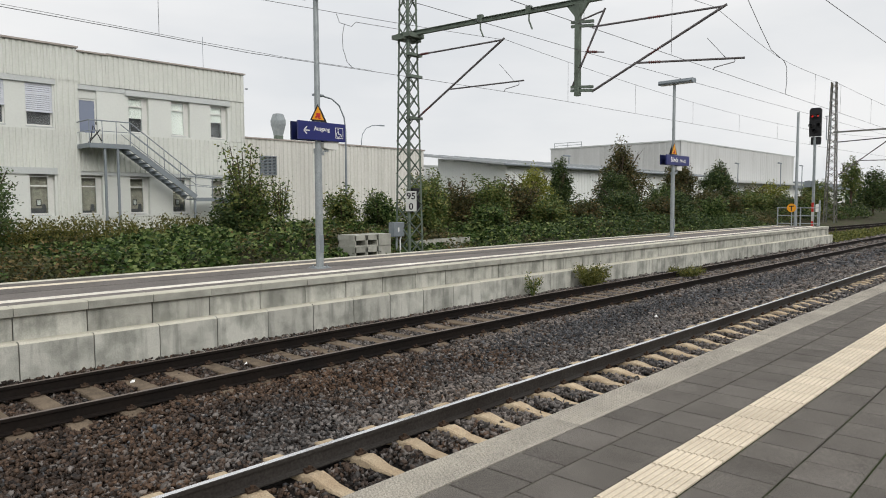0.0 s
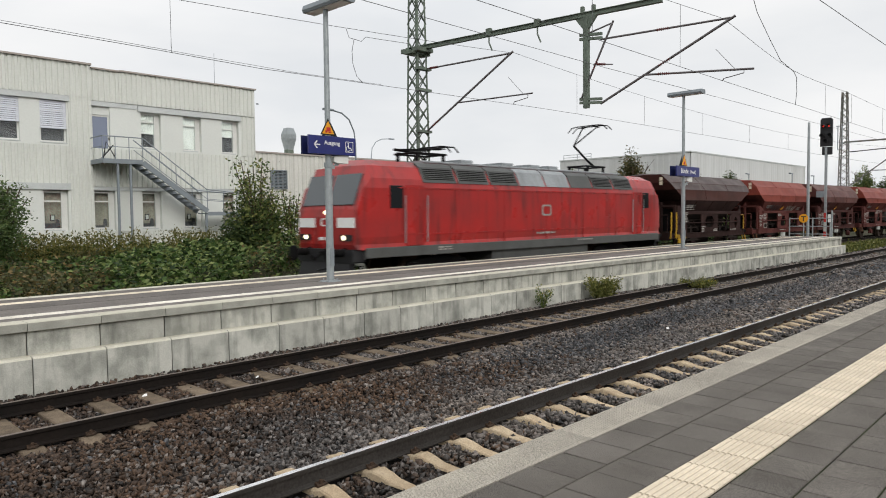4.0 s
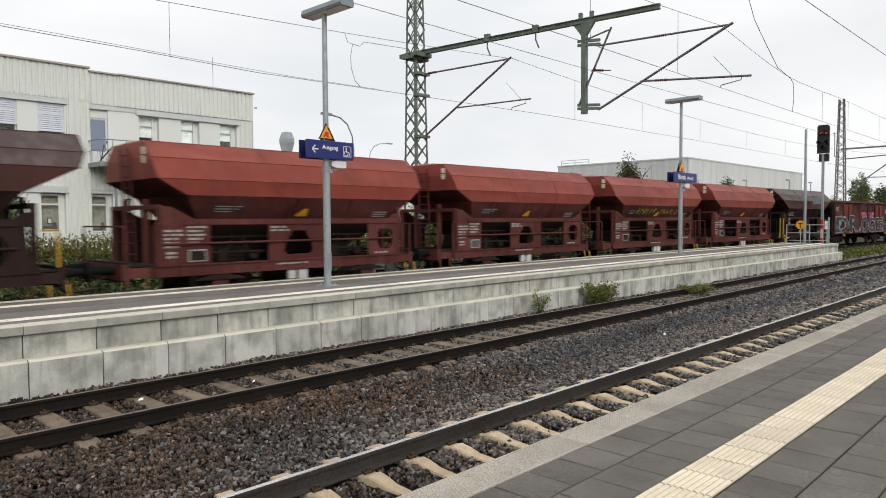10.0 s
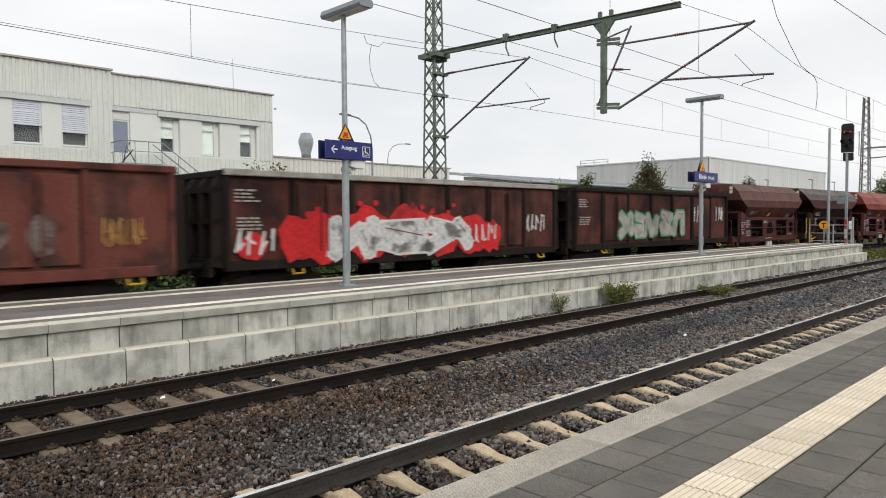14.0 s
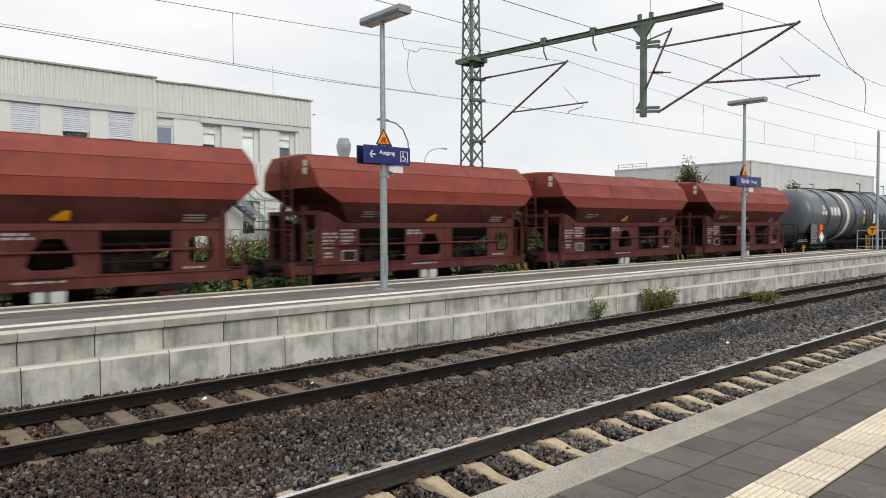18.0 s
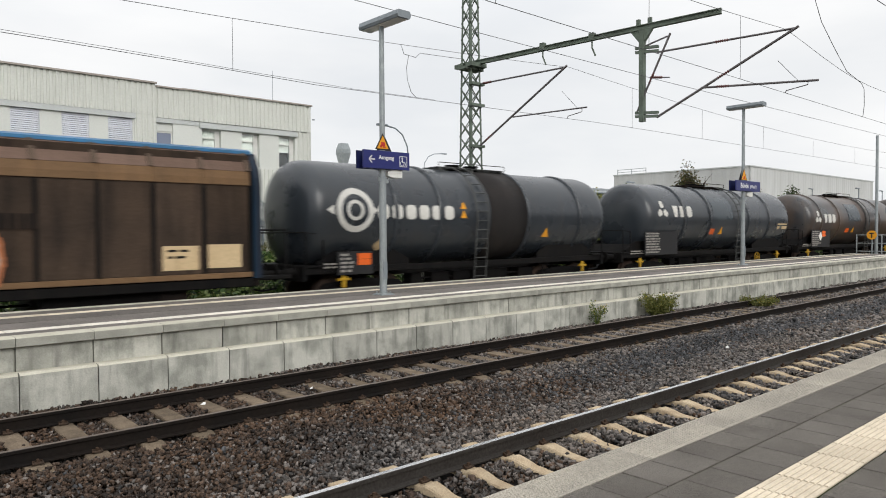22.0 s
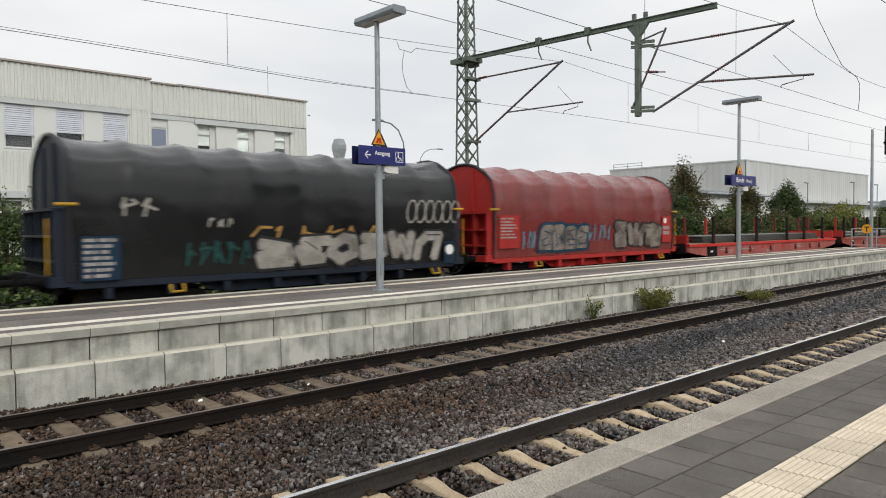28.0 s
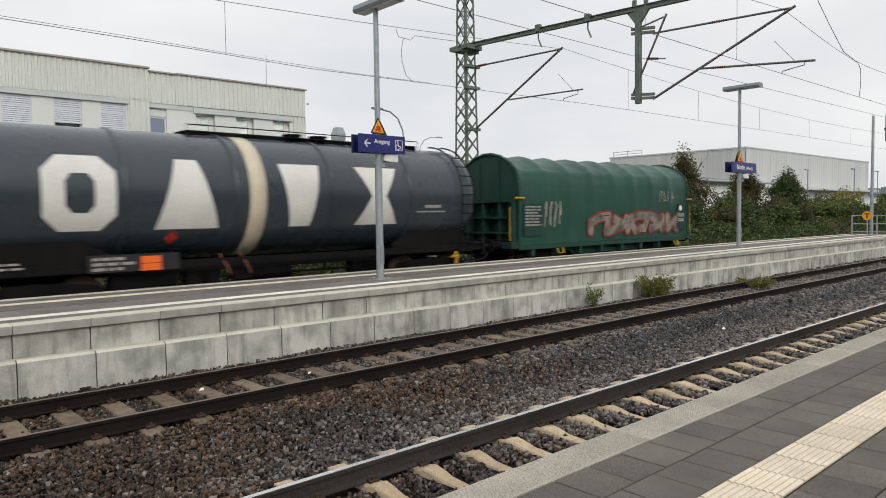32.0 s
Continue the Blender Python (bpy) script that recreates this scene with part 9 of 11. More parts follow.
def van(at, half, label, walls, low, high, panels, stencils):
    """A sliding-wall van: walls names where its wall sections meet, low and high the ends of the body."""
    v = thing("sliding_wall_van", at, label, "freight wagon", "wagons of the train")
    g = Solid().box(low + 0.06, high - 0.06, -1.30, 1.30, 1.0, 3.85)
    part("inner_body", g, VAN_BROWN, v)
    for x0, x1 in zip(walls, walls[1:]):
        n = 6
        step = (x1 - x0 - 0.10) / n
        for k in range(n):
            a, b = x0 + 0.05 + k * step + 0.03, x0 + 0.05 + (k + 1) * step - 0.03
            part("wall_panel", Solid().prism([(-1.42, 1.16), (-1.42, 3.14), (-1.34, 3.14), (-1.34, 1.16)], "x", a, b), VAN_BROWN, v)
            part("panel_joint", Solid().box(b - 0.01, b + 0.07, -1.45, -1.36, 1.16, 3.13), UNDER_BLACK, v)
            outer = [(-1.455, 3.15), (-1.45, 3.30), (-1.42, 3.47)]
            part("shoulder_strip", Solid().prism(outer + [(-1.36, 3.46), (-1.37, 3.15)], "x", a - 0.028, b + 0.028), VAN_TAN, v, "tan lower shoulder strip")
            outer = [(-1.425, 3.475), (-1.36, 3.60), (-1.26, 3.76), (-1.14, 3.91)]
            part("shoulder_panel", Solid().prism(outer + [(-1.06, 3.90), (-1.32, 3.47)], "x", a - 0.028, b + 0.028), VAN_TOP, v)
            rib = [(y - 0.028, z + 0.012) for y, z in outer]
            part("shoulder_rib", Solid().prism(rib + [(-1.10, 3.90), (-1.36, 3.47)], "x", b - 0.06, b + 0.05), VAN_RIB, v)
        part("wall_end_post", Solid().box(x0 - 0.04, x0 + 0.05, -1.462, -1.36, 1.06, 3.44), VAN_RIB, v)
    part("sill_strip", Solid().box(walls[0], walls[-1], -1.45, -1.34, 1.03, 1.15, 0.01), VAN_TAN, v, "dusty tan sill strip")
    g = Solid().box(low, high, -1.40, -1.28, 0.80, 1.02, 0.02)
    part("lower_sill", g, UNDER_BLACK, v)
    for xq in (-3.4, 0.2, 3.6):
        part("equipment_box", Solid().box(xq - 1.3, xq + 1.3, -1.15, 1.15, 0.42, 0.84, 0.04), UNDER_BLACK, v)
    part("roof", Solid().prism([(-1.10, 3.90), (-1.02, 3.97), (0, 4.12), (1.02, 3.97), (1.10, 3.90)], "x", low - 0.04, high + 0.04), VAN_BLUE, v)
    part("roof_edge", Solid().prism([(-1.17, 3.90), (-1.15, 3.97), (-1.02, 4.02), (-1.0, 3.96)], "x", low - 0.05, high + 0.05), ROOF_BLUE, v, "bright blue roof edge")
    for s in (-1, 1):
        x = high if s > 0 else low
        shape = VAN_SHAPE + [(-y, z) for y, z in reversed(VAN_SHAPE)]
        part("end_wall", Solid().prism(shape, "x", x - 0.03, x + 0.03), VAN_BLUE, v, "blue arched end wall")
        rim = Solid()
        inner = [(y * 0.90, 1.0 + (z - 1.0) * 0.965) for y, z in VAN_SHAPE]
        for (p, q), (p2, q2) in zip(zip(VAN_SHAPE, VAN_SHAPE[1:]), zip(inner, inner[1:])):
            for m in (-1, 1):
                o = [(m * p[0], p[1]), (m * q[0], q[1]), (m * q2[0], q2[1]), (m * p2[0], p2[1])]
                rim.prism(o, "x", min(x + s * 0.03, x + s * 0.16), max(x + s * 0.03, x + s * 0.16))
        part("end_rim", rim, NAVY_STEEL, v, "dark rim of the end wall")
        for y in (-0.55, 0.05, 0.62):
            part("end_post", Solid().box(min(x + s * 0.03, x + s * 0.14), max(x + s * 0.03, x + s * 0.14), y - 0.06, y + 0.06, 1.0, 3.80), NAVY_STEEL, v)
        for z in (2.05, 2.86):
            part("end_rail", Solid().box(min(x + s * 0.14, x + s * 0.19), max(x + s * 0.14, x + s * 0.19), -1.34, 1.34, z - 0.03, z + 0.03), VAN_BLUE if z > 2.5 else NAVY_STEEL, v)
        part("end_platform", Solid().box(min(x, x + s * 1.05), max(x, x + s * 1.05), -1.25, 1.25, 0.92, 1.02, 0.02), UNDER_BLACK, v)
        handle(v, [(x + s * 0.95, -1.15, 1.0), (x + s * 0.95, -1.15, 2.12), (x + s * 0.95, 0.2, 2.12)], 0.025, UNDER_BLACK)
    for x0, x1, z0, z1 in panels:
        part("cream_panel", Solid().box(x0, x1, -1.432, -1.421, z0, z1), CREAM, v, "cream painted label panel")
    g = Solid()
    for x0, x1, z1, rows in stencils:
        bars(g, x0, x1, z1, rows, -1.434, 0.14, 0.05, seed=11)
    marks(part("stencilled_lettering", g, UNDER_BLACK, v, "small dark stencilled data"))
    under_gear(v, half, UNDER, 5)
    for s in (-1, 1):
        axle(v, s * (half - 2.6))
        for y in (-1.2, 1.16):
            g = Solid().box(s * (half - 2.6) - 0.3, s * (half - 2.6) + 0.3, y, y + 0.05, 0.4, 0.9)
            part("axle_guard", g, UNDER, v)
    couplers(v, half)
    return v


def hood_profile():
    return [(-1.40, 1.05), (-1.43, 1.6), (-1.45, 2.2), (-1.44, 2.75), (-1.40, 3.2), (-1.30, 3.50), (-1.06, 3.72), (-0.62, 3.97), (-0.2, 4.07)]


def hood_y(z):
    p = hood_profile()
    for (ya, za), (yb, zb) in zip(p, p[1:]):
        if z <= zb:
            return ya + (yb - ya) * (z - za) / (zb - za)
    return -0.2


def hood_wagon(at, tarp, steel, label, seed=1, plates=True):
    h = thing("tarpaulin_wagon", at, label, "freight wagon", "wagons of the train")
    L, e = 6.02, 5.15
    r = random.Random(seed)
    p = hood_profile()
    full = p + [(-y, z) for y, z in reversed(p)]
    fine = []
    for (ya, za), (yb, zb) in zip(full, full[1:]):
        fine += [(ya + (yb - ya) * k / 3, za + (zb - za) * k / 3) for k in range(3)]
    fine.append(full[-1])
    rings = []
    nx = 64
    for k in range(nx + 1):
        x = -e + 2 * e * k / nx
        u = (k % 8) / 8.0
        sag = 0.034 * math.sin(math.pi * u) ** 0.7 if 0 < k < nx else 0
        row = []
        for i, (y, z) in enumerate(fine):
            q = i / len(fine)
            w = 0.35 + 0.65 * math.sin(math.pi * q)
            f = 1 - sag * w * 0.9 + 0.007 * noise.noise((x * 1.3, y * 1.5 + z * 2.3, seed)) + 0.010 * noise.noise((x * 3.2, z * 4 + y, seed)) + 0.004 * noise.noise((x * 8, z * 7, seed))
            zz = 1.05 + (z - 1.05) * f
            row.append((x, y * f, zz))
        rings.append(row)
    g = Solid().loft(rings, True, False, False)
    part("tarpaulin", g, tarp, h)
    for s in (-1, 1):
        x = s * e
        g = Solid().prism(full, "x", x - 0.04, x + 0.04 if s < 0 else x + 0.04)
        part("end_wall", g, steel, h)
        for y in (-0.45, 0.45):
            part("end_stiffener", Solid().box(min(x, x + s * 0.10), max(x, x + s * 0.10), y - 0.07, y + 0.07, 2.55, 3.85), steel, h)
        g = Solid()
        xo = x + s * 0.06
        g.pipe([(xo, y, z) for y, z in full], 0.05, 6)
        part("end_hoop", g, BLACK if seed != 4 else steel, h, "black rubber edge of the hood")
        g = Solid()
        for y in (-1.32, -0.75, 0.0, 0.75, 1.32):
            g.box(min(x, x + s * 0.30), max(x, x + s * 0.30), y - 0.035, y + 0.035, 1.05, 2.5)
        for z in (1.45, 1.95, 2.48):
            g.box(min(x, x + s * 0.33), max(x, x + s * 0.33), -1.36, 1.36, z - 0.025, z + 0.025)
        g.box(min(x, x + s * 0.40), max(x, x + s * 0.40), -1.40, 1.40, 0.95, 1.15)
        part("end_frame", g, steel, h)
        if seed != 5 or s > 0:
            handle(h, [(x + s * 0.42, -1.36, 1.2), (x + s * 0.42, -1.36, 2.3)], 0.018, YELLOW)
        handle(h, [(x - s * 0.1, -1.50, 2.58), (x + s * 0.30, -1.50, 2.58)], 0.035, YELLOW, "latch")
    g = Solid().box(-e, e, -1.38, 1.38, 0.88, 1.06, 0.02)
    for k in range(8):
        x = -e + 0.7 + k * (2 * e - 1.4) / 7
        g.box(x - 0.07, x + 0.07, -1.36, -1.1, 0.66, 0.9)
    g.plate([(-2.6, 0.9), (2.6, 0.9), (2.0, 0.62), (-2.0, 0.62)], "y", -1.1, -1.04)
    part("underframe", g, steel if seed != 2 else UNDER_BLACK, h)
    if plates:
        g = Solid()
        g.box(-e + 0.12, -e + 1.05, -1.475, -1.462, 1.35, 2.4)
        b = part("label_board", g, steel, h)
        part("label_board", Solid().box(e - 0.75, e - 0.12, -1.475, -1.462, 1.35, 2.4), steel, h)
        g = Solid()
        bars(g, -e + 0.2, -e + 1.0, 2.32, 7, -1.477, 0.10, 0.05, seed=seed)
        bars(g, e - 0.7, e - 0.2, 2.0, 2, -1.477, 0.2, 0.14, seed=seed + 3)
        marks(part("stencilled_lettering", g, LABEL, b, "small white stencilled data"))
        g = Solid().rod((e - 0.55, -1.476, 2.22), (e - 0.55, -1.482, 2.22), 0.11, n=16)
        part("round_label", g, WHITE, b)
    for x in (-3.2, 4.3):
        handle(h, [(x, -1.3, 0.95), (x, -1.42, 0.72), (x + 0.28, -1.42, 0.72), (x + 0.28, -1.3, 0.95)], 0.035, YELLOW, "step")
    under_gear(h, L, UNDER_BLACK, seed)
    for s in (-1, 1):
        bogie(h, s * 3.6, UNDER_BLACK)
    couplers(h, L)
    return h


def low_side_wagon(at, half, label):
    f = thing("low_sided_flat_wagon", at, label, "freight wagon", "wagons of the train")
    e = half - 0.62
    g = Solid().box(-e, e, -1.28, 1.28, 1.10, 1.24)
    part("deck", g, TIMBER, f)
    g = Solid()
    for s in (-1, 1):
        g.box(-e, e, s * 1.30 - 0.06, s * 1.30 + 0.06, 0.80, 1.22, 0.015)
    part("sole_bar", g, FLAT_DULL, f)
    n = 9
    step = 2 * e / n
    for s in (-1, 1):
        for k in range(n):
            a, b = -e + k * step + 0.02, -e + (k + 1) * step - 0.02
            y = s * 1.36
            side = part("drop_side", Solid().box(a, b, y - 0.02, y + 0.02, 1.24, 1.76), SIDE_DARK, f)
            g = Solid()
            g.prism([(y - 0.08, 1.62), (y + 0.08, 1.62), (y + 0.07, 1.79), (y + 0.04, 1.81), (y - 0.04, 1.81), (y - 0.07, 1.79)], "x", a, b)
            g.prism([(y - 0.07, 1.24), (y + 0.07, 1.24), (y + 0.055, 1.38), (y - 0.055, 1.38)], "x", a, b)
            m = 8
            for q in range(m):
                x, w = a + (q + 0.5) * (b - a) / m, (b - a) / m
                o = [(x - w * 0.34, y + s * 0.02), (x - w * 0.26, y + s * 0.066), (x + w * 0.26, y + s * 0.066), (x + w * 0.34, y + s * 0.02)]
                g.prism(o, "z", 1.375, 1.625)
            part("side_ribbing", g, FLAT_DULL, side, "pressed ribs and rails of the drop side")
            if s < 0 and k == 4:
                part("painted_patch", Solid().box(a + 0.5, a + 0.9, y - 0.063, y - 0.056, 1.26, 1.76), AMBER, side, "yellow painted patch")
            part("sole_patch", Solid().box(a + 0.45, a + 1.5, s * 1.362 - 0.003, s * 1.362 + 0.003, 0.95, 1.10), TIMBER if k % 2 else FLAT_DULL, f, "patch of worn paint on the sole bar")
        for k in range(n + 1):
            x = min(max(-e + k * step, -e + 0.06), e - 0.06)
            g = Solid().box(x - 0.05, x + 0.05, s * 1.41 - 0.06, s * 1.41 + 0.06, 0.78, 1.42, 0.015)
            g.box(x - 0.13, x + 0.13, s * 1.38 - 0.05, s * 1.38 + 0.05, 0.80, 1.02, 0.02)
            part("hinge_post", g, FLAT_BROWN, f)
    for s in (-1, 1):
        g = Solid().box(s * e - 0.04, s * e + 0.04, -1.32, 1.32, 1.2, 1.78)
        part("end_board", g, SIDE_DARK, f)
        for z in (1.28, 1.55, 1.76):
            part("end_rail", Solid().box(min(s * e, s * (e + 0.10)), max(s * e, s * (e + 0.10)), -1.34, 1.34, z - 0.03, z + 0.035), FLAT_DULL, f)
        for y in (-1.15, -0.4, 0.4, 1.15):
            part("end_bracket", Solid().plate([(s * e, 1.0), (s * (e + 0.14), 1.05), (s * (e + 0.06), 1.74), (s * e, 1.74)], "y", y - 0.04, y + 0.04), FLAT_BROWN, f)
    g = Solid()
    for k in range(6):
        bars(g, -e + 1.5 + k * 2.8, -e + 2.4 + k * 2.8, 1.08, 1, -1.362, 0.1, 0.07, seed=20 + k)
    marks(part("stencilled_lettering", g, LABEL, f, "small white stencilled data"))
    g = Solid()
    for y in (-0.5, 0.5):
        g.plate([(-e + 2, 0.85), (e - 2, 0.85), (e - 5.5, 0.45), (-e + 5.5, 0.45)], "y", y - 0.04, y + 0.04)
    part("truss", g, UNDER, f)
    for x in (-e + 1.0, e - 1.2):
        handle(f, [(x, -1.36, 0.95), (x, -1.44, 0.72), (x + 0.28, -1.44, 0.72), (x + 0.28, -1.36, 0.95)], 0.035, YELLOW, "step")
    yellow_wheel(f, 6.7, 0.82, -1.46)
    under_gear(f, half, UNDER, 6)
    for s in (-1, 1):
        bogie(f, s * (half - 2.9), UNDER)
    couplers(f, half + 0.3)
    return f


def stake_wagon(at, half, label, load):
    f = thing("stake_flat_wagon", at, label, "freight wagon", "wagons of the train")
    e = half - 0.62
    g = Solid().box(-e + 0.3, e - 0.3, -1.25, 1.25, 1.10, 1.20)
    part("deck", g, TIMBER, f)
    for s in (-1, 1):
        g = Solid()
        g.plate([(-e, 0.86), (-e + 0.8, 0.73), (-e + 3.0, 0.50), (e - 3.0, 0.50), (e - 0.8, 0.73), (e, 0.86), (e, 1.08), (-e, 1.08)], "y", s * 1.32 - 0.05, s * 1.32 + 0.05)
        part("side_beam", g, FLAT_RED if load == 1 else FLAT_SALMON, f)
        part("top_flange", Solid().box(-e, e, s * 1.34 - 0.095, s * 1.34 + 0.095, 1.075, 1.185), FLANGE_RED if load == 1 else FLAT_SALMON, f, "bright red top flange" if load == 1 else "")
        part("bottom_flange", Solid().box(-e + 3.0, e - 3.0, s * 1.34 - 0.075, s * 1.34 + 0.075, 0.49, 0.53), FLAT_RED, f)
    for k, x in enumerate((-4.7, -3.45, -2.42, -0.25, 2.6, 4.4, 5.6)):
        part("lashing_hook", Solid().box(x - 0.05, x + 0.05, -1.43, -1.37, 0.72, 0.98, 0.02).rod((x - 0.08, -1.42, 0.78), (x + 0.08, -1.42, 0.78), 0.035), FLAT_BROWN, f)
    for x0, x1, z0, z1 in ((-1.25, -0.85, 0.86, 1.02), (-0.5, -0.1, 0.93, 1.08), (0.95, 1.4, 0.80, 0.98)):
        part("paint_patch", Solid().box(x0, x1, -1.376, -1.371, z0, z1), RED_STEEL, f, "fresh red paint patch")
    if load == 1:
        bx = part("control_box", Solid().box(-6.36, -5.54, -1.41, -1.28, 0.62, 1.06, 0.02), UNDER_BLACK, f, "black control box")
        part("label_plate", Solid().box(-6.12, -5.92, -1.417, -1.411, 0.80, 0.88), WHITE, bx, "small white label")
    else:
        bx = part("control_box", Solid().box(-6.52, -6.18, -1.41, -1.36, 0.74, 1.02, 0.02), UNDER_BLACK, f, "black control box")
        part("label_plate", Solid().box(-6.46, -6.26, -1.417, -1.411, 0.94, 1.0), WHITE, bx, "small white label")
    for k, x in enumerate((-5.66, -3.53, -1.51, 1.84, 3.92, 6.33) if load == 1 else (-7.33, -5.94, -3.80, -1.75, 1.60, 3.68, 6.1)):
        for s in (-1, 1):
            xs = x - (0.17 if s > 0 else 0.0)
            g = Solid().box(xs - 0.06, xs + 0.06, s * 1.28 - 0.05, s * 1.28 + 0.05, 1.12, 2.38, 0.012)
            part("stake", g, UNDER if s < 0 else (RED_STEEL if k in (2, 3, 4) else FLAT_BROWN), f)
            part("stake_shoe", Solid().box(xs - 0.09, xs + 0.09, s * 1.28 - 0.07, s * 1.28 + 0.07, 1.10, 1.26, 0.015), UNDER, f)
    for s in (-1, 1):
        x = s * (e - 0.12)
        g = Solid().box(x - 0.05, x + 0.05, -1.28, 1.28, 1.12, 1.58)
        for y in (-1.2, -0.6, 0.0, 0.6, 1.2):
            g.box(x + s * 0.05 - 0.05, x + s * 0.05 + 0.05, y - 0.06, y + 0.06, 1.12, 1.60)
        part("end_board", g, RED_STEEL, f, "bright red end board")
    r = random.Random(int(half * 10 + load))
    z = 1.20
    g = Solid()
    for x in range(-5, 6):
        g.box(x * (e - 1.7) / 5 - 0.05, x * (e - 1.7) / 5 + 0.05, -1.1, 1.1, z - 0.005, z + 0.03)
    part("timber_bearer", g, TIMBER, f)
    z += 0.03
    stacks = [(-6.2, 6.15, 6)] if load == 1 else [(-7.1, -3.2, 2), (-4.6, e - 4.6, 4), (e - 5.5, e - 1.3, 4)]
    base = z
    for q, (a, b, cnt) in enumerate(stacks):
        z = base if load == 1 else base + 0.002 * q
        for k in range(cnt):
            t = 0.038 if load == 1 else 0.042
            dx = r.uniform(-0.07, 0.07)
            w = 1.12 - r.uniform(0, 0.08) - 0.05 * q
            g = Solid().box(a + dx, b + dx, -w, w, z, z + t)
            tagged(part("steel_plate", g, PLATE_STEEL if load == 1 or k < cnt - 2 else PLATE_PALE, f), "stacked grey steel plate")
            z += t + (0.010 if load == 1 else 0.02)
    g = Solid()
    bars(g, -e + 2.75, -e + 3.3, 1.0, 2, -1.372, seed=31)
    bars(g, -4.5, -4.0, 0.86, 2, -1.372, seed=34)
    bars(g, -3.2, -2.0, 0.90, 1, -1.372, seed=32)
    bars(g, -0.7, -0.1, 0.80, 2, -1.377, seed=35)
    bars(g, 2.9, 3.5, 1.0, 3, -1.372, seed=33)
    marks(part("stencilled_lettering", g, LABEL, f, "small white stencilled data"))
    under_gear(f, half, UNDER, 8)
    for s in (-1, 1):
        bogie(f, s * (half - 2.6), UNDER)
    couplers(f, half)
    return f


def locomotive(at):
    l = thing("locomotive", at, "bright red electric locomotive with a grey roof and lit headlights", "locomotive", "wagons of the train")
    sec = [(-1.44, 1.30), (-1.49, 1.5), (-1.49, 2.9), (-1.43, 3.18), (-1.22, 3.55)]
    def ring(x, zt, w, lo=1.16):
        p = [(-w * 1.0, lo)] + [(y * w / 1.49, z) for y, z in sec] + [(-0.55 * w, 3.74), (0, 3.76)]
        p = p + [(-y, z) for y, z in reversed(p[:-1])]
        return [(x, y, min(z, zt - 0.03 * abs(y))) for y, z in p]
    g = Solid()
    nose = [(-8.75, 2.10, 1.36, 1.30), (-8.70, 2.32, 1.41, 1.16), (-8.47, 2.98, 1.45, 1.14), (-8.20, 3.58, 1.48, 1.14), (-7.95, 3.80, 1.49, 1.14)]
    rings = [ring(*n) for n in nose] + [ring(x, 3.80, 1.49) for x in (-5.0, 0.0, 5.0)] + [ring(-n[0], *n[1:]) for n in reversed(nose)]
    g.loft(rings)
    part("body", g, LOCO_RED, l)
    # grey skirt and frame
    g = Solid().box(-8.45, 8.45, -1.50, 1.50, 0.90, 1.20, 0.02)
    g.box(-2.9, 2.9, -1.35, 1.35, 0.50, 0.98, 0.03)
    part("frame_skirt", g, LOCO_GREY, l)
    # side lines of the body
    g = Solid()
    for z in (1.55, 2.92):
        g.box(-7.2, 7.2, -1.512, -1.488, z - 0.02, z + 0.02)
    for x in (-4.8, -2.4, 0.0, 2.4, 4.8):
        g.box(x - 0.015, x + 0.015, -1.5, -1.485, 1.2, 2.9)
    part("body_seam", g, LOCO_RED, l)
    # roof shoulders with grilles
    for k in range(8):
        a = -6.2 + k * 1.56
        g = Solid().prism([(-1.475, 3.10), (-1.25, 3.58), (-1.05, 3.72), (-1.02, 3.68), (-1.22, 3.55), (-1.43, 3.12)], "x", a, a + 1.48)
        # Panels 3 and 4 are a paler grey, for the sky they reflect.
        part("roof_panel", g, LOCO_ROOF if k in (3, 4) else LOCO_GREY, l)
        if k < 3 or k > 5:
            g = Solid()
            for q in range(6):
                z = 3.20 + q * 0.06
                y = -1.455 + (z - 3.13) * 0.47
                g.box(a + 0.10, a + 1.38, y - 0.02, y + 0.01, z, z + 0.02)
            part("air_grille", g, UNDER_BLACK, l)
    g = Solid().box(-5.7, 5.9, -0.95, 0.95, 3.74, 3.82, 0.02)
    part("roof_deck", g, LOCO_ROOF, l)
    for x in (-3.2, -1.0, 0.6, 1.8):
        part("roof_box", Solid().box(x - 0.3, x + 0.3, -0.5, 0.5, 3.82, 3.98, 0.03), LOCO_ROOF, l)
    # windscreen
    for s in (-1, 1):
        for y0, y1 in ((-1.24, -0.05), (0.05, 1.24)):
            g = Solid()
            p = [(-8.675, 2.42), (-8.335, 3.30)]
            nx, nz = -0.02, 0.014
            a, b = p
            pts = [(s * (-(a[0] + nx)) * -1, y0, a[1] + nz), (s * (-(a[0] + nx)) * -1, y1, a[1] + nz), (s * (-(b[0] + nx)) * -1, y1, b[1] + nz), (s * (-(b[0] + nx)) * -1, y0, b[1] + nz)]
            back = [(x - s * 0.05 * -1, y, z - 0.04) for x, y, z in pts]
            g.add(pts + back, [(0, 1, 2, 3), (7, 6, 5, 4), (0, 4, 5, 1), (1, 5, 6, 2), (2, 6, 7, 3), (3, 7, 4, 0)])
            part("windscreen", g, DARK_GLASS, l, "dark cab windscreen pane")
        x = -s * 8.75
        for y in (-0.95, 0.95):
            g = Solid().box(min(x, x - s * 0.03), max(x, x - s * 0.03), y - 0.42, y + 0.36, 1.78, 2.06)
            part("white_panel", g, WHITE, l)
        g = Solid()
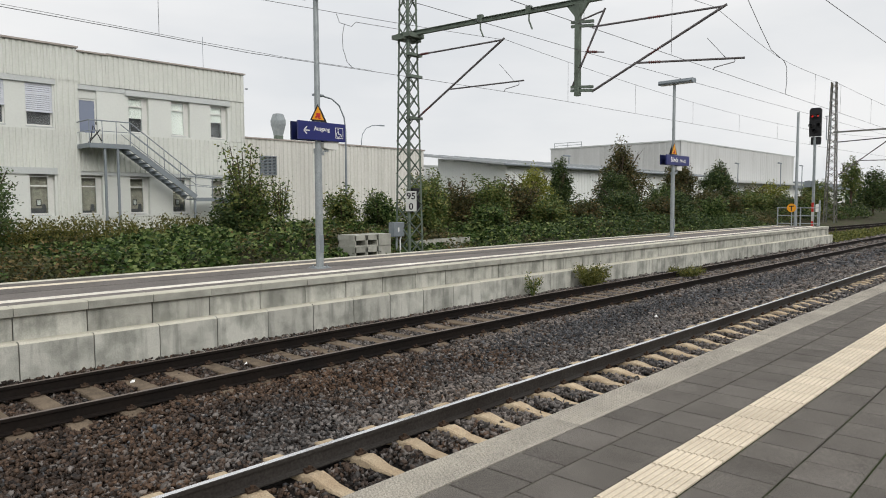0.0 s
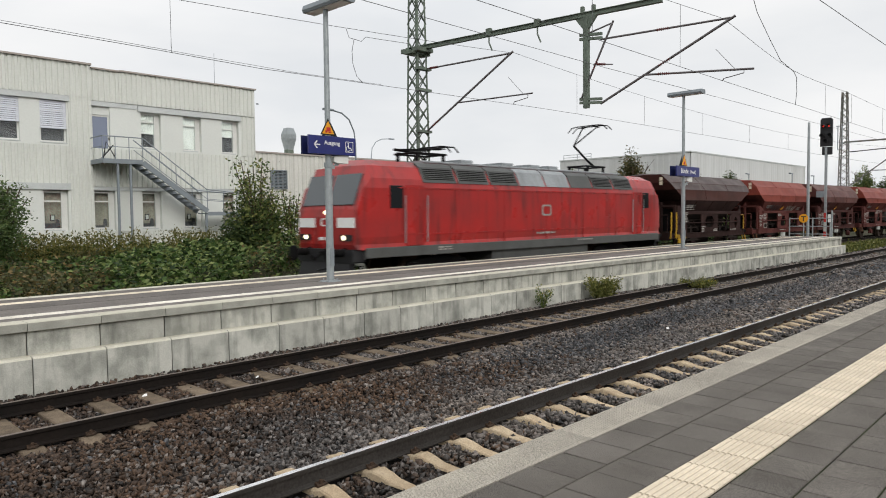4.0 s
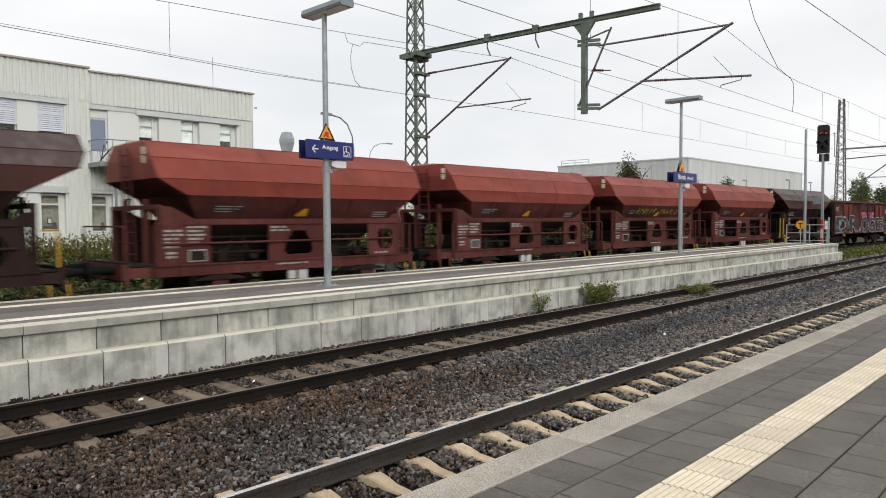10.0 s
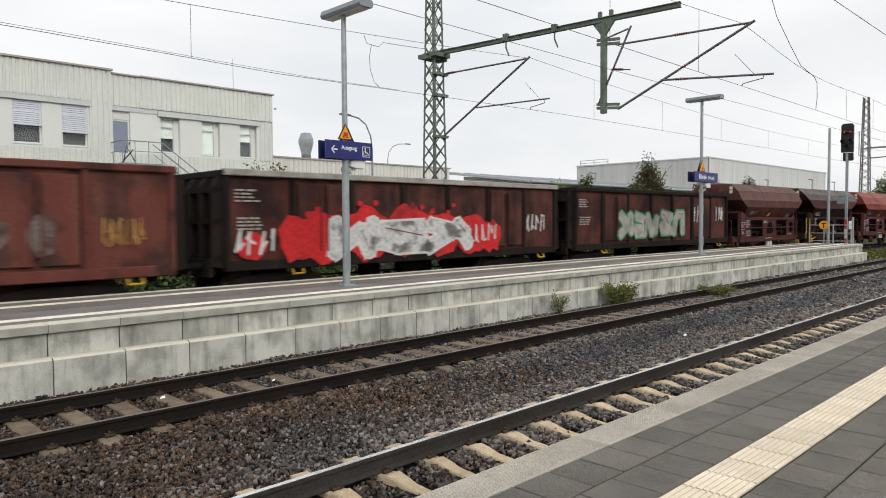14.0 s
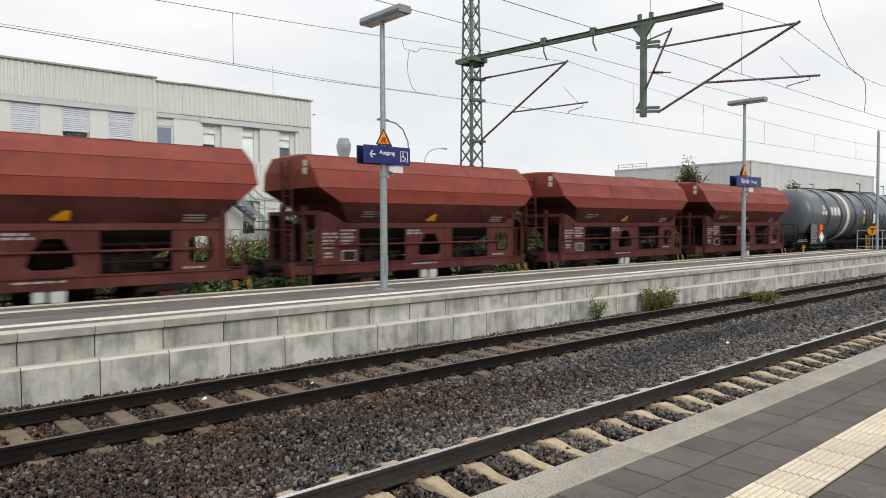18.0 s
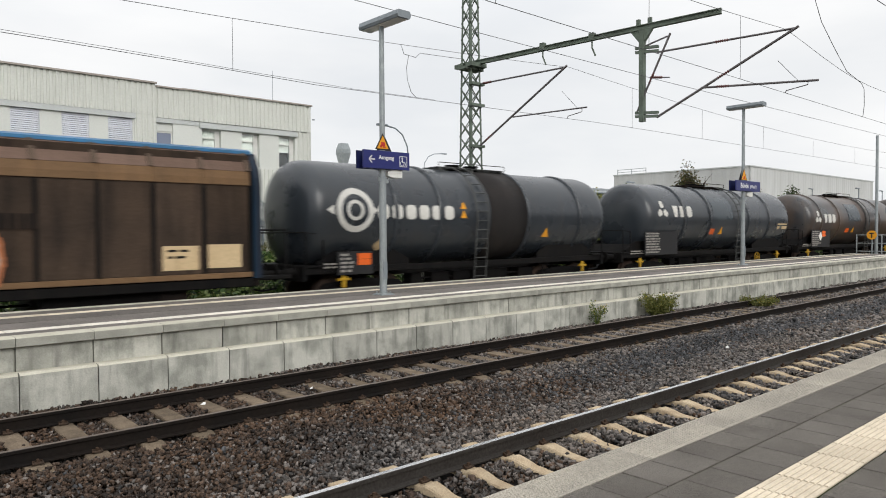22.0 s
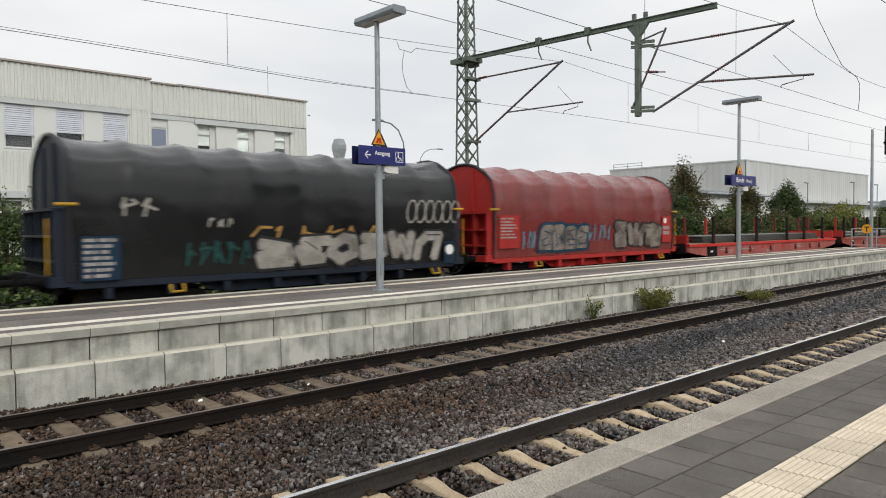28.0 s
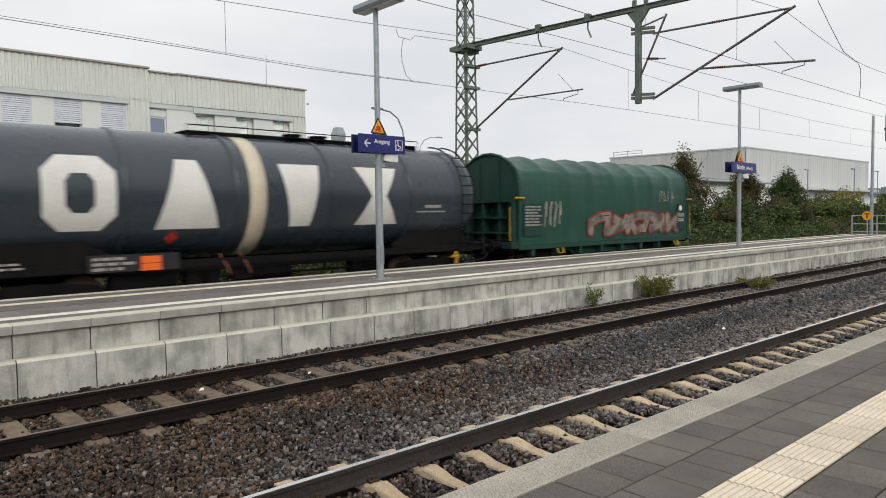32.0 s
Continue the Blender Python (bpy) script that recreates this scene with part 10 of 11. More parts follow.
        ring_plate(g, rect8(-0.2, 0.2, 1.82, 2.05, 0.04), rect8(-0.165, 0.165, 1.855, 2.015, 0.03), -0.015, 0.015)
        part("emblem", g, WHITE, l, "plain outlined white emblem", at=pose(x - s * 0.015, 0, 0, 0, 0, 90))
        for y in (-1.0, 1.0):
            g = Solid().box(min(x, x - s * 0.05), max(x, x - s * 0.05), y - 0.26, y + 0.26, 1.40, 1.58, 0.03)
            hl = part("lamp_housing", g, BLACK, l)
            g = Solid().rod((x - s * 0.05, y * 0.92, 1.49), (x - s * 0.07, y * 0.92, 1.49), 0.065, n=16)
            part("headlight", g, HEADLIGHT if s > 0 else WHITE, hl, "lit white headlight" if s > 0 else "")
        g = Solid().rod((-s * 8.71, 0, 2.22), (-s * 8.76, 0, 2.22), 0.06, n=16)
        part("headlight", g, HEADLIGHT if s > 0 else WHITE, l, "lit white headlight" if s > 0 else "")
        g = Solid()
        bars(g, -0.3, 0.3, 1.5, 1, 0, 0.1, 0.09, seed=5)
        part("number_bars", g, WHITE, l, at=pose(-s * 8.77, 0, 0, 0, 0, -90 * s))
        g = Solid().box(min(-s * 8.4, -s * 8.82), max(-s * 8.4, -s * 8.82), -1.36, 1.36, 0.78, 1.16, 0.04)
        g.plate([(-s * 8.6, 0.78), (-s * 8.8, 0.78), (-s * 8.95, 0.25), (-s * 8.8, 0.25)], "y", -1.2, 1.2)
        part("buffer_beam", g, BLACK, l)
        # cab side window, door and rails on the near and far side
        for ys in (-1, 1):
            xa, xb = sorted((-s * 7.55, -s * 7.05))
            g = Solid().box(xa, xb, ys * 1.492 - 0.012, ys * 1.492 + 0.012, 2.32, 2.98, 0.004)
            part("cab_window", g, CAB_GLASS, l)
            g = Solid().box(min(-s * 6.9, -s * 6.2), max(-s * 6.9, -s * 6.2), ys * 1.49 - 0.01, ys * 1.49 + 0.01, 1.22, 3.0)
            part("cab_door", g, LOCO_RED, l)
            handle(l, [(-s * 7.0, ys * 1.54, 1.3), (-s * 7.0, ys * 1.56, 2.7)], 0.016, GALV)
            handle(l, [(-s * 6.1, ys * 1.54, 1.3), (-s * 6.1, ys * 1.56, 2.7)], 0.016, GALV)
    # emblem and data on the side
    g = Solid()
    ring_plate(g, rect8(-0.28, 0.28, 2.05, 2.45, 0.06), rect8(-0.22, 0.22, 2.11, 2.39, 0.04), -1.506, -1.496)
    part("emblem", g, LABEL, l, "plain outlined grey emblem")
    g = Solid()
    bars(g, -0.6, 0.6, 1.47, 1, -1.497, 0.1, 0.07, seed=4)
    bars(g, -5.6, -4.8, 1.14, 2, -1.506, 0.07, 0.04, seed=6)
    bars(g, 2.0, 3.2, 1.14, 1, -1.506, 0.07, 0.05, seed=7)
    marks(part("stencilled_lettering", g, LABEL, l, "small white stencilled data"))
    # pantographs: front one folded, rear one raised
    for x0, up in ((-4.9, False), (4.9, True)):
        g = Solid()
        for y in (-0.45, 0.45):
            for dx in (-0.6, 0.6):
                g.rod((x0 + dx, y, 3.82), (x0 + dx, y, 4.08), 0.06, n=8)
            g.rod((x0 - 0.75, y, 4.10), (x0 + 0.75, y, 4.10), 0.035)
        g.rod((x0 - 0.7, -0.45, 4.10), (x0 - 0.7, 0.45, 4.10), 0.035)
        g.rod((x0 + 0.7, -0.45, 4.10), (x0 + 0.7, 0.45, 4.10), 0.035)
        p = part("pantograph", g, UNDER_BLACK, l, "raised pantograph" if up else "folded pantograph")
        g = Solid()
        knee = (x0 - 0.95, 0, 4.95) if up else (x0 - 1.15, 0, 4.20)
        head = (x0 + 0.25, 0, 5.86) if up else (x0 + 0.6, 0, 4.36)
        g.rod((x0 + 0.55, 0, 4.12), knee, 0.045)
        g.rod((x0 + 0.75, 0, 4.12), (knee[0] + 0.1, 0, knee[2] - 0.1), 0.02)
        for y in (-0.35, 0.35):
            g.rod(knee, (head[0], y, head[2] - 0.08), 0.028)
        part("lower_arm", g, UNDER_BLACK, p)
        g = Solid()
        for dx in (-0.18, 0.18):
            g.pipe([(head[0] + dx, -0.98, head[2] - 0.22), (head[0] + dx, -0.78, head[2] - 0.03), (head[0] + dx, -0.5, head[2]), (head[0] + dx, 0.5, head[2]), (head[0] + dx, 0.78, head[2] - 0.03), (head[0] + dx, 0.98, head[2] - 0.22)], 0.025)
        g.rod((head[0] - 0.2, -0.35, head[2] - 0.06), (head[0] + 0.2, -0.35, head[2] - 0.06), 0.02)
        g.rod((head[0] - 0.2, 0.35, head[2] - 0.06), (head[0] + 0.2, 0.35, head[2] - 0.06), 0.02)
        part("contact_strip", g, UNDER_BLACK, p)
    for s in (-1, 1):
        bogie(l, s * 5.2, UNDER_BLACK)
    g = Solid()
    for s in (-1, 1):
        for y in (-1.42, 1.36):
            for k in range(3):
                g.box(s * 6.55 - 0.22, s * 6.55 + 0.22, y, y + 0.06, 0.42 + 0.24 * k, 0.45 + 0.24 * k)
    part("cab_steps", g, UNDER_BLACK, l)
    couplers(l, 9.30)
    return l

# ---- the train's make-up: where each vehicle starts and ends along the train, in metres ----
def mid(a, b):
    return (a + b) / 2


HERE = Matrix.Identity(4)
TRAIN = []          # (thing, its middle along the train)
hop_red = hopper(HERE, HOP_RED, "red two-axle bulk hopper wagon with sloped sides", False, 1)
hop_red_b = hopper(HERE, HOP_RED, "red two-axle bulk hopper wagon with dented sloped sides", False, 12)
hop_dark = hopper(HERE, HOP_DARK, "dark brown grimy hopper wagon with yellow hand rails", True, 5)
hop_maroon = hopper(HERE, HOP_MAROON, "dull maroon hopper wagon with sloped sides", False, 8)
used = set()


def take(proto, a, b, label=""):
    if proto in used:
        w = copy_thing(proto, HERE)
    else:
        used.add(proto)
        w = proto
    if label:
        w["label"] = label
    TRAIN.append((w, mid(a, b)))
    return w


TRAIN.append((locomotive(HERE), mid(82.45, 101.1)))
HOPS = [(100.95, 110.6, hop_dark), (110.6, 120.27, hop_red), (120.27, 129.9, hop_maroon), (129.9, 139.54, hop_red),
        (169.4, 179.09, hop_dark), (179.09, 188.75, hop_dark), (188.75, 198.39, hop_red), (198.39, 208.06, hop_red_b), (208.06, 217.71, hop_red), (217.71, 227.4, hop_red), (227.4, 237.09, hop_dark),
        (293.32, 302.95, hop_maroon), (302.95, 312.57, hop_dark)] + [(312.57 + 9.672 * k, 312.57 + 9.672 * (k + 1), hop_red_b if k % 2 == 0 else hop_red) for k in range(6)]
HOP_AT = {}
rr = random.Random(17)
slope = dict(surf=lambda z: -1.44 + (2.70 - z) * 0.677, lift=0.012)
for a, b, m in HOPS:
    HOP_AT[a] = take(m, a, b)
for a, w in HOP_AT.items():
    if a == 110.6:
        spray(w, scrawl(1.1, 2.5, 2.1, 2.45, 5, 0.06, rr, 3), SPRAY_SILVER, **slope)
        spray(w, scrawl(-1.4, 0.1, 2.18, 2.5, 6, 0.06, rr, 4), SPRAY_BLACK, **slope)
    elif a == 208.06:
        spray(w, scrawl(-1.4, 0.25, 2.3, 2.56, 6, 0.05, rr, 3) + scrawl(0.65, 2.95, 2.32, 2.52, 8, 0.04, rr, 3), SPRAY_LIME, **slope)
    elif a == 129.9:
        spray(w, scrawl(-0.65, 0.95, 1.94, 2.12, 8, 0.03, rr, 4), SPRAY_SILVER, -1.40, 0.004)

# tanks
def petals(t, x, z, s, m, r, zc):
    out = []
    for k in range(3):
        a = math.radians(90 + 120 * k)
        c, d = x + s * 0.5 * math.cos(a), z + s * 0.5 * math.sin(a)
        out.append([(c + s * 0.36 * math.cos(a + q), d + s * 0.36 * math.sin(a + q)) for q in (0.6, 2.2, 3.14, 4.1, 5.7)])
    mark_blocks(t, out, m, r, zc, "painted_emblem", "plain white painted emblem")


def blocks(t, x0, x1, z0, z1, n, m, r, zc, shapes=None, label="plain painted blocks of an owner's mark"):
    step = (x1 - x0) / n
    out = []
    for k in range(n):
        a, b = x0 + k * step, x0 + k * step + step * 0.74
        c = (b - a) * 0.22
        kind = (shapes or ["o"] * n)[k]
        if kind == "r":            # a plain eight-sided ring
            k8 = [(a + c, z0), (b - c, z0), (b, z0 + c), (b, z1 - c), (b - c, z1), (a + c, z1), (a, z1 - c), (a, z0 + c)]
            mx, mz = (a + b) / 2, (z0 + z1) / 2
            i8 = [(mx + (x - mx) * 0.40, mz + (z - mz) * 0.52) for x, z in k8]
            out += [[k8[q], k8[(q + 1) % 8], i8[(q + 1) % 8], i8[q]] for q in range(8)]
        elif kind == "x":          # two plain wedges, tip to tip
            mx, mz, w = (a + b) / 2, (z0 + z1) / 2, (b - a) * 0.17
            out += [[(a, z0), (b, z0), (mx + w, mz), (mx - w, mz)], [(mx - w, mz), (mx + w, mz), (b, z1), (a, z1)]]
        elif kind == "o":
            out.append([(a + c, z0), (b - c, z0), (b, z0 + c), (b, z1 - c), (b - c, z1), (a + c, z1), (a, z1 - c), (a, z0 + c)])
        elif kind == "a":
            out.append([(a, z0), (b, z0), (b - (b - a) * 0.33, z1), (a + (b - a) * 0.33, z1)])
        elif kind == "w":
            out.append([(a + (b - a) * 0.25, z0), (b - (b - a) * 0.25, z0), (b, z1), (a, z1)])
        elif kind == "v":
            out.append([(a, z1), (b, z1), ((a + b) / 2 + 0.06, z0), ((a + b) / 2 - 0.06, z0)])
        elif kind == "s":
            out.append([(a, z0), (b, z0), (b, z1), (a, z1)])
    mark_blocks(t, out, m, r, zc, "painted_mark", label)


def big_blocks(t, spans, z0, z1, m, r, zc, label):
    for a, b, kind in spans:
        blocks(t, a, a + (b - a) / 0.74, z0, z1, 1, m, r, zc, [kind], label)


h = mid(0, 154.13 - 139.54)
R1, Z1 = 1.51, 2.55
t1 = tank(HERE, h, R1, Z1, TANK_RUSTY, "grey rust-streaked tank wagon with dark painted patches", bands=(-4.25, -2.87, -1.53, -0.01, 2.85, 4.30, 5.78), white_band=(1.0, 0.36, CREAM_BAND),
          patches=((-5.10, -2.91, 2.41, 3.09, PATCH), (-2.52, 0.45, 1.12, 2.36, PATCH), (1.25, 4.12, 1.12, 2.12, PATCH), (4.38, 5.56, 1.83, 2.95, PATCH)), ladder_x=-6.05, walk=(-5.2, 1.0), front=1.12, rear=0.40)
blocks(t1, -5.03, -3.40, 2.49, 2.92, 4, LOGO_WHITE, R1, Z1, ["o", "a", "w", "x"])
data_board(t1, -5.29, -3.32, 1.06, 2.08, -1.46, seed=2)
diamond(t1, -2.66, 1.92, 0.20, R1, Z1, RED_SIGN)
diamond(t1, -2.56, 1.80, 0.17, R1, Z1, WHITE, 0.012)
TRAIN.append((t1, mid(139.54, 154.13)))

h = (169.4 - 154.13) / 2
t2 = tank(HERE, h, 1.46, 2.50, TANK_BROWN, "brown sooty tank wagon with a faded red mark", bands=(), ladder_x=-h, walk=(-1.7, 1.9), frame_m=UNDER_BLACK, front=2.05, seams=(-4.08, -2.24, 0.11, 1.46, 3.76, 5.6), pipe=(-5.3, -1.9))
g = Solid()
ring_on_tank(g, -4.55, 2.90, 0.25, 0.36, 1.46, 2.50)
part("painted_emblem", g, LOGO_RED, t2, "plain faded red ring emblem")
blocks(t2, -4.04, -2.25, 2.74, 2.94, 6, LOGO_RED, 1.46, 2.50)
data_board(t2, -5.38, -3.36, 1.0, 1.72, -1.40, False, seed=3)
g = Solid()
box_on_tank(g, -3.21, -2.79, 1.82, 1.97, 1.46, 2.5)
box_on_tank(g, -3.21, -2.79, 1.66, 1.80, 1.46, 2.5)
part("hazard_plate", g, PLATE_ORANGE, t2, "orange hazard plate")
g = Solid()
box_on_tank(g, -3.43, -3.0, 1.43, 1.60, 1.46, 2.5)
part("label_sheet", g, LOGO_RED, t2, "faded red label")
diamond(t2, -1.88, 1.78, 0.16, 1.46, 2.5, RED_SIGN)
diamond(t2, -1.84, 1.70, 0.12, 1.46, 2.5, WHITE, 0.013)
g = Solid()
on_tank(g, [(-1.42, 1.64), (-1.04, 1.64), (-1.23, 1.86)], 1.46, 2.5)
part("label_sheet", g, WHITE, t2, "small white triangular label")
TRAIN.append((t2, mid(154.13, 169.4)))

# open wagons with sprayed sides
GHOST = surface("faded_spray", (0.15, 0.122, 0.11), 0.6, col2=(0.085, 0.045, 0.038), amount=0.9, scale=3.0, fine=14, fine_amount=0.4, bump=0, low=0.40, high=0.62)
rr = random.Random(5)
OPENS = [(237.09, 251.16, OPEN_DARK, OPEN_DOOR, "dark red-brown open wagon with large sprayed letters"), (251.16, 265.22, OPEN_BROWN, OPEN_BROWN, "rust-brown open wagon with scuffed ribbed sides"),
         (265.22, 279.27, OPEN_DARK, OPEN_DARK, "dark open wagon with red and white graffiti"), (279.27, 293.32, OPEN_DARK, OPEN_DARK, "dark brown open wagon with green and white graffiti")]
for k, (a, b, m, dm, lab) in enumerate(OPENS):
    o = open_wagon(HERE, m, lab, dm, 3 + k, OPEN_END if k > 1 else None)
    TRAIN.append((o, mid(a, b)))
    if k == 0:
        for ch, x0, x1, z0, z1 in (("D", -6.0, -3.25, 1.06, 2.15), ("R", -3.05, -1.05, 1.06, 2.24), ("O", -0.45, 1.12, 1.0, 2.16), ("G", 1.25, 2.88, 1.0, 2.10), ("E", 3.1, 4.66, 1.03, 2.10), ("N", 4.92, 6.25, 1.08, 2.12)):
            fit_letter(o, ch, x0 - 0.05, x1 + 0.05, z0 - 0.05, z1 + 0.05, 0.06, SPRAY_LINE, -1.455, "white outline of sprayed letters")
            fit_letter(o, ch, x0, x1, z0, z1, 0.025, SPRAY_FILL, -1.463, "black and blue sprayed letter")
        for x0, x1, z in ((-0.5, 0.9, 2.34), (1.36, 2.6, 2.34), (5.5, 6.2, 2.6)):
            spray(o, scrawl(x0, x1, z - 0.2, z + 0.16, 6, 0.07, rr, 3), SPRAY_PINK, -1.40, 0.055)
        spray(o, [blob(-5.3, 1.75, 1.0, 0.5, rr), blob(-3.7, 1.7, 0.7, 0.6, rr)], SPRAY_BLUE, -1.40, 0.048)
        spray(o, stroke([(-6.1, 2.2), (-5.9, 1.6), (-6.0, 1.0), (-4.3, 1.1)], 0.06) + stroke([(-4.9, 2.3), (-4.7, 2.15), (-4.1, 2.2)], 0.05) + [blob(-0.75, 1.25, 0.36, 0.4, rr)], SPRAY_LINE, -1.40, 0.05)
    elif k == 1:
        yellow_wheel(o, -2.05)
        spray(o, [blob(x, z, w, h2, rr, 22, 0.14) for x, z, w, h2 in ((-1.75, 1.9, 0.36, 1.0), (-1.2, 1.75, 0.5, 0.5), (-0.15, 2.1, 0.6, 0.5), (-0.1, 1.6, 0.4, 0.6), (0.55, 1.95, 0.16, 0.9), (1.45, 1.85, 0.3, 0.9), (2.1, 1.9, 0.6, 0.7), (3.3, 1.9, 0.5, 0.6), (4.1, 1.85, 0.5, 0.9))], GHOST, -1.40, 0.048)
        spray(o, scrawl(-3.8, -2.9, 1.5, 1.8, 4, 0.015, rr, 5) + scrawl(-2.4, -1.0, 1.55, 1.95, 6, 0.016, rr, 5) + scrawl(5.2, 6.1, 1.6, 2.2, 6, 0.018, rr, 6) + scrawl(1.2, 1.9, 1.7, 2.2, 3, 0.016, rr, 5), SPRAY_OCHRE, -1.40, 0.054)
        spray(o, [blob(-5.9, 1.3, 0.4, 0.2, rr)], SPRAY_WHITE, -1.40, 0.05)
    elif k == 2:
        spray(o, [blob(x, z, w, hh, rr, 18, 0.2) for x, z, w, hh in ((-4.1, 1.65, 1.3, 1.2), (-3.3, 1.7, 1.6, 1.3), (-1.9, 1.75, 1.9, 1.4), (-0.4, 1.8, 1.9, 1.4), (0.9, 1.75, 1.9, 1.3), (2.3, 1.65, 1.5, 1.2), (3.2, 1.6, 1.0, 1.0), (-5.4, 1.5, 0.8, 0.6))], SPRAY_RED, -1.40, 0.046)
        bubbles(o, -3.3, 2.2, 1.08, 2.35, 3, SPRAY_PALE, OPEN_DOOR, rr, -1.40, 0.05, solid=False, back=SPRAY_WHITE)
        spray(o, scrawl(-5.9, -4.6, 1.3, 1.9, 4, 0.06, rr) + scrawl(2.4, 3.6, 1.4, 2.0, 4, 0.05, rr) + scrawl(5.0, 6.0, 1.7, 2.3, 4, 0.05, rr), SPRAY_WHITE, -1.40, 0.058)
        spray(o, [blob(rr.uniform(-3.9, 2.4), rr.uniform(2.25, 2.6), 0.16, 0.16, rr) for _ in range(14)], SPRAY_RED, -1.40, 0.048)
        part("top_rim", Solid().box(-6.11, 6.77, -1.485, -1.30, 3.185, 3.345, 0.02), SPRAY_SILVER, o, "bare pale top rim")
    else:
        bubbles(o, -3.2, 2.2, 1.3, 2.5, 5, SPRAY_SILVER, SPRAY_BLACK, rr, -1.40, 0.05, solid=False, back=SPRAY_GREEN)
        spray(o, scrawl(3.2, 4.2, 1.9, 2.7, 4, 0.06, rr) + scrawl(5.4, 6.2, 2.0, 2.7, 3, 0.05, rr), SPRAY_WHITE, -1.40, 0.055)

# a grey tank wagon
h = (387.25 - 370.6) / 2
t3 = tank(HERE, h, 1.48, 2.55, TANK_GREY, "grey pressure tank wagon with a white band", bands=(-3.81, -2.06, -0.06, 1.58, 3.62, 5.64), band_m=TANK_BLACK, white_band=(-1.1, 0.40, LOGO_WHITE), ladder_x=2.12, walk=(-0.6, 2.6), front=2.2, rear=0.15, pipe=(-5.8, 5.6), ladder_m=LOCO_GREY)
petals(t3, -4.32, 2.78, 0.42, LOGO_WHITE, 1.48, 2.55)
blocks(t3, -3.50, -2.14, 2.55, 3.0, 3, LOGO_WHITE, 1.48, 2.55, ["w", "s", "o"])
data_board(t3, -5.9, -3.92, 0.98, 2.1, -1.40, True, seed=5)
g = Solid()
g.plate([(-4.73, 1.25), (-4.43, 1.55), (-4.73, 1.85), (-5.03, 1.55)], "y", -1.415, -1.405)
part("hazard_diamond", g, RED_SIGN, t3, "red diamond hazard label")
g = Solid().plate([(-4.55, 1.08), (-4.25, 1.38), (-4.55, 1.68), (-4.85, 1.38)], "y", -1.425, -1.416)
part("hazard_diamond", g, WHITE, t3, "white diamond hazard label")
g = Solid()
box_on_tank(g, 2.70, 3.50, 2.10, 2.66, 1.48, 2.55)
box_on_tank(g, 1.20, 1.46, 2.66, 2.91, 1.48, 2.55)
part("label_sheet", g, WHITE, t3, "white label sheets")
g = Solid()
box_on_tank(g, 1.18, 1.46, 2.10, 2.50, 1.48, 2.55)
part("label_sheet", g, AMBER, t3, "orange label")
part("side_panel", Solid().box(5.5, 7.6, -1.22, -1.10, 1.02, 1.45, 0.02), LOCO_GREY, t3, "grey dusty side panel")
g = Solid()
box_on_tank(g, 6.9, 7.28, 2.12, 2.45, 1.48, 2.55)
part("repaint_patch", g, TANK_BLACK, t3)
g = Solid()
box_on_tank(g, 2.50, 3.55, 1.50, 2.70, 1.48, 2.55, 0.003)
part("repaint_patch", g, TANK_BLACK, t3)
g = Solid()
for k, (xa, xb) in enumerate(((6.1, 6.6), (5.9, 6.85), (6.2, 6.8))):
    box_on_tank(g, xa, xb, 2.40 - 0.13 * k, 2.47 - 0.13 * k, 1.48, 2.55)
part("label_strip", g, LABEL, t3, "small white stencilled lines")
g = Solid()
for x in (1.80, 2.34):
    g.box(x - 0.03, x + 0.03, -1.44, -1.38, 0.55, 1.42)
for z in (0.62, 0.86, 1.10, 1.36):
    g.box(1.80, 2.34, -1.43, -1.39, z - 0.02, z + 0.02)
part("ladder_foot", g, YELLOW, t3, "yellow foot of the ladder")
TRAIN.append((t3, mid(370.6, 387.25)))

# the double van
h = (417.2 - 387.25) / 4
v1 = van(HERE, h, "brown sliding-wall van with blue ends and sprayed sides", (-5.96, 0.72, 7.30), -6.05, 7.36,
         ((-5.68, -4.80, 1.19, 3.05), (-4.62, -3.69, 1.19, 2.20), (-3.54, -2.63, 1.66, 1.99), (-2.40, -2.26, 1.68, 2.0)),
         ((-5.5, -4.85, 2.95, 2), (-5.55, -4.95, 2.3, 1), (-5.55, -4.95, 1.98, 1), (-4.58, -4.1, 2.14, 4), (-4.1, -3.8, 1.62, 1), (-3.4, -2.8, 1.92, 2)))
v2 = van(HERE, h, "brown sliding-wall van with a blue roof edge and pale graffiti", (-6.72, -0.05, 6.62), -6.80, 6.70,
         ((-6.45, -5.68, 1.20, 1.80), (4.56, 5.36, 1.25, 1.78), (5.56, 6.35, 1.27, 1.8)), ((4.66, 5.2, 1.70, 2),))
rr = random.Random(8)
bubbles(v1, -2.15, 6.2, 1.18, 2.08, 8, SPRAY_BLACK, SPRAY_TAN, rr, -1.42, 0.036, solid=False)
part("painted_plate", Solid().box(-4.50, -3.96, -1.432, -1.421, 2.56, 3.0), OPEN_DOOR, v1, "faded dark red plate")
ring_at = [(-5.22 + 0.17 * math.cos(q * math.pi / 8), 1.52 + 0.26 * math.sin(q * math.pi / 8)) for q in range(17)]
spray(v1, stroke(ring_at, 0.06) + stroke([(-5.35, 1.5), (-5.1, 1.52)], 0.06), SPRAY_DULL_RED, -1.42, 0.016, label="dull red ring symbol")
spray(v1, scrawl(-2.4, -1.5, 1.2, 1.5, 3, 0.04, rr, 4) + scrawl(3.6, 4.4, 1.3, 1.7, 3, 0.04, rr, 4), SPRAY_CREAM, -1.42, 0.056)
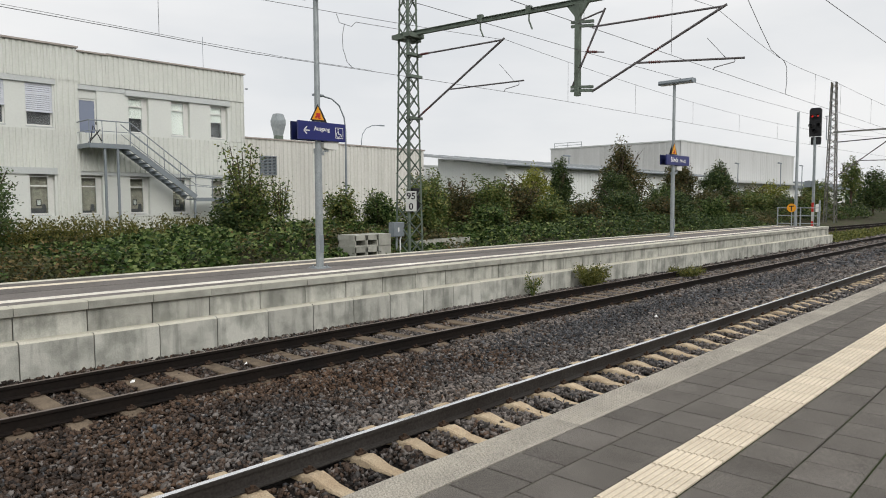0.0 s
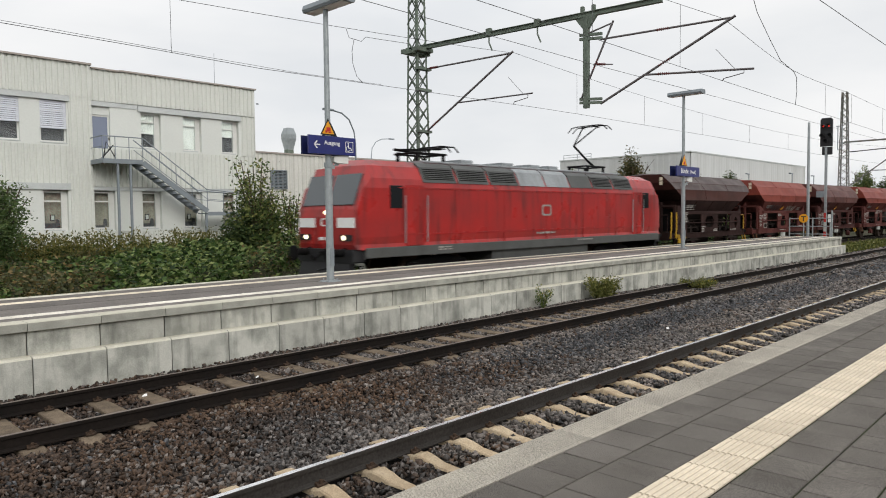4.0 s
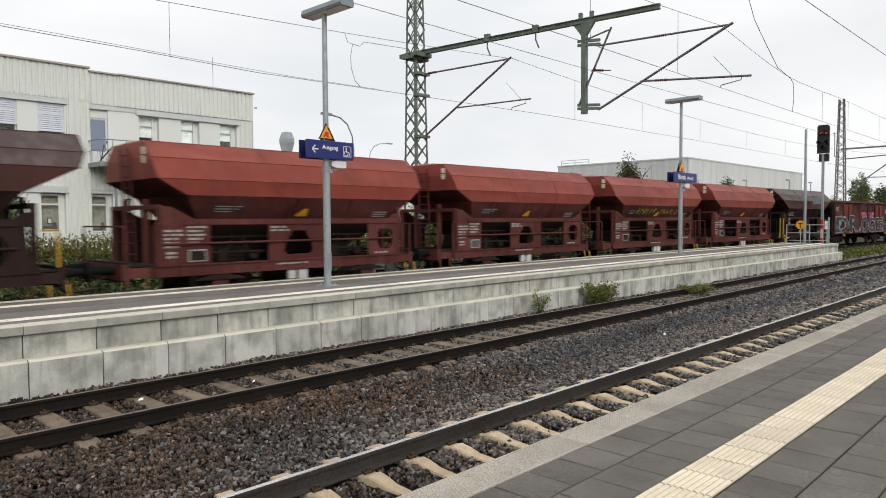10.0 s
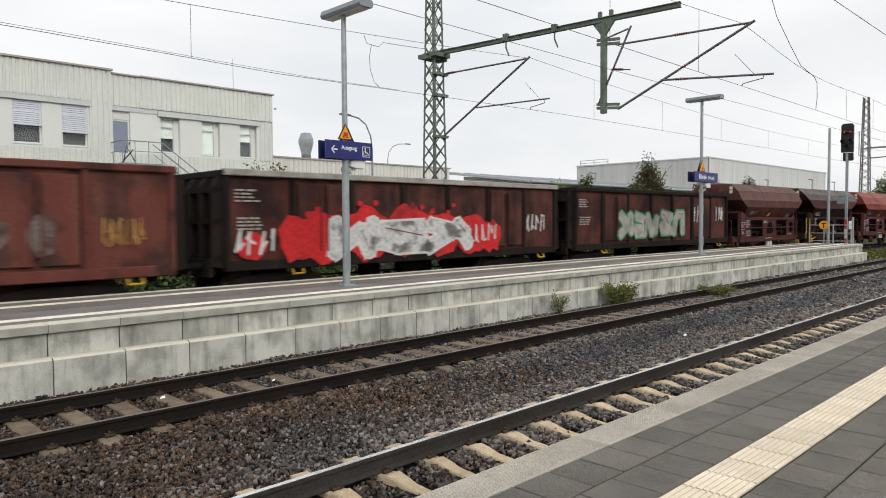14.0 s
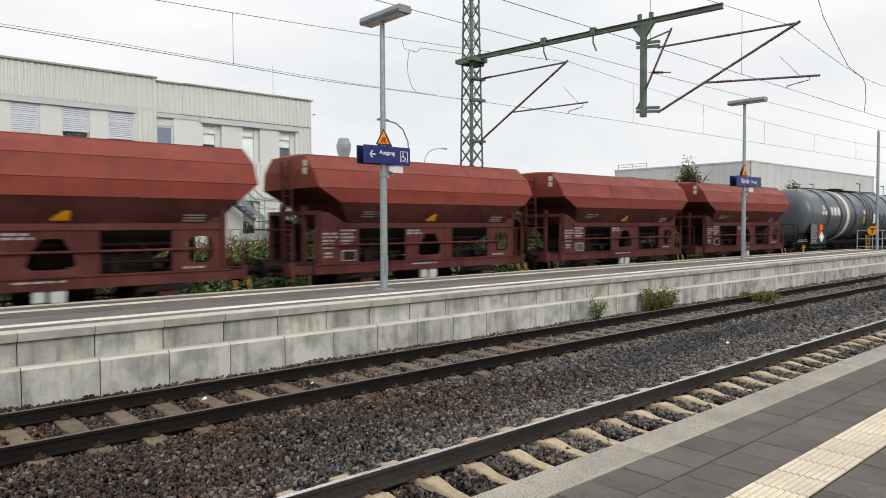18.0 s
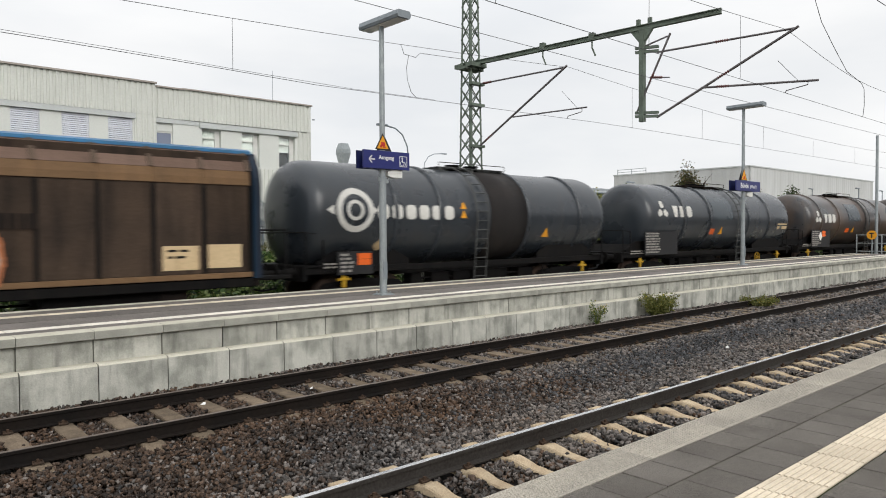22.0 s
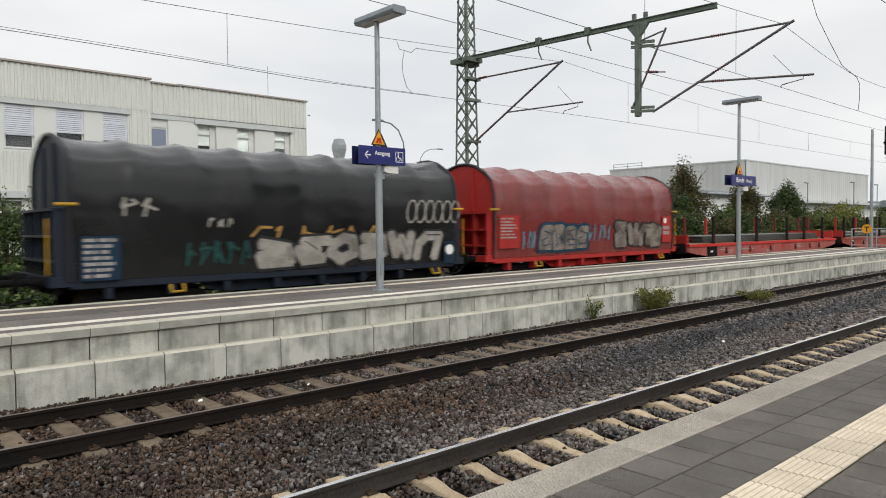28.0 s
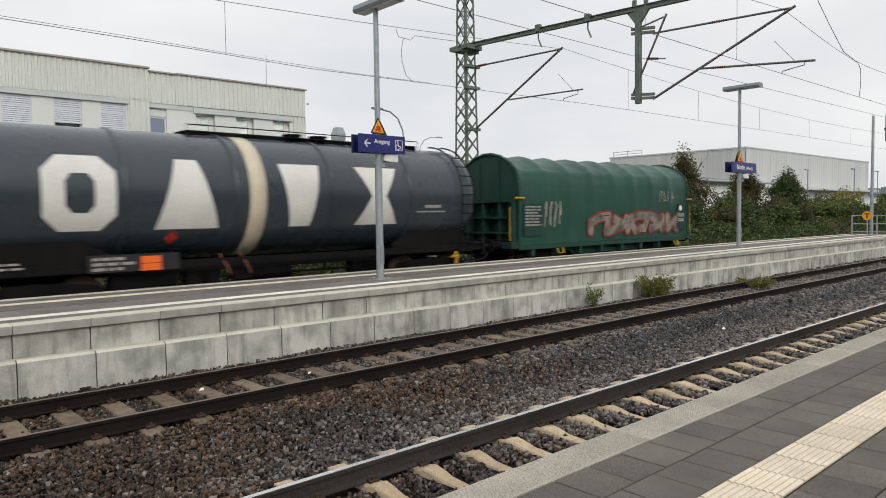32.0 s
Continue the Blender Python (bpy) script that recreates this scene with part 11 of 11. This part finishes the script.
# fat pale bends with an orange edge
FAT = [([(-4.35, 1.86), (-3.4, 1.87), (-2.62, 1.80)], 0.34), ([(-4.38, 1.85), (-4.25, 1.45), (-4.42, 1.15)], 0.34), ([(-2.62, 1.80), (-2.45, 1.55), (-2.60, 1.22), (-3.0, 1.20)], 0.28),
       ([(-2.05, 1.30), (-2.10, 1.70), (-1.78, 1.90), (-1.48, 1.70), (-1.42, 1.30)], 0.32), ([(-1.95, 1.25), (-1.40, 1.25)], 0.24),
       ([(-0.62, 1.15), (-0.42, 1.50), (-0.22, 1.85)], 0.36), ([(-0.22, 1.85), (0.5, 1.88), (1.42, 1.86)], 0.32), ([(0.30, 1.80), (0.18, 1.45), (0.28, 1.12)], 0.36), ([(1.42, 1.86), (1.46, 1.55), (1.40, 1.24)], 0.28)]
edge, fill, shade = [], [], []
for pts, w in FAT:
    edge += stroke(pts, w + 0.13) + [blob(px, pz, w + 0.13, w + 0.13, rr, 12, 0.02) for px, pz in pts]
    fill += stroke(pts, w - 0.04) + [blob(px, pz, w - 0.04, w - 0.04, rr, 12, 0.02) for px, pz in pts]
    shade += stroke([(px - 0.34, pz - 0.06) for px, pz in pts], w * 0.5)
spray(v2, shade, SPRAY_BLACK, -1.42, 0.033)
spray(v2, edge, SPRAY_SALMON, -1.42, 0.040)
spray(v2, fill, SPRAY_STONE, -1.42, 0.048)
spray(v2, stroke([(-4.05, 1.70), (-2.95, 1.66), (-2.75, 1.5)], 0.06) + stroke([(0.45, 1.68), (1.25, 1.66)], 0.05) + [blob(-2.62, 1.52, 0.24, 0.34, rr, 12, 0.05), blob(-0.05, 1.66, 0.16, 0.2, rr, 12, 0.05)], SPRAY_SALMON, -1.42, 0.055)
g = Solid()
bars(g, -2.4, 3.15, 2.45, 1, -1.455, 0.3, 0.30, seed=12)
marks(part("faded_mark", g, UNDER, v2, "faded dark bars of an owner's mark"))
TRAIN.append((v1, mid(387.25, 402.26)))
TRAIN.append((v2, mid(402.26, 417.2)))

# black tanks
h = (430.89 - 417.2) / 2
t4 = tank(HERE, h, 1.47, 2.52, TANK_BLACK, "black tank wagon with a white ring emblem", bands=(-3.44, -1.83, 1.95, 4.62), white_band=(1.08, 1.70, TANK_DULL), ladder_x=-0.21, walk=(-1.0, 1.9), front=0.65, rear=0.4, walk_m=LOCO_GREY, ladder_m=LOCO_GREY)
g = Solid()
ring_on_tank(g, -4.78, 2.63, 0.18, 0.27, 1.47, 2.52)
part("painted_emblem", g, LOGO_WHITE, t4, "small plain white ring")
g = Solid()
ring_on_tank(g, -4.78, 2.63, 0.42, 0.58, 1.47, 2.52)
on_tank(g, [(-5.65, 2.63), (-5.43, 2.50), (-5.43, 2.76)], 1.47, 2.52, 0.008)
on_tank(g, [(-4.05, 2.63), (-4.27, 2.50), (-4.27, 2.76)], 1.47, 2.52, 0.008)
part("painted_emblem", g, LOGO_WHITE, t4, "plain white ring emblem")
blocks(t4, -4.05, -1.2, 2.40, 2.80, 6, LOGO_WHITE, 1.47, 2.52)
data_board(t4, -5.3, -4.2, 0.95, 1.55, -1.40, True, seed=6)
diamond(t4, -3.89, 1.68, 0.19, 1.47, 2.52, CREAM)
diamond(t4, -3.89, 1.32, 0.17, 1.47, 2.52, WHITE)
g = Solid()
for z in (2.45, 2.72):
    on_tank(g, [(-1.05, z), (-0.8, z), (-0.925, z + 0.22)], 1.47, 2.52)
on_tank(g, [(2.72, 1.85), (3.08, 1.85), (2.90, 2.16)], 1.47, 2.52)
part("warning_triangle", g, AMBER, t4, "yellow warning triangles")
TRAIN.append((t4, mid(417.2, 430.89)))

TANKS = [(430.89, 446.46, TANK_BLACK, "black tank wagon with a white emblem and ladder", (-3.0, -0.9, 2.63, 4.71), 1.45, -4.6), (446.46, 461.4, TANK_SOOTY, "soot-brown tank wagon with a white emblem", (-4.33, -1.97, 1.9, 4.2), 1.45, -4.72)]
for k, (a, b, m, lab, bd, r, lx) in enumerate(TANKS):
    h = (b - a) / 2
    t = tank(HERE, h, r, 2.52, m, lab, bands=bd, ladder_x=(1.69, 2.0)[k], walk=(-1.2, 2.2), ladder_m=LOCO_GREY, walk_m=UNDER, front=(2.1, 1.7)[k], rear=0.45, patches=((-0.6, 1.1, 2.5, 3.5, TANK_BLUE),), wheel_m=(YELLOW, None)[k])
    lz = 2.85 - 0.18 * k
    petals(t, lx, lz, 0.46, LOGO_WHITE, r, 2.52)
    blocks(t, lx + 0.75, lx + 2.35, lz - 0.27, lz + 0.2, 3, LOGO_WHITE, r, 2.52, ["w", "s", "o"])
    data_board(t, -h + 1.95, -h + 4.3, 1.07, 2.0, -1.42, k == 1, seed=12 + k)
    if k:
        part("hazard_diamond", Solid().plate([(-4.41, 1.42), (-4.17, 1.66), (-4.41, 1.90), (-4.65, 1.66)][::-1], "y", -1.432, -1.422), WHITE, t, "white diamond hazard label")
    g = Solid()
    box_on_tank(g, -0.9, -0.4, 1.85, 2.1, r, 2.52)
    part("hazard_plate", g, PLATE_ORANGE, t, "orange hazard plate")
    g = Solid()
    on_tank(g, [(0.0, 1.85), (0.36, 1.85), (0.18, 2.18)], r, 2.52)
    part("warning_triangle", g, AMBER, t, "yellow warning triangle")
    g = Solid()
    box_on_tank(g, 5.70, 6.75, 2.28, 2.34, r, 2.52)
    box_on_tank(g, 5.70, 5.95, 2.06, 2.22, r, 2.52)
    box_on_tank(g, 6.20, 6.75, 2.06, 2.22, r, 2.52)
    part("label_strip", g, CREAM, t, "faded cream label strip")
    TRAIN.append((t, mid(a, b)))
h = (478.8 - 461.4) / 2
t7 = tank(HERE, h, 1.5, 2.58, TANK_SOOTY, "soot-brown banded tank wagon with a white ring", bands=(-4.2, -2.29, -0.22, 0.99, 1.82, 3.79, 5.78), band_m=UNDER, white_band=(-0.62, 0.36, LOGO_WHITE), ladder_x=99, walk=(-0.9, 6.4), front=1.9, rear=0.5, patches=((-0.12, 0.9, 1.7, 3.3, TANK_BROWN), (1.08, 1.75, 1.7, 3.3, TANK_BROWN), (4.4, 5.4, 2.50, 2.92, RUST_DULL)))
petals(t7, -4.75, 2.78, 0.44, LOGO_WHITE, 1.5, 2.58)
blocks(t7, -4.1, -2.62, 2.55, 3.02, 3, LOGO_WHITE, 1.5, 2.58, ["w", "s", "o"])
data_board(t7, -6.2, -3.9, 1.06, 2.07, -1.42, False, seed=15)
part("hazard_plate", Solid().box(-4.25, -3.85, -1.432, -1.422, 1.02, 1.24), PLATE_ORANGE, t7, "orange hazard plate")
part("hazard_diamond", Solid().plate([(-4.98, 1.42), (-4.74, 1.66), (-4.98, 1.90), (-5.22, 1.66)][::-1], "y", -1.432, -1.422), WHITE, t7, "white diamond hazard label")
part("hazard_diamond", Solid().plate([(-4.08, 1.36), (-3.86, 1.58), (-4.08, 1.80), (-4.30, 1.58)][::-1], "y", -1.432, -1.422), RED_SIGN, t7, "red diamond hazard label")
g = Solid()
box_on_tank(g, 6.13, 7.26, 2.53, 2.58, 1.5, 2.58)
box_on_tank(g, 6.13, 6.49, 2.31, 2.40, 1.5, 2.58)
box_on_tank(g, 0.35, 0.70, 2.03, 2.11, 1.5, 2.58)
box_on_tank(g, 0.35, 0.70, 1.90, 1.99, 1.5, 2.58)
part("label_strip", g, LABEL, t7, "small pale label strips")
g = Solid()
box_on_tank(g, 6.95, 7.31, 2.30, 2.49, 1.5, 2.58)
part("label_plate", g, TANK_GREY, t7, "blue-grey label plate")
g = Solid()
box_on_tank(g, -0.1, 1.85, 3.28, 3.32, 1.5, 2.58, 0.02)
part("heat_shield_edge", g, UNDER, t7)
g = Solid()
for xa, xb, z1 in ((6.0, 6.40, 1.46), (6.5, 6.95, 1.44), (7.2, 7.75, 1.26)):
    bars(g, xa, xb, z1, 2, -1.34, 0.09, 0.05, seed=int(xa * 10))
marks(part("stencilled_lettering", g, LABEL, t7, "small white stencilled data"))
TRAIN.append((t7, mid(461.4, 478.8)))

TRAIN.append((low_side_wagon(HERE, (499.8 - 479.4) / 2, "dark red flat wagon with low ribbed drop sides"), mid(479.4, 499.8)))

# hooded wagons
rr = random.Random(11)
lay = dict(surf=hood_y)
hw1 = hood_wagon(HERE, TARP_RED, RED_STEEL, "red tarpaulin-hooded wagon with grey graffiti", 1)
bubbles(hw1, -3.5, 2.0, 1.28, 2.2, 6, SPRAY_SILVER, SPRAY_BLACK, rr, lift=0.02, solid=False, **lay)
TRAIN.append((hw1, mid(499.8, 511.87)))
hw2 = hood_wagon(HERE, TARP_WINE, FLAT_BROWN, "dark wine-red hooded wagon with white blocks and coloured graffiti", 2, False)
SH = []
for k, (w, top) in enumerate(((0.52, 0.10), (0.46, 0), (0.2, 0.1), (0.2, 0.2), (0.2, 0.1), (0.5, 0), (0.55, 0))):
    x = -3.15 + (0, 0.62, 1.2, 1.5, 1.8, 2.12, 2.75)[k]
    SH.append([(x, 2.42), (x + w, 2.42), (x + w, 2.92 + top), (x, 2.92 + top)])
spray(hw2, SH, LOGO_WHITE, lift=0.02, label="plain white painted blocks of an owner's mark", **lay)
spray(hw2, [[(0.35, 2.4), (0.75, 2.4), (0.75, 2.68), (0.35, 2.68)]], SPRAY_SILVER, lift=0.02, **lay)
bubbles(hw2, -4.0, -3.1, 1.3, 2.25, 1, SPRAY_OCHRE, SPRAY_CREAM, rr, lift=0.02, **lay)
bubbles(hw2, 0.0, 1.0, 1.3, 2.05, 1, SPRAY_GREEN, SPRAY_BLACK, rr, lift=0.018, back=SPRAY_CREAM, **lay)
bubbles(hw2, -3.15, -0.1, 1.3, 2.22, 3, SPRAY_SALMON, SPRAY_BLACK, rr, lift=0.03, back=SPRAY_CREAM, **lay)
bubbles(hw2, 1.45, 4.45, 1.2, 2.25, 5, SPRAY_WHITE, SPRAY_BLACK, rr, lift=0.02, **lay)
spray(hw2, [blob(x, z, w, w, rr, 10, 0.2) for x, z, w in ((1.35, 1.42, 0.2), (3.1, 1.75, 0.16), (3.75, 2.15, 0.14), (4.5, 1.95, 0.2), (4.6, 1.55, 0.26), (4.75, 1.3, 0.2))], SPRAY_LIME, lift=0.045, **lay)
spray(hw2, [[(4.47, 1.74), (4.95, 1.74), (4.95, 2.6), (4.47, 2.6)]], SPRAY_SALMON, lift=0.02, label="pale red painted label field", **lay)
TRAIN.append((hw2, mid(511.87, 523.92)))
hw3 = hood_wagon(HERE, TARP_BLACK, NAVY_STEEL, "black tarpaulin-hooded wagon with silver graffiti", 3, False)
bubbles(hw3, -1.2, 4.5, 1.1, 1.98, 6, SPRAY_SILVER, SPRAY_BLACK, rr, lift=0.02, solid=False, **lay)
spray(hw3, scrawl(-1.4, 2.6, 1.85, 2.12, 6, 0.06, rr, 3), SPRAY_OCHRE, lift=0.017, **lay)
for k in range(6):
    x = 3.5 + 0.33 * k
    spray(hw3, stroke([(x + 0.17 * math.cos(a) + 0.05 * math.sin(a), 2.5 + 0.32 * math.sin(a)) for a in [2 * math.pi * q / 10 for q in range(11)]], 0.045), SPRAY_SILVER, lift=0.02, **lay)
spray(hw3, scrawl(-4.2, -3.4, 2.35, 2.75, 2, 0.06, rr, 4) + scrawl(-2.4, -1.7, 2.1, 2.3, 3, 0.04, rr, 3), SPRAY_SILVER, lift=0.02, **lay)
spray(hw3, scrawl(-2.9, -1.3, 1.25, 1.8, 5, 0.06, rr, 4), SPRAY_TEAL, lift=0.02, **lay)
b3 = part("label_board", Solid().box(-5.0, -4.25, -1.475, -1.46, 1.05, 1.95), VAN_BLUE, hw3, "blue lettered board")
part("label_board", Solid().box(4.7, 5.1, -1.475, -1.46, 1.0, 1.65), VAN_BLUE, hw3, "blue label board")
g = Solid()
bars(g, -4.95, -4.3, 1.9, 7, -1.476, 0.12, 0.07, seed=21)
marks(part("stencilled_lettering", g, LABEL, b3, "small white stencilled data"))
part("round_label", Solid().rod((4.9, -1.476, 1.4), (4.9, -1.482, 1.4), 0.15, n=16), WHITE, b3)
TRAIN.append((hw3, mid(523.92, 535.99)))
hw4 = hood_wagon(HERE, TARP_RED, RED_STEEL, "bright red hooded wagon with silver graffiti letters", 5)
bubbles(hw4, -3.1, -0.5, 1.22, 2.15, 4, SPRAY_DUST, SPRAY_NAVY, rr, lift=0.02, **lay)
bubbles(hw4, 1.15, 4.3, 1.18, 2.2, 4, SPRAY_DUST, SPRAY_BLACK, rr, lift=0.02, solid=False, **lay)
spray(hw4, scrawl(-3.9, -3.2, 1.3, 1.9, 3, 0.04, rr, 3) + scrawl(-0.4, 1.0, 1.5, 2.1, 5, 0.04, rr, 3), SPRAY_BLUE, lift=0.017, **lay)
TRAIN.append((hw4, mid(535.99, 548.06)))
TRAIN.append((stake_wagon(HERE, (565.15 - 548.06) / 2, "faded red stake wagon loaded with steel plates", 1), mid(548.06, 565.15)))
TRAIN.append((stake_wagon(HERE, (581.6 - 565.15) / 2, "faded salmon-red stake wagon with short stacks of plates", 2), mid(565.15, 581.6)))
h = (596.85 - 581.6) / 2
t8 = tank(HERE, h, 1.46, 2.60, TANK_WHITE, "off-white tank wagon with large blue painted shapes", bands=(-3.54, -1.0, 1.45, 4.0), white_band=(1.15, 0.38, CREAM_BAND), ladder_x=-h, walk=(-5.5, 1.7), cladded=True, front=1.15, rear=0.85, ladder_m=GALV, walk_m=LOCO_GREY, rib=0.03)
big_blocks(t8, ((-4.98, -3.61, "r"), (-3.03, -1.45, "a"), (-0.52, 0.46, "w"), (1.70, 3.17, "x")), 1.86, 3.38, LOGO_BLUE, 1.46, 2.60, "large plain blue painted shape")
data_board(t8, -4.05, -2.47, 0.98, 1.34, -1.30, True, seed=25)
diamond(t8, -2.95, 1.72, 0.16, 1.46, 2.60, RED_SIGN)
g = Solid()
for xa, xb in ((4.38, 4.66), (4.85, 5.1), (5.35, 5.68)):
    box_on_tank(g, xa, xb, 2.20, 2.33, 1.46, 2.60)
box_on_tank(g, 4.38, 5.6, 2.09, 2.12, 1.46, 2.60)
part("label_strip", g, LABEL, t8, "small grey stencilled lines")
g = Solid()
box_on_tank(g, -5.65, -5.2, 1.79, 1.82, 1.46, 2.60)
box_on_tank(g, -5.65, -5.25, 1.70, 1.73, 1.46, 2.60)
part("label_strip", g, UNDER, t8, "thin dark stencilled lines")
for x in (1.15, 1.6):
    handle(t8, [(x, -1.1, 1.25), (x + 0.1, -1.32, 0.95), (x + 0.18, -1.3, 0.78)], 0.03, RUST, "earth_strap", "rust-brown earth strap")
TRAIN.append((t8, mid(581.6, 596.85)))
h = (612.4 - 596.85) / 2
t9 = tank(HERE, h, 1.46, 2.60, TANK_BLUE, "blue-black tank wagon with large white painted shapes", bands=(-3.5, -1.05, 1.52, 4.1), white_band=(-0.55, 0.42, CREAM_BAND), ladder_x=6.2, walk=(-1.8, 5.2), cladded=True, front=0.62, rear=0.85, rib=0.035)
big_blocks(t9, ((-5.06, -3.70, "r"), (-2.9, -1.48, "a"), (0.06, 1.18, "w"), (2.27, 3.66, "x")), 1.84, 3.36, LOGO_WHITE, 1.46, 2.60, "large plain white painted shape")
data_board(t9, -4.25, -2.40, 0.98, 1.34, -1.30, True, seed=26)
diamond(t9, -2.5, 1.65, 0.15, 1.46, 2.60, RED_SIGN)
g = Solid()
box_on_tank(g, 4.6, 5.2, 2.28, 2.36, 1.46, 2.60)
box_on_tank(g, 4.3, 5.4, 2.15, 2.19, 1.46, 2.60)
part("label_strip", g, LABEL, t9, "small grey stencilled lines")
for x in (-1.4, -0.9):
    handle(t9, [(x, -1.1, 1.25), (x + 0.1, -1.32, 0.95), (x + 0.18, -1.3, 0.78)], 0.03, RUST, "earth_strap", "rust-brown earth strap")
TRAIN.append((t9, mid(596.85, 612.4)))
hw5 = hood_wagon(HERE, TARP_GREEN, GREEN_STEEL, "green tarpaulin-hooded wagon with grey graffiti", 4)
bubbles(hw5, -1.6, 4.7, 1.2, 2.2, 5, SPRAY_DUST, SPRAY_BLACK, rr, lift=0.02, solid=False, back=SPRAY_DULL_RED, **lay)
spray(hw5, scrawl(-4.0, -3.0, 1.6, 2.5, 4, 0.04, rr, 4) + scrawl(3.0, 4.2, 2.4, 2.9, 4, 0.03, rr, 4), SPRAY_SILVER, lift=0.02, **lay)
TRAIN.append((hw5, mid(612.4, 624.47)))


# ---- how the train moves ----
START = -4.23
SPEED = [(0.0, 19.0), (1.0, 18.9), (2.0, 18.4), (3.5, 18.9), (4.6, 19.25), (5.7, 18.75), (6.2, 18.58), (12.0, 18.75), (18.0, 18.87), (25.0, 18.65), (32.0, 18.88)]


def gone(t):
    """Metres run since the start."""
    total = START
    for (ta, va), (tb, vb) in zip(SPEED, SPEED[1:]):
        u = min(max(t - ta, 0.0), tb - ta)
        total += va * u + (vb - va) * u * u / (2 * (tb - ta))
    return total


def motions():
    for wagon, s in TRAIN:
        rows = []
        for k in range(33):
            x = s - gone(k)
            y, slope, z = bend(x)
            rows.append((float(k), pose(x, y, z, 0, 0, math.degrees(math.atan(slope)))))
        walk(wagon, rows)


motions()
